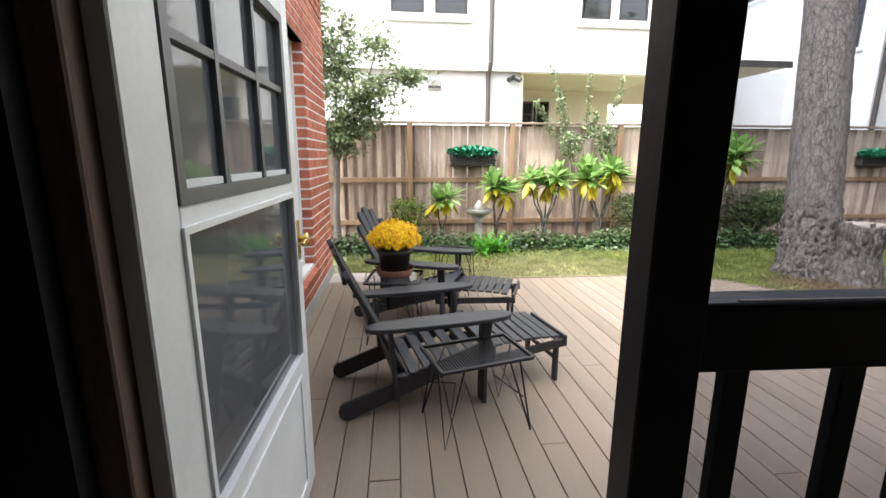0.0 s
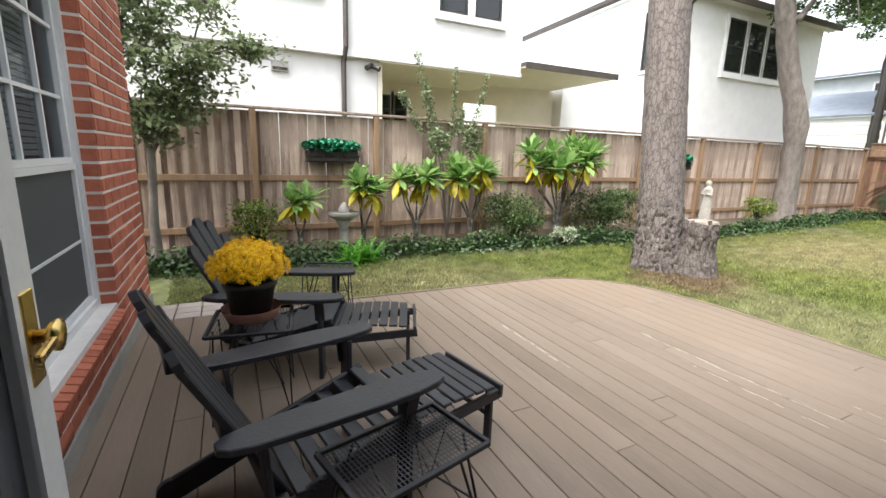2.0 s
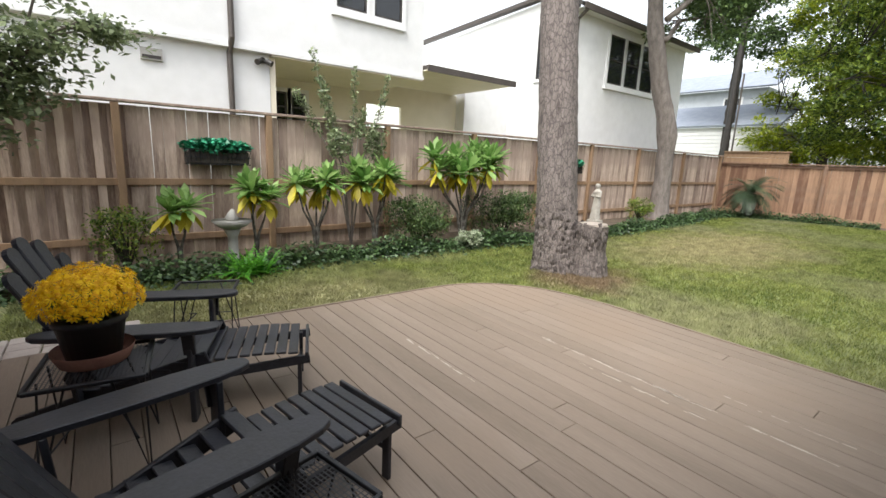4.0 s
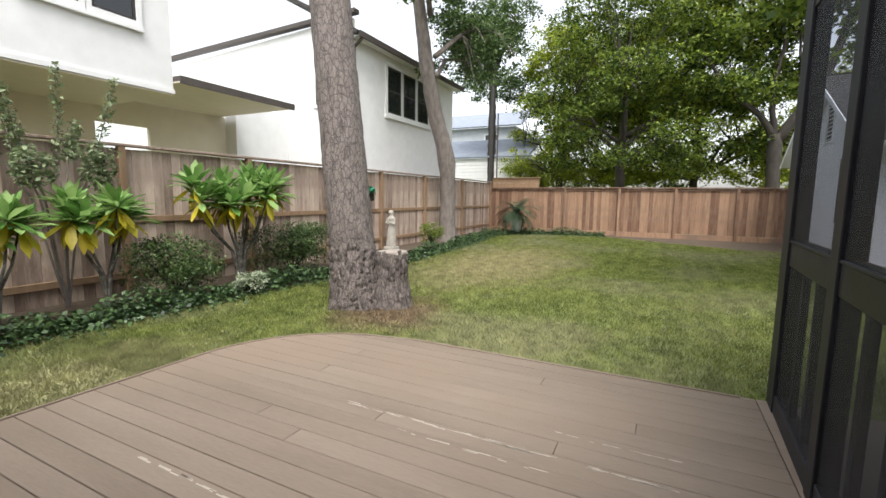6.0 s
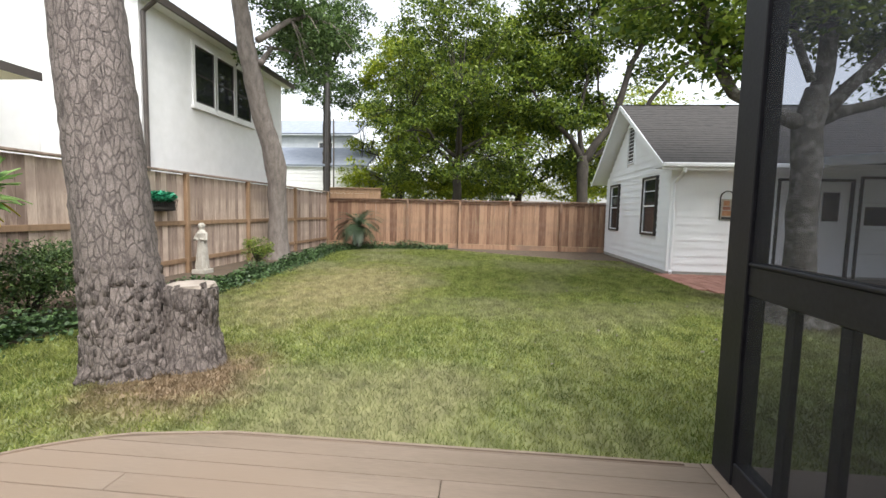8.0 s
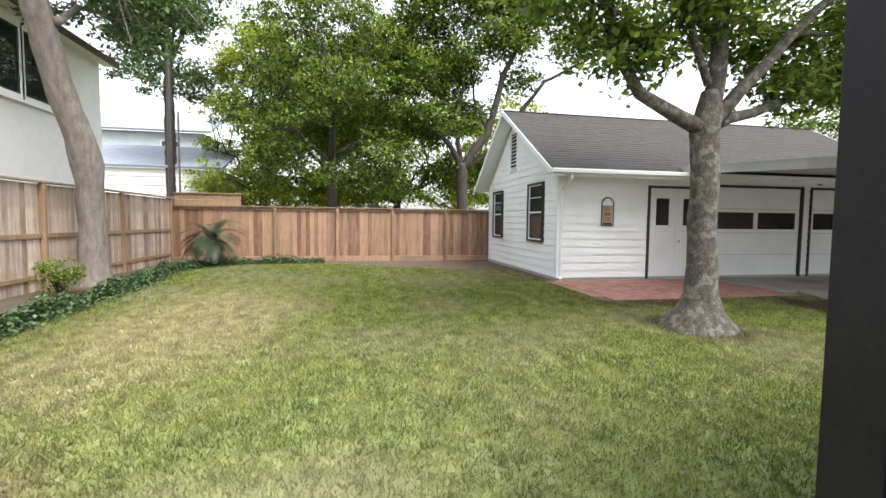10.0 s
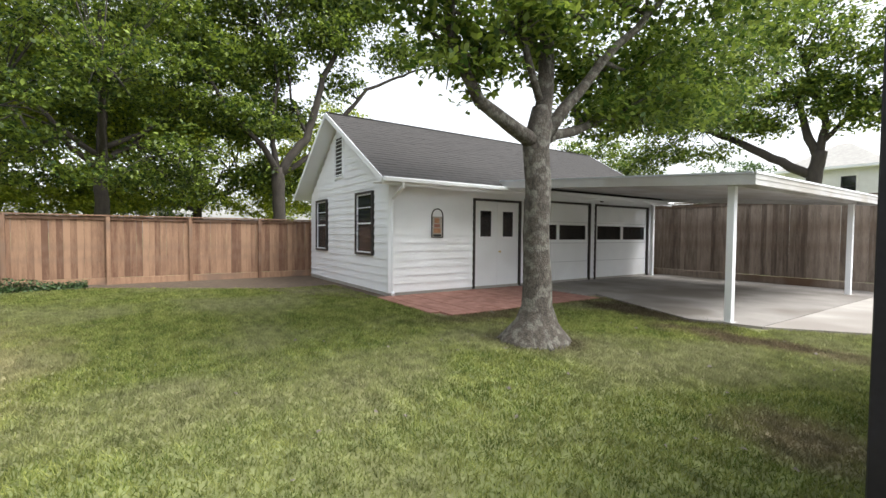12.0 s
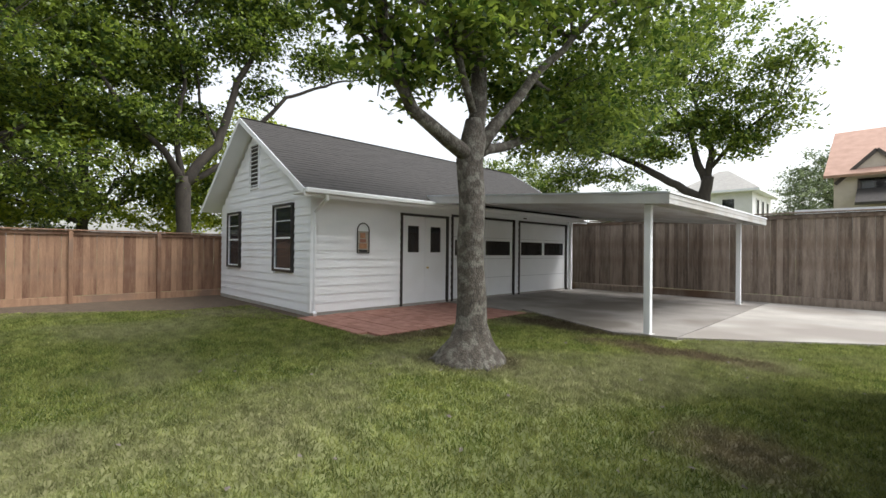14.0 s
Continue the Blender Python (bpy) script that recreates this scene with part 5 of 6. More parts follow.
def sago_palm(x, y):
    p = thing("sago_palm", x, y, 0.02, "dark green sago palm with arching feathered fronds in the fence corner", "palm")
    rng = random.Random(21)
    part("trunk", tube(B(), [(0, 0, -0.02), (0, 0, 0.4), (0, 0, 0.82)], [0.20, 0.19, 0.16], 12, wob=0.12, rng=rng), M["bark_dark"], p)
    for i in range(48):
        az = i * 2.4 + rng.uniform(-0.2, 0.2)
        el = rng.uniform(0.0, 1.25)
        L = rng.uniform(0.95, 1.2)
        verts, faces = [], []
        prev = Vector((0, 0, 0.78))
        d = Vector((math.cos(az) * math.cos(el), math.sin(az) * math.cos(el), math.sin(el)))
        N = 30
        for k in range(N):
            q = prev + d * (L / N)
            d = (d + Vector((0, 0, -0.062))).normalized()
            s = d.cross(Vector((0, 0, 1))).normalized()
            ln = 0.20 * math.sin(math.pi * (k + 1.5) / (N + 2)) ** 0.6
            for sg in (-1, 1):
                t = q + s * sg * ln + d * 0.05 + Vector((0, 0, 0.02))
                k0 = len(verts)
                verts += [tuple(q - d * 0.010), tuple(q.lerp(t, 0.6) - d * 0.010), tuple(t), tuple(q + d * 0.008)]
                faces.append((k0, k0 + 1, k0 + 2, k0 + 3))
            k0 = len(verts)
            verts += [tuple(prev - s * 0.006), tuple(prev + s * 0.006), tuple(q + s * 0.005), tuple(q - s * 0.005)]
            faces.append((k0, k0 + 1, k0 + 2, k0 + 3))
            prev = q
        raw("frond", verts, faces, M["palm"], p)


def yard_plants():
    for x, y, h, sp, hd, sd, sc in ((2.10, 8.75, 0.82, 0.12, 2, 1, 1.0), (3.05, 8.85, 1.05, 0.22, 3, 2, 1.05), (3.95, 8.9, 1.22, 0.35, 5, 3, 1.0),
                                    (4.95, 8.85, 1.30, 0.50, 7, 4, 1.05), (6.75, 8.75, 1.60, 0.70, 13, 5, 1.2)):
        plumeria(x, y, h, sp, hd, sd, sc)
    bush("shrub", "rounded dark green shrub by the fence", 5.75, 8.75, 0.72, 0.45, 0.46, 5200, 0.05, "leaf_dark", 31, "shrubs by the fence")
    bush("shrub", "wide dark green shrub behind the pine trunk", 7.95, 8.85, 1.15, 0.5, 0.50, 8000, 0.05, "leaf_dark", 32, "shrubs by the fence")
    bush("shrub", "light green leafy shrub beside the fern", 1.55, 8.9, 0.42, 0.32, 0.42, 1700, 0.05, "leaf", 33, "shrubs by the fence")
    bush("small_shrub", "small light green clipped shrub under the leaning tree", 13.6, 9.0, 0.48, 0.36, 0.36, 1800, 0.05, "leaf", 34)
    bush("variegated_shrub", "low pale variegated plant among the ivy", 6.45, 8.15, 0.30, 0.20, 0.17, 620, 0.05, "leaf_pale", 35)
    # fern
    f = thing("fern", 2.78, 8.15, 0.02, "bright green fern in the planting bed", "fern")
    rng = random.Random(5)
    verts, faces = [], []
    for i in range(120):
        az, el, L = rng.uniform(0, 6.28), rng.uniform(0.35, 1.2), rng.uniform(0.3, 0.5)
        prev = Vector((rng.uniform(-0.2, 0.2), rng.uniform(-0.1, 0.1), 0))
        d = Vector((math.cos(az) * math.cos(el), math.sin(az) * math.cos(el), math.sin(el)))
        for k in range(9):
            q = prev + d * (L / 9)
            d = (d + Vector((0, 0, -0.11))).normalized()
            s = d.cross(Vector((0, 0, 1))).normalized() * 0.045 * (1 - k / 10)
            k0 = len(verts)
            verts += [tuple(prev), tuple(q + s), tuple(q), tuple(q - s)]
            faces.append((k0, k0 + 1, k0 + 2, k0 + 3))
            prev = q
    raw("fronds", verts, faces, M["fern"], f, "stuff")
    # ivy border
    nrng = np.random.default_rng(8)
    line = [(0.0, 8.35), (1.5, 8.30), (3.0, 8.40), (4.6, 8.38), (6.6, 8.30), (9.2, 8.05), (11.2, 8.08), (14.6, 8.25), (17.4, 8.7), (18.8, 8.2), (19.5, 6.8), (19.75, 4.8)]
    pts = []
    for a, b in zip(line[:-1], line[1:]):
        L = math.dist(a, b)
        n = int(L * 1500)
        t = nrng.uniform(0, 1, n)
        w = nrng.normal(0.03, 0.17, n)
        dx, dy = (b[0] - a[0]) / L, (b[1] - a[1]) / L
        h = 0.20 + 0.06 * np.sin(t * L * 3)
        pts.append(np.stack([a[0] + (b[0] - a[0]) * t - dy * w, a[1] + (b[1] - a[1]) * t + dx * w, 0.02 + np.abs(nrng.normal(0, 0.6, n)).clip(0, 1.2) * h * np.exp(-(w / 0.25) ** 2)], 1))
    o = leaf_cloud("ivy_border", np.concatenate(pts), 0.06, M["ivy"], None, 9, 0.75, 0.5, "stuff")
    tagged(o, "dark green ivy border along the edge of the lawn", "ground cover")
    sago_palm(19.0, 8.05)
    # planter boxes on the fence
    for x, z, w in ((2.75, 1.42, 0.86), (11.05, 1.42, 0.7)):
        p = thing("wall_planter", x, FENCE_Y - 0.13, z, "dark wire planter with teal green foliage on the fence", "planter", "planters hung on the fence")
        bm = B()
        for k in range(15):
            u = -w / 2 + w * k / 14
            tube(bm, [(u, 0.11, 0.12), (u, -0.10, 0.12), (u * 0.9, -0.06, -0.08), (u * 0.9, 0.11, -0.10)], [0.006] * 4, 5)
        for zz, yy in ((0.12, -0.10), (0.02, -0.085), (-0.08, -0.06)):
            beam(bm, (-w / 2, yy, zz), (w / 2, yy, zz), 0.012, 0.012)
        part("basket", bm, M["iron"], p)
        part("liner", box(B(), -w / 2 + 0.02, w / 2 - 0.02, -0.07, 0.10, -0.08, 0.11, 0.02), M["bark_dark"], p)
        leaf_cloud("foliage", clump(nrng, 0, -0.01, 0.17, w / 2 + 0.05, 0.15, 0.11, 1300), 0.07, M["teal"], p, 5, 0.7, 0.5, "stuff")
    # bird bath, statue
    b = thing("bird_bath", 2.72, 8.72, 0.0, "grey stone bird bath on a pedestal beside the plumerias", "bird bath")
    part("pedestal", tube(B(), [(0, 0, 0), (0, 0, 0.06), (0, 0, 0.1), (0, 0, 0.4), (0, 0, 0.52)], [0.15, 0.14, 0.07, 0.06, 0.11], 14), M["foundation"], b, smooth=True)
    part("bowl", tube(B(), [(0, 0, 0.52), (0, 0, 0.56), (0, 0, 0.62), (0, 0, 0.635), (0, 0, 0.60)], [0.09, 0.18, 0.25, 0.25, 0.18], 18), M["foundation"], b, smooth=True)
    part("ornament", tube(B(), [(0, 0, 0.60), (0, 0, 0.66), (0, 0, 0.72), (0.02, 0, 0.78)], [0.06, 0.09, 0.05, 0.02], 10), M["foundation"], b, smooth=True)
    bm = B()
    box(bm, -0.15, 0.15, -0.15, 0.15, 0, 0.09, 0.01)
    prof = [(0.09, 0.125), (0.13, 0.11), (0.30, 0.112), (0.55, 0.095), (0.68, 0.082), (0.78, 0.098), (0.84, 0.105), (0.89, 0.065), (0.915, 0.042), (0.94, 0.055), (0.98, 0.070), (1.02, 0.066), (1.055, 0.035)]
    tube(bm, [(0.012 * math.sin(z * 6), 0.01 * math.cos(z * 5), z) for z, r in prof], [r for z, r in prof], 18, wob=0.07, rng=random.Random(4))
    for sg in (-1, 1):
        tube(bm, [(0.0, sg * 0.09, 0.83), (-0.05, sg * 0.125, 0.70), (-0.115, sg * 0.03, 0.73)], [0.035, 0.034, 0.028], 8)
    for k in range(9):
        a = math.pi * 2 * k / 9
        tube(bm, [(math.cos(a) * 0.075, math.sin(a) * 0.075, 0.66), (math.cos(a + 0.2) * 0.118, math.sin(a + 0.2) * 0.118, 0.11)], [0.012, 0.022], 6)
    o = part("garden_statue", bm, M["stone"], None, smooth=False)
    o.matrix_world = pose(11.9, 9.30, 0.03)
    tagged(o, "pale stone garden statue standing by the fence", "statue")
    # pot ring at the foot of the fence tree line
    v = thing("vine_shoot", 4.75, 9.35, 0, "sparse climbing shoot with small leaves against the fence", "shrub")
    bm = B()
    tips = []
    rr = random.Random(3)
    for k in range(7):
        e = Vector((rr.uniform(-0.9, 1.0), rr.uniform(-0.1, 0.1), rr.uniform(2.2, 3.2)))
        tube(bm, [(0, 0, 0), (e.x * 0.3, 0, 1.4), (e.x * 0.6, e.y, 1.9), e], [0.015, 0.012, 0.008, 0.003], 5)
        tips += [Vector((e.x * 0.6, e.y, 1.9)).lerp(e, q / 6) for q in range(7)]
    tagged(part("twig_mass", bm, M["bark_tan"], v), kind="stuff")
    pts = np.concatenate([clump(nrng, t.x, t.y, t.z, 0.08, 0.07, 0.10, 26) for t in tips] + [clump(nrng, -0.3, -0.2, 1.72, 0.24, 0.14, 0.24, 520), clump(nrng, 0.35, -0.2, 1.72, 0.22, 0.14, 0.24, 480), clump(nrng, 0.3, -0.2, 1.95, 0.3, 0.14, 0.12, 130)])
    leaf_cloud("leaves", pts, 0.068, M["leaf_grey"], v, 4, 0.5, 0.7, "stuff")


def grass():
    rng = np.random.default_rng(2)
    n = 900000
    x = 4.0 + 16.2 * rng.uniform(0, 1, n) ** 1.25
    y = rng.uniform(-8.3, 8.6, n)
    keep = np.ones(n, bool)
    edge = np.array([deck_edge(float(v)) for v in np.linspace(0, 5.74, 200)])
    on_deck = (x < 5.73) & (y < np.interp(x, np.linspace(0, 5.74, 200), edge) + 0.02)
    keep &= ~on_deck
    keep &= ~((x < 5.77) & (y < 2.25))
    keep &= ~((x > 14.35) & (y < -0.9))
    keep &= ~((x > 11.8) & (y < -0.76) & (y > -5.6))
    keep &= ~((y < -4.2 - (x - 8.3) * 0.33) & (x > 8.25))
    keep &= ~((y < -4.5 - (8.3 - x) * 0.80) & (x <= 8.3))
    keep &= y < np.interp(x, [0, 3.5, 9, 12, 15, 18.3, 19.4], [8.3, 8.3, 7.95, 8.0, 8.1, 8.5, 7.4]) + 0.05
    keep &= ~((x > 17.2) & (y < 1.4 + (x - 17.6) * 1.7))
    x2 = rng.uniform(0.6, 4.4, 26000)
    y2 = rng.uniform(6.46, 8.4, 26000)
    k2 = (y2 > np.interp(x2, np.linspace(0, 5.74, 200), edge) + 0.02) & ~((x2 < 1.58) & (y2 < 6.98))
    x, y = np.concatenate([x[keep], x2[k2]]), np.concatenate([y[keep], y2[k2]])
    n = len(x)
    dist = np.hypot(x - 5.5, y - 3.4)
    h = 0.020 + 0.038 * rng.uniform(0, 1, n) ** 1.5
    w = 0.0026 + 0.0009 * dist
    az = rng.uniform(0, 2 * np.pi, n)
    lean = rng.normal(0, 0.95, n) * h
    la = rng.uniform(0, 2 * np.pi, n)
    z = np.zeros(n)
    wx, wy = np.cos(az) * w, np.sin(az) * w
    tx, ty = x + np.cos(la) * lean, y + np.sin(la) * lean
    v = np.stack([np.stack([x - wx, y - wy, z], 1), np.stack([x + wx, y + wy, z], 1), np.stack([tx, ty, h], 1)], 1).reshape(-1, 3)
    g = raw("grass", v, np.arange(3 * n).reshape(-1, 3), M["grass"], None, "stuff")
    tagged(g, "short green lawn grass with dry tan blades", "grass")
    # fallen leaves
    m = 110
    p = np.stack([rng.uniform(6.0, 12, m), rng.uniform(-6, 3, m), np.full(m, 0.03)], 1)
    p = p[(p[:, 1] > -4.3 - np.abs(8.3 - p[:, 0]) * 0.5)]
    o = leaf_cloud("fallen_leaves", p, 0.05, M["bark_tan"], None, 3, 0.6, 0.2, "stuff")
    tagged(o, "scattered dry brown fallen leaves on the lawn", "leaves")


def trees():
    pine()
    # the grey tree before the garage
    b = (9.72, -0.88, 0)
    f = 2.62
    oak = limb_tree("oak_tree", "grey-barked spreading tree with a low fork on the lawn", b,
              [(0, 0, 0, 0.27), (0, -0.02, 0.5, 0.205), (0.02, -0.03, 1.2, 0.175), (0, 0, 2.14, 0.175), (0, 0.02, 2.64, 0.172), (0, 0, 2.94, 0.163), (0, -0.02, 3.19, 0.106)],
              [[(0, 0.05, 2.69, 0.114), (0.05, 0.42, 2.86, 0.095), (0.1, 0.92, 3.14, 0.082), (0.2, 1.3, 3.70, 0.072), (0.1, 1.42, 4.54, 0.066), (0, 1.75, 5.74, 0.044), (0, 2.4, 7.24, 0.022)],
               [(0, 0, 2.74, 0.141), (0.05, -0.12, 3.44, 0.11), (0.1, -0.25, 4.44, 0.097), (0.1, -0.42, 5.64, 0.07), (0.1, -0.4, 7.44, 0.035)],
               [(0, -0.05, 2.74, 0.106), (-0.05, -0.42, 3.22, 0.084), (-0.15, -1.1, 3.99, 0.066), (-0.35, -2, 4.84, 0.048), (-0.7, -3.4, 6.24, 0.022)],
               [(0.05, -0.1, 2.74, 0.088), (0.1, -0.45, 2.9, 0.075), (0.3, -1.3, 3.14, 0.062), (0.5, -2.6, 3.59, 0.048), (0.8, -4, 4.54, 0.026), (0.9, -5.4, 5.44, 0.013)],
               [(0.1, -0.2, 3.94, 0.062), (0.7, 0.4, 4.94, 0.044), (1.8, 1.2, 6.04, 0.018)],
               [(-0.1, 0.1, 3.24, 0.053), (-0.1, 0.45, 4.14, 0.044), (-0.3, 0.9, 5.24, 0.026), (-0.5, 1.1, 6.44, 0.013)],
               [(-0.15, -1.1, 3.99, 0.04), (0.2, -2, 4.19, 0.031), (0.8, -3.4, 4.54, 0.013)]],
              "bark", "leaf_oak", [(0.1, -1.5, 5.6, 1.4, 1.3, 0.9, 2736), (0.3, -3.0, 4.7, 1.5, 1.4, 0.8, 3456), (0.6, -4.7, 4.8, 1.5, 1.4, 0.9, 3744), (0.5, -6.2, 5.4, 1.5, 1.3, 1.0, 2880),
                               (-1.4, -2.6, 5.4, 1.3, 1.3, 0.8, 2160), (0.2, 0.5, 5.1, 1.1, 1.0, 0.8, 1584), (-0.2, 1.9, 5.6, 1.3, 1.1, 1.0, 2448), (-1.6, 1.6, 5.4, 1.2, 1.1, 0.7, 1584),
                               (0.5, -0.4, 4.5, 0.9, 0.8, 0.5, 1080), (0.6, -1.3, 4.0, 0.7, 0.7, 0.4, 864), (-0.6, -0.6, 4.9, 0.8, 0.8, 0.5, 864), (0.3, 0.7, 3.9, 0.5, 0.6, 0.5, 576), (0.2, 1.5, 3.8, 0.5, 0.6, 0.5, 504), (0.4, 2.2, 4.4, 0.6, 0.6, 0.5, 648), (0.3, -2.2, 3.8, 1.0, 0.9, 0.35, 1080), (0.7, -4.0, 3.9, 1.2, 1.1, 0.45, 1728), (0.8, -5.8, 4.3, 1.1, 1.0, 0.5, 1440),
                               (0.1, 1.0, 3.55, 0.40, 0.35, 0.40, 504), (0.1, 1.5, 4.3, 0.5, 0.5, 0.5, 720), (-0.3, 0.5, 4.1, 0.5, 0.45, 0.45, 576), (-0.4, -0.2, 4.3, 0.45, 0.5, 0.5, 504), (0.3, -1.4, 3.3, 0.6, 0.5, 0.35, 576), (0.5, -2.6, 3.45, 0.8, 0.8, 0.4, 936), (0.2, -3.4, 3.8, 0.9, 0.8, 0.4, 936), (0, 0, 7.6, 2.8, 3.2, 1.1, 5040), (2.2, -1.5, 6.4, 1.6, 2.4, 1.0, 3024), (0, -4.5, 7.2, 2.4, 2.8, 1.0, 4320), (1.9, 1.2, 6.0, 1.2, 1.0, 0.7, 1368), (-0.5, -7.2, 6.6, 1.4, 1.2, 1.0, 1800)],
              0.12, 51, flare=1.75)
    rng = random.Random(77)
    bm = B()
    for k in range(9):
        a = k * 0.70 + rng.uniform(-0.2, 0.2)
        s = rng.uniform(0.85, 1.15)
        pr = [(math.cos(a) * q, math.sin(a) * q, z) for q, z in ((0.12, 0.46), (0.22 * s, 0.18), (0.35 * s, 0.05), (0.52 * s, -0.02))]
        tube(bm, pr, [0.07, 0.09, 0.07, 0.03], 8, wob=0.16, rng=rng)
    tagged(part("root_flare", bm, M["bark"], oak), kind="stuff")
    # the leaning tree by the fence
    limb_tree("leaning_tree", "smooth tan leaning tree growing at the wooden fence", (14.9, 9.1, 0),
              [(0, 0, 0, 0.26), (-0.02, 0.0, 1.2, 0.24), (-0.12, -0.02, 2.1, 0.235), (-0.16, -0.03, 2.5, 0.28), (-0.32, 0.0, 3.0, 0.235), (-0.62, 0.17, 4.0, 0.23), (-0.95, 0.28, 5.2, 0.215), (-1.2, 0.40, 6.8, 0.17), (-1.3, 0.5, 8.2, 0.12)],
              [[(-1.0, 0.0, 5.5, 0.08), (-0.2, -0.5, 6.3, 0.06), (0.9, -0.9, 6.9, 0.03)], [(-1.2, 0.05, 6.6, 0.09), (-2.0, -0.3, 7.0, 0.06), (-3.0, -0.6, 7.2, 0.02)], [(-0.9, 0.0, 5.0, 0.08), (0.4, 0.3, 5.8, 0.05), (1.9, 0.3, 6.2, 0.02)]],
              "bark_tan", "leaf_dark", [(0.0, -0.3, 6.5, 1.0, 0.9, 0.6, 1500), (1.1, -0.7, 6.6, 0.9, 0.9, 0.6, 1300), (-2.2, -0.3, 7.2, 1.1, 0.9, 0.6, 1500), (2.2, 0.3, 6.2, 0.9, 0.7, 0.9, 1300),
                                        (-0.6, 0.2, 8.2, 2.2, 1.8, 0.9, 3000), (3.2, 0.6, 6.9, 1.0, 0.9, 1.2, 1800), (0.2, -1.2, 5.3, 0.5, 0.5, 0.7, 520), (0.1, -0.9, 6.1, 0.8, 0.7, 0.5, 900), (0.4, -1.8, 5.9, 0.8, 0.7, 0.5, 800), (0.3, 0.8, 5.7, 0.5, 0.5, 0.5, 400), (1.0, 0.2, 7.6, 1.2, 1.2, 0.8, 1800)],
              0.12, 52)
    # crape myrtle by the end of the brick wall
    limb_tree("crape_myrtle", "multi-stemmed crape myrtle with grey-green leaves beyond the brick wall", (0.35, 8.75, 0),
              [(0, 0, 0, 0.06), (0.0, 0, 0.8, 0.05), (0.05, 0, 1.5, 0.045)],
              [[(0.05, 0, 1.4, 0.035), (0.3, -0.1, 2.1, 0.025), (0.7, -0.2, 2.6, 0.015), (1.25, -0.3, 2.75, 0.006)], [(0.05, 0, 1.4, 0.035), (0.1, 0, 2.4, 0.02), (0.2, 0, 3.4, 0.008)], [(0.05, 0, 1.4, 0.03), (-0.2, -0.1, 2.4, 0.02), (-0.5, -0.2, 3.3, 0.008)], [(0.05, 0, 1.4, 0.03), (0.45, 0, 2.3, 0.02), (0.75, -0.1, 3.2, 0.008)]],
              "bark_tan", "leaf_grey", [(0.05, 0, 1.75, 0.45, 0.35, 0.25, 1100), (0.3, 0, 2.05, 0.50, 0.35, 0.30, 1500), (0.6, -0.15, 2.4, 0.42, 0.3, 0.28, 1100), (1.05, -0.25, 2.68, 0.42, 0.2, 0.13, 520), (0.1, 0, 2.9, 0.3, 0.3, 0.5, 1200), (0.75, -0.1, 3.05, 0.2, 0.2, 0.38, 420), (-0.4, -0.1, 2.6, 0.5, 0.35, 0.7, 1900), (0.3, 0, 3.4, 0.14, 0.15, 0.35, 260), (-0.3, -0.1, 3.6, 0.45, 0.3, 0.6, 1100)],
              0.082, 53, sides=6)
    # big trees behind the back fence and the garage
    def big(x, y, H, R, mt, seed, base_z=2.0, n=7000, label="tall leafy green tree behind the wooden fence", ls=0.17, low=0.0):
        rng = random.Random(seed)
        limbs, crown = [], []
        for k in range(8):
            a = 2 * math.pi * k / 8 + rng.uniform(-0.3, 0.3)
            zz = base_z + rng.uniform(0.0, 1.2)
            e = (math.cos(a) * R * 0.8, math.sin(a) * R * 0.8, zz + rng.uniform(0.6, 3.2))
            limbs.append([(0, 0, zz, 0.11), (e[0] * 0.35, e[1] * 0.35, zz + (e[2] - zz) * 0.4, 0.08), (e[0] * 0.6, e[1] * 0.6, zz + (e[2] - zz) * 0.85, 0.05), (*e, 0.02)])
            crown.append((e[0], e[1], e[2], R * 0.38, R * 0.38, R * 0.28, n // 16))
            crown.append((e[0] * 0.75, e[1] * 0.75, H * 0.62 + rng.uniform(-1.0, 1.0), R * 0.42, R * 0.42, R * 0.30, n // 16))
            crown.append((e[0] * 0.6, e[1] * 0.6, H * 0.86 + rng.uniform(-0.8, 0.8), R * 0.42, R * 0.42, R * 0.30, n // 16))
            if low:
                crown.append((e[0] * 0.9, e[1] * 0.9, low + rng.uniform(-0.3, 0.5), R * 0.30, R * 0.30, 0.55, n // 26))
        crown += [(0, 0, H, R * 0.6, R * 0.6, R * 0.3, n // 7)]
        limb_tree("background_tree", label, (x, y, 0), [(0, 0, 0, 0.26), (0.05, 0.05, base_z, 0.20), (0.0, 0.0, base_z + 2, 0.14), (0, 0, H * 0.8, 0.05)], limbs, "bark_dark", mt, crown, ls, seed, group="trees behind the fence", sides=8)
    big(25.2, 4.8, 11.5, 4.2, "leaf_back", 61, 3.2, 22000, ls=0.16, low=3.3)
    big(28.6, 8.4, 10.5, 3.0, "leaf_lime", 62, 2.4, 16000, "lime green tree behind the back fence", 0.17, 2.6)
    big(30.0, 1.4, 11.5, 5.0, "leaf_lime", 64, 2.4, 24000, "lime green tree behind the back fence", 0.18, 2.6)
    big(32.0, -6.0, 8.2, 4.2, "leaf_lime", 65, 2.4, 10000, "lime green tree behind the garage", 0.22, 3.0)
    big(35.0, 6.0, 12.0, 5.0, "leaf_back", 66, 2.4, 13000, ls=0.24, low=2.6)
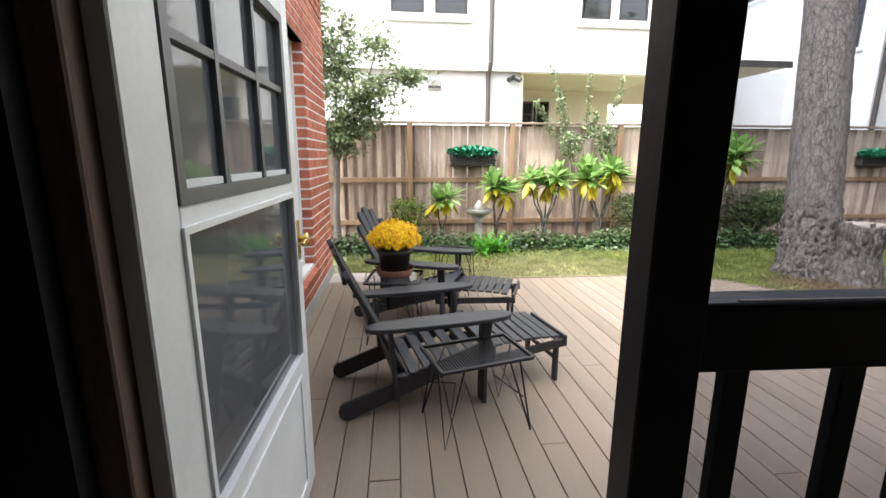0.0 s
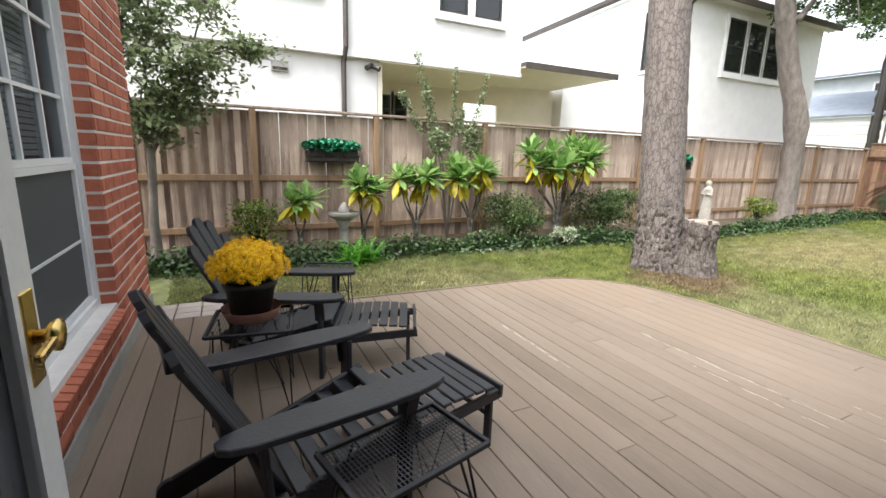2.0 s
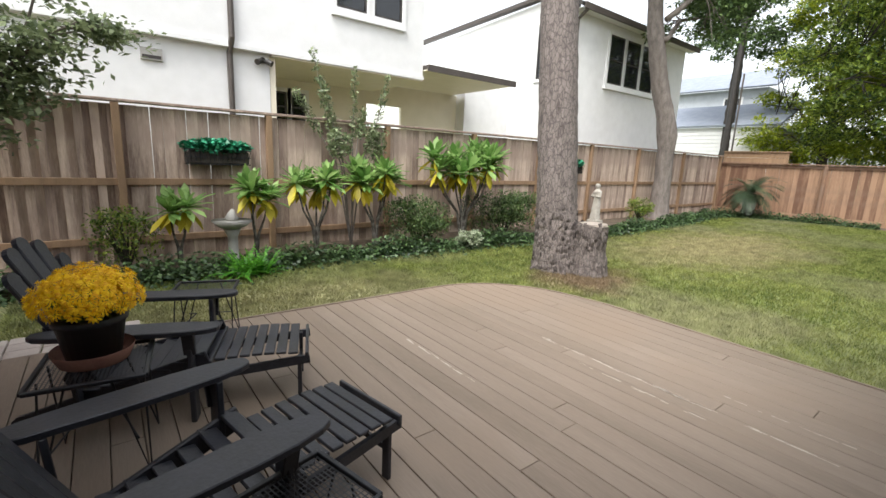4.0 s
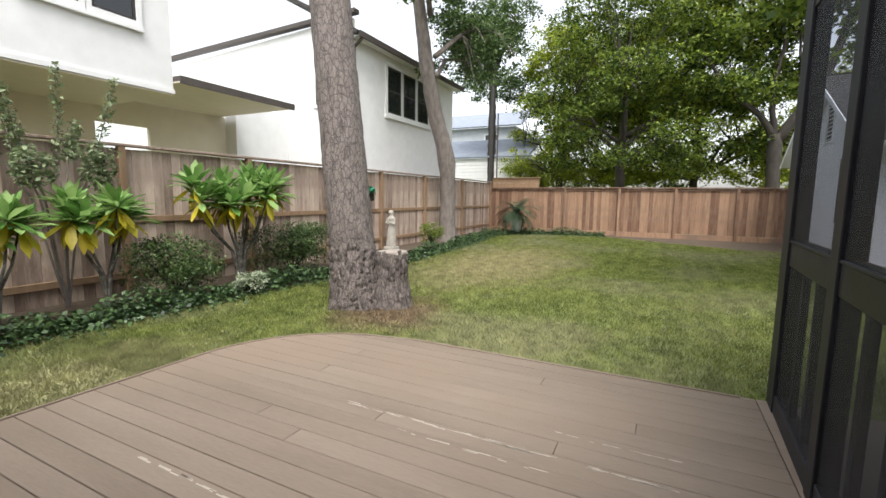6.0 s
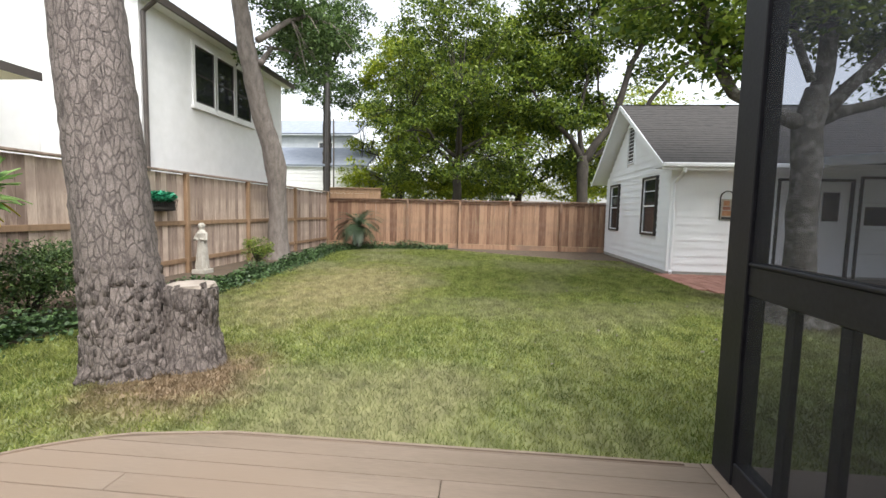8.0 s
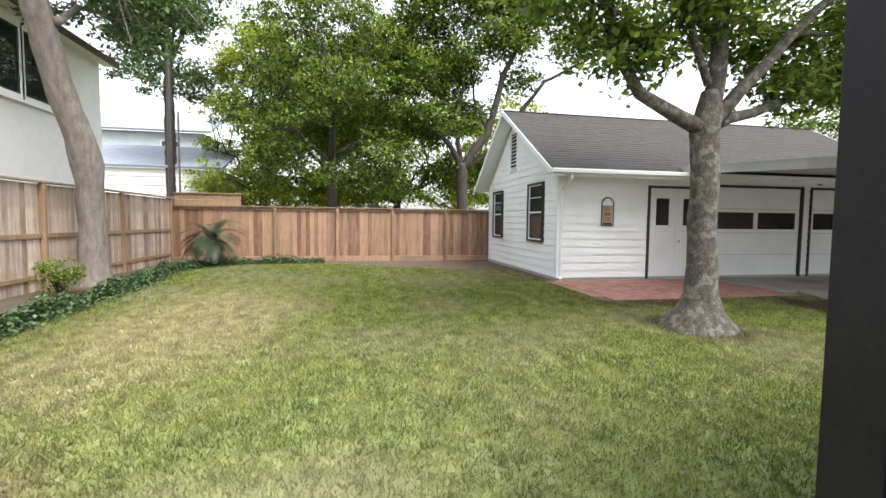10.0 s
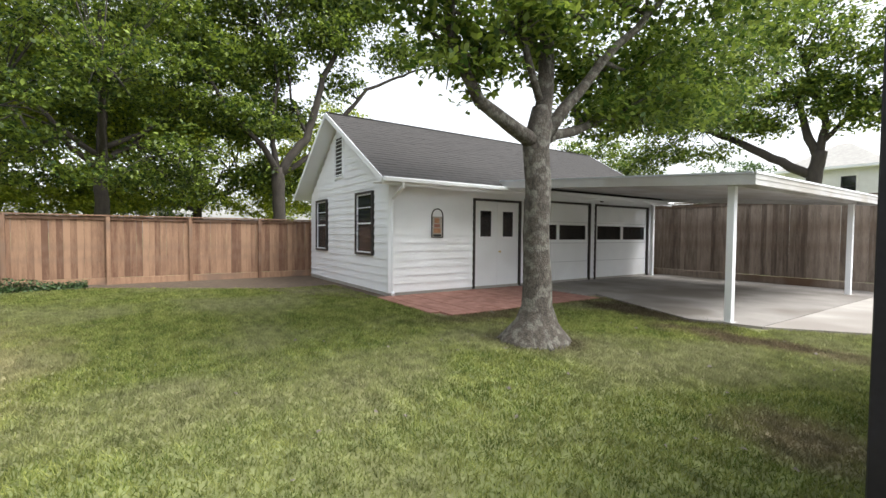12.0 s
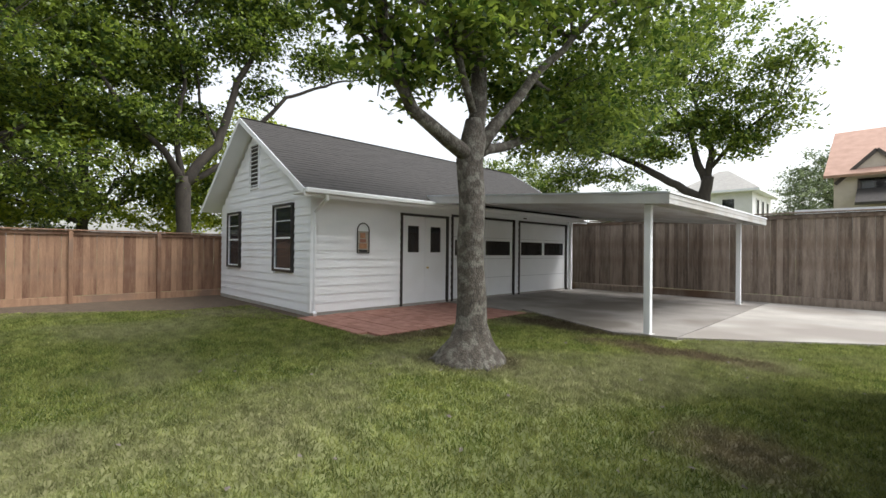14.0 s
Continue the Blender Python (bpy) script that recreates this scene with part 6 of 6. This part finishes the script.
    limb_tree("background_tree", "forked dark-limbed tree behind the back fence", (25, -1.2, 0),
              [(0, 0, 0, 0.30), (0, 0, 2.2, 0.25), (0, 0.05, 3.6, 0.27), (0, 0.1, 4.2, 0.24)],
              [[(0, 0, 3.9, 0.20), (0, -0.45, 4.7, 0.19), (0, -1.15, 5.6, 0.18), (0, -1.5, 6.8, 0.16), (0, -1.9, 8.4, 0.13), (0, -2.9, 10.5, 0.09), (0, -3.6, 12.5, 0.04)],
               [(0, 0.1, 4.0, 0.15), (-0.3, 0.7, 5.0, 0.12), (-0.6, 1.7, 5.7, 0.09), (-0.8, 3.0, 7.6, 0.05)],
               [(0, 0.1, 4.1, 0.13), (0.2, 0.3, 6.0, 0.10), (0.1, 0.0, 8.0, 0.07), (0, 0.5, 10.0, 0.03)],
               [(0, -1.2, 5.7, 0.09), (0.3, -0.6, 7.2, 0.06), (0.2, -0.4, 8.8, 0.03)],
               [(0.5, -0.2, 4.0, 0.13), (0.5, -2.4, 5.6, 0.12), (0.5, -3.1, 7.0, 0.11), (0.4, -4.2, 8.4, 0.08), (0.3, -6.8, 9.8, 0.05), (0.3, -8.5, 10.4, 0.02)]],
              "bark_dark", "leaf_back", [(0, 2.2, 10.6, 1.6, 1.5, 1.0, 2600), (0.6, -1.4, 12.4, 2.0, 1.8, 1.0, 2800), (0.6, 0.6, 7.6, 1.0, 1.0, 0.7, 900), (0, 1.5, 6.0, 1.6, 1.5, 1.0, 3230), (0, 2.6, 8.2, 1.8, 1.6, 1.2, 4080), (0.4, 0.2, 9.2, 1.8, 1.6, 1.2, 4080), (0, -2.2, 10.2, 1.8, 1.6, 1.1, 3740), (0, 0.4, 11.8, 2.2, 2.6, 1.2, 5440),
                                    (1.2, -0.5, 6.6, 1.2, 1.4, 1.0, 1530), (0, -3.6, 11.8, 1.8, 1.8, 1.0, 3230), (0.3, -5.8, 10.4, 1.4, 1.4, 0.8, 2040), (0.5, -3.0, 8.4, 1.0, 0.9, 0.8, 850), (1.5, 0.4, 3.9, 1.5, 1.8, 0.7, 2550), (1.5, -2.2, 4.4, 1.3, 1.3, 0.6, 1190), (0, -8.0, 10.9, 1.2, 1.2, 0.7, 1020)],
              0.20, 63, group="trees behind the fence", sides=10)
    limb_tree("background_tree", "spreading dark-limbed tree behind the carport and the side fence", (12.1, -19.5, 0),
              [(0, 0, 0, 0.34), (0, 0, 2.2, 0.28), (-0.05, 0, 4.2, 0.27), (-0.2, 0, 5.0, 0.24)],
              [[(-0.15, 0, 4.8, 0.16), (-0.35, 0, 6.0, 0.14), (-0.1, 0.2, 7.2, 0.10), (0.5, 0.3, 9.2, 0.05)],
               [(-0.1, 0, 4.8, 0.18), (0.3, 0.1, 6.0, 0.15), (0.6, 0.2, 7.4, 0.10), (1.6, 0.3, 9.0, 0.05)],
               [(0, 0, 4.0, 0.20), (1.1, 0.2, 4.7, 0.19), (2.4, 0.4, 5.6, 0.17), (3.9, 0.4, 6.5, 0.12), (5.6, 0.6, 7.2, 0.05)],
               [(-0.3, 0, 5.4, 0.10), (-1.4, 0.2, 6.6, 0.07), (-2.8, 0.4, 7.6, 0.03)]],
              "bark_dark", "leaf", [(-2.6, 0.3, 7.4, 1.4, 1.3, 1.1, 1800), (-1.2, 0.2, 9.0, 1.8, 1.6, 1.2, 2600), (1.0, 0.3, 9.8, 2.2, 1.8, 1.3, 3300), (-3.2, 0.3, 9.6, 1.3, 1.3, 1.0, 1400), (3.6, 0.4, 8.4, 2.2, 1.6, 1.1, 2800), (5.6, 0.6, 7.0, 1.6, 1.4, 0.9, 1800),
                                    (0, 0, 11.4, 3.0, 2.2, 1.1, 3200), (4.2, 0.4, 5.4, 1.6, 1.2, 0.5, 1100), (6.8, 0.6, 5.6, 1.6, 1.2, 0.9, 1400), (1.6, 0.3, 7.4, 1.2, 1.0, 0.5, 900), (-0.9, 0.6, 7.2, 1.0, 0.8, 0.6, 1300), (1.4, 0.6, 6.3, 1.0, 0.8, 0.5, 1100), (3.4, 0.6, 7.4, 1.4, 1.0, 0.7, 1600), (-1.6, 0.4, 6.3, 1.2, 0.9, 0.6, 1500), (0.2, 0.5, 7.8, 1.3, 1.0, 0.7, 1600), (2.6, 0.6, 6.6, 1.4, 0.9, 0.6, 1700), (-0.4, 0.6, 6.6, 0.6, 0.6, 0.4, 500)],
              0.19, 67, group="trees behind the fence", sides=10)
    big(21.5, -19.0, 6.6, 3.4, "leaf", 69, 2.6, 8000, "green tree behind the carport")
    big(27.0, -48.0, 8.5, 4.5, "leaf_dark", 70, 2.0, 4000, "far dark green tree beyond the side fence", 0.3)
    big(9.6, -47.0, 9.5, 4.6, "leaf_grey", 71, 3.0, 11000, "far grey-green tree beyond the side fence", 0.26, 3.4)
    big(27.6, 12.33, 13.0, 2.6, "leaf_dark", 72, 7.8, 9000, "tall dark green tree beyond the fence corner", 0.17)


# ---- neighbouring houses ----
def house_window(parent, along, fixed, out, u0, u1, z0, z1, trim="stucco", glassm="pane"):
    w = part("window", frame_bm(along, fixed, out, u0 - 0.09, u1 + 0.09, z0 - 0.09, z1 + 0.09, 0.09, 0.0, 0.05), M[trim], parent)
    part("sash", frame_bm(along, fixed, out, u0, u1, z0, z1, 0.045, 0.003, 0.03), M["blacktrim"], w)
    bm = put(B(), along, fixed, out, u0 + 0.045, u1 - 0.045, (z0 + z1) / 2 - 0.02, (z0 + z1) / 2 + 0.02, 0.006, 0.028)
    part("meeting_rail", bm, M["blacktrim"], w)
    part("pane", put(B(), along, fixed, out, u0 + 0.04, u1 - 0.04, z0 + 0.04, z1 - 0.04, 0.004, 0.012), M[glassm], w)


def neighbours():
    A = 11.2
    h = thing("white_house", 0, 0, 0, "white painted two-storey house beyond the fence with black windows", "house", kind="structure")
    part("upper_wall", box(B(), -9, 7.42, A, A + 2.35, 3.30, 9.6), M["stucco"], h)
    part("lower_wall", box(B(), -9, 4.05, A + 0.12, A + 2.5, 0, 3.299), M["stucco"], h)
    part("recess_wall", slab_with_holes(B(), "x", 13.6, -1, 4.17, 10.355, 0, 3.499, -0.1, 0, [(7.25, 8.35, 2.35, 2.95)]), M["cream"], h)
    part("recess_side", box(B(), 4.06, 4.16, A + 0.13, 13.59, 0, 3.265), M["cream"], h)
    part("soffit", box(B(), 4.06, 7.41, A + 0.005, 13.59, 3.27, 3.296), M["cream"], h)
    for a, b in ((1.30, 1.98), (2.20, 2.88), (5.32, 5.98), (6.15, 6.82)):
        house_window(h, "x", A, -1, a, b, 4.38, 6.0)
    for a, b in ((1.2, 2.98), (5.22, 6.92)):
        part("window_sill", box(B(), a, b, A - 0.08, A, 4.22, 4.28), M["stucco"], h)
    house_window(h, "x", 13.6, -1, 4.80, 5.10, 2.3, 2.98)
    house_window(h, "x", 13.6, -1, 5.20, 5.55, 2.3, 2.98)
    part("drip_band", box(B(), -9, 7.43, A - 0.03, A, 3.30, 3.38), M["stucco"], h)
    dsx = 3.38
    part("downspout", tube(B(), [(dsx, A - 0.07, 9.4), (dsx, A - 0.07, 3.45), (dsx - 0.02, A + 0.05, 3.2), (dsx - 0.02, A + 0.05, 0.1)], [0.05] * 4, 8), M["darkbrown"], h, "dark brown downspout")
    v = part("wall_vent", put(B(), "x", A + 0.12, -1, 2.05, 2.35, 2.92, 3.10, 0, 0.05), M["foundation"], h)
    part("louvre", put(B(), "x", A + 0.12, -1, 2.07, 2.33, 2.94, 2.99, 0.0505, 0.055), M["blacktrim"], v)
    s = thing("security_light", 3.92, A + 0.06, 3.17, "small dark twin-head security light on the white wall", "light")
    part("base", tube(B(), [(0, 0.05, 0.02), (0, 0, 0.02)], [0.05, 0.05], 10), M["blacktrim"], s)
    for k in (-1, 1):
        part("lamp_head", tube(B(), [(0.0, 0, 0.0), (k * 0.08, -0.06, -0.02), (k * 0.13, -0.1, -0.05)], [0.025, 0.05, 0.055], 10), M["blacktrim"], s)
    # flat canopy between the two houses
    part("canopy", box(B(), 7.43, 10.22, 11.02, 13.599, 3.50, 3.52), M["cream"], h)
    part("canopy_fascia", box(B(), 7.43, 10.25, 10.98, 11.015, 3.48, 3.62), M["darkbrown"], h)
    part("canopy_top", box(B(), 7.43, 10.25, 11.02, 13.599, 3.53, 3.62), M["darkbrown"], h)
    g = thing("white_wing", 0, 0, 0, "white painted upper wing with a dark roof edge and a triple window", "house", kind="structure")
    Y = 10.8
    part("wall", box(B(), 12.2, 18.75, Y, 19.0, 0, 5.85), M["stucco"], g)
    part("wall", box(B(), 10.36, 12.195, 13.2, 18.9, 0, 3.8), M["stucco"], g)
    bm = B()
    lo = [bm.verts.new((12.2, y, z)) for y, z in ((Y, 5.851), (Y, 6.29), (18.4, 5.851))]
    hi = [bm.verts.new((12.4, y, z)) for y, z in ((Y, 5.851), (Y, 6.29), (18.4, 5.851))]
    bm.faces.new(lo)
    bm.faces.new(hi)
    for k in range(3):
        bm.faces.new((lo[k], lo[(k + 1) % 3], hi[(k + 1) % 3], hi[k]))
    bmesh.ops.recalc_face_normals(bm, faces=bm.faces[:])
    part("parapet", bm, M["stucco"], g)
    part("roof_edge", beam(B(), (12.15, Y - 0.25, 6.37), (12.15, 19.2, 6.08), 0.22, 0.11), M["darkbrown"], g)
    part("roof", beam(B(), (15.5, Y - 0.35, 5.80), (15.5, 15.0, 8.2), 7.0, 0.10), M["shingle"], g)
    part("eave_board", box(B(), 12.1, 19.0, Y - 0.40, Y - 0.34, 5.70, 5.86), M["darkbrown"], g)
    part("eave_soffit", box(B(), 12.15, 19.0, Y - 0.34, Y - 0.003, 5.74, 5.76), M["stucco"], g)
    part("downspout", tube(B(), [(12.26, Y - 0.36, 5.72), (12.26, Y - 0.06, 5.5), (12.26, Y - 0.06, 0.1)], [0.05] * 3, 8), M["darkbrown"], g, "dark brown downspout")
    for k in range(3):
        house_window(g, "x", Y, -1, 13.95 + k * 0.93, 14.75 + k * 0.93, 4.05, 5.45)
    part("window_sill", box(B(), 13.82, 16.78, Y - 0.10, Y, 3.88, 3.95), M["stucco"], g)
    house_window(g, "y", 12.2, -1, 11.3, 12.05, 4.05, 5.6)
    # far grey house behind the corner
    f = thing("grey_house", 0, 0, 0, "grey lap-sided house with a blue-grey roof behind the back fence", "house", kind="structure")
    bm = B()
    for k in range(9):
        zz = 2.0 + k * 0.2
        box(bm, 27.5 - 0.02 * (k % 2), 27.6, 10.3, 22.0, zz, zz + 0.185)
    part("siding", bm, M["stucco"], f)
    part("wall", box(B(), 27.6, 33, 10.3, 22.0, 0, 3.8), M["greysiding"], f)
    part("trim", box(B(), 27.4, 27.5, 10.2, 10.35, 0, 3.85), M["white"], f)
    part("roof", beam(B(), (27.3, 16.1, 3.85), (31.0, 16.1, 5.3), 12.2, 0.1), M["blueroof"], f)
    part("upper_storey", box(B(), 36, 41, 13.5, 24, 0, 7.0), M["greysiding"], f)
    part("upper_roof", beam(B(), (35.5, 18.7, 7.0), (39.0, 18.7, 8.6), 11.5, 0.12), M["blueroof"], f)
    house_window(f, "y", 36, -1, 15.0, 16.0, 5.4, 6.4)
    u = thing("utility_pole", 25.5, 11.55, 0, "dark utility pole behind the corner of the fence", "pole")
    part("shaft", tube(B(), [(0, 0, 0), (0, 0, 9.0)], [0.15, 0.12], 12), M["blacktrim"], u)
    part("conduit", tube(B(), [(-0.1, -0.35, 0), (-0.1, -0.35, 6.0)], [0.04, 0.04], 8), M["darkbrown"], u)
    # cut boards stacked on the corner of the fence
    # beige houses past the side fence
    r = thing("beige_house", 0, 0, 0, "beige two-storey house with a tan-red roof beyond the side fence", "house", kind="structure")
    part("wall", box(B(), -4, 7.75, -31, -22.2, 0, 4.9), M["beige"], r)
    part("roof", beam(B(), (1.8, -21.7, 4.8), (1.8, -26.6, 7.6), 12.5, 0.12), M["redroof"], r)
    part("roof", beam(B(), (1.8, -31.5, 4.8), (1.8, -26.6, 7.6), 12.5, 0.12), M["redroof"], r)
    bm = B()
    lo = [bm.verts.new(p) for p in ((5.2, -22.15, 4.6), (7.6, -22.15, 4.6), (6.4, -22.15, 5.75))]
    hi = [bm.verts.new(p) for p in ((5.2, -24.4, 4.6), (7.6, -24.4, 4.6), (6.4, -24.4, 5.75))]
    bm.faces.new(lo)
    for i in range(3):
        bm.faces.new((lo[i], lo[(i + 1) % 3], hi[(i + 1) % 3], hi[i]))
    bmesh.ops.recalc_face_normals(bm, faces=bm.faces[:])
    part("dormer", bm, M["beige"], r)
    part("dormer_trim", beam(beam(B(), (5.1, -22.1, 4.5), (6.4, -22.1, 5.85), 0.08, 0.14), (7.7, -22.1, 4.5), (6.4, -22.1, 5.85), 0.08, 0.14), M["darkbrown"], r)
    house_window(r, "x", -22.2, 1, 6.1, 6.9, 3.75, 4.6, "darkbrown")
    part("porch_roof", beam(B(), (4.0, -20.6, 3.5), (4.0, -22.2, 4.2), 6.0, 0.12), M["shingle"], r)
    q = thing("cream_house", 0, 0, 0, "cream two-storey house with a grey hip roof far behind the side fence", "house", kind="structure")
    hx0, hx1, hy0, hy1 = 12.4, 16.9, -37.0, -31.0
    part("wall", box(B(), hx0, hx1, hy0, hy1, 0, 5.7), M["stucco"], q)
    bm = B()
    lo = [bm.verts.new(p) for p in ((hx0 - 0.45, hy0 - 0.45, 5.7), (hx1 + 0.45, hy0 - 0.45, 5.7), (hx1 + 0.45, hy1 + 0.45, 5.7), (hx0 - 0.45, hy1 + 0.45, 5.7))]
    hi = [bm.verts.new(p) for p in ((14.4, -34.2, 7.5), (15.0, -34.2, 7.5), (15.0, -33.8, 7.5), (14.4, -33.8, 7.5))]
    bm.faces.new(lo[::-1])
    bm.faces.new(hi)
    for k in range(4):
        bm.faces.new((lo[k], lo[(k + 1) % 4], hi[(k + 1) % 4], hi[k]))
    part("roof", bm, M["foundation"], q)
    part("fascia", box(B(), hx0 - 0.47, hx1 + 0.47, hy0 - 0.47, hy1 + 0.47, 5.55, 5.699), M["white"], q)
    for k in range(3):
        house_window(q, "y", hx0, -1, -36 + k * 1.6, -35.3 + k * 1.6, 3.9, 5.1)
    house_window(q, "x", hy1, 1, 13.4, 14.1, 3.9, 5.1)
    t = thing("shed_roof", 0, 0, 0, "small white tilted shed roof behind the carport and the side fence", "roof", kind="structure")
    part("slab", beam(B(), (12.6, -14.3, 2.62), (14.9, -14.3, 2.86), 1.4, 0.06), M["white"], t)
    part("support_wall", box(B(), 12.8, 14.7, -14.9, -13.7, 0, 2.60), M["foundation"], t)
    t = thing("shed_roof", 0, 0, 0, "pale flat shed roof just over the side fence", "roof", kind="structure")
    part("slab", box(B(), 4.0, 7.9, -14.6, -12.9, 2.62, 2.74), M["white"], t)
    part("support_wall", box(B(), 4.1, 7.8, -14.5, -13.0, 0, 2.62), M["foundation"], t)


# ---- assemble ----
ground()
porch()
garage()
carport()
neighbours()
trees()
yard_plants()
c1 = lounge_chair()
c1.matrix_world = pose(0.98, 3.92, 0.046, 0, 0, 11)
c2 = copy_thing(c1, pose(1.06, 5.56, 0.046, 0, 0, -21))
tagged(c1, "charcoal adirondack chair with footrest pulled out beside the open door")
tagged(c2, "charcoal adirondack chair with footrest pulled out beside the potted flowers")
t1 = mesh_table(1.735, 3.575, 0.046, 15, 0.52, 0.33, 0.42)
t2 = mesh_table(1.30, 4.86, 0.046, -8, 0.42, 0.42, 0.50)
t3 = mesh_table(1.95, 6.05, 0.046, -20, 0.42, 0.36, 0.46)
tagged(t2, "black wrought-iron mesh side table under the potted yellow flowers")
flower_pot(1.30, 4.90, 0.556)
brick_house()
deck()
pa = thing("patio", 0, 0, 0, "red brick patio in front of the garage side door", "paving", kind="structure")
for i in range(13):
    for j in range(22):
        x, y = 11.75 + i * 0.205, -0.72 - j * 0.205
        if x + 0.2 > GX - 0.02 or y - 0.2 < -5.1 or (x < 12.0 and j < 1):
            continue
        part("paving_tile", box(B(), x, x + 0.198, y - 0.198, y, -0.02, 0.036 + 0.002 * ((i * 3 + j * 5) % 3), 0.004), M["patio"], pa)
fence_run("weathered cedar fence with a cap board and two rails facing the yard", "fence", (-3.0, FENCE_Y), (FENCE_X, FENCE_Y), 2.10, (0, -1), [u + 3 for u in (-0.4, 1.6, 3.5, 5.6, 7.7, 9.8, 11.9, 14.3, 17.2, 20.2)], (0.30, 1.08), loose=(0.0, 4.6))
rb = thing("fence", 0, 0, 0, "fresh orange cedar boards above the corner of the fences", "fence", kind="structure")
for k in range(3):
    part("plank", box(B(), FENCE_X + 0.10, FENCE_X + 0.13, 7.55, 9.6, 1.70 + k * 0.19, 1.885 + k * 0.19, 0.004), M["post"], rb)
part("cap_board", box(B(), FENCE_X + 0.05, FENCE_X + 0.2, 7.5, 9.6, 2.27, 2.305, 0.004), M["post"], rb)
part("post", box(B(), FENCE_X + 0.131, FENCE_X + 0.22, 7.56, 7.65, 0, 2.269, 0.004), M["post"], rb)
fence_run("reddish cedar board fence at the back of the yard with a kick board", "fence_back", (FENCE_X, FENCE_Y), (FENCE_X, -4.0), 1.86, (-1, 0), [3.24, 5.28, 7.2, 9.1], (1.80,), kick=0.20)
fence_run("tall grey-brown board fence beside the driveway", "fence_grey", (-4.0, FENCE_R), (20.2, FENCE_R), 2.60, (0, 1), [], (2.5,), kick=0.26, width=0.145)
grass()
for o in bpy.data.objects:
    if o.type == "MESH" and o.data.materials and o.data.materials[0] == M["blind_pane"]:
        o.visible_shadow = False
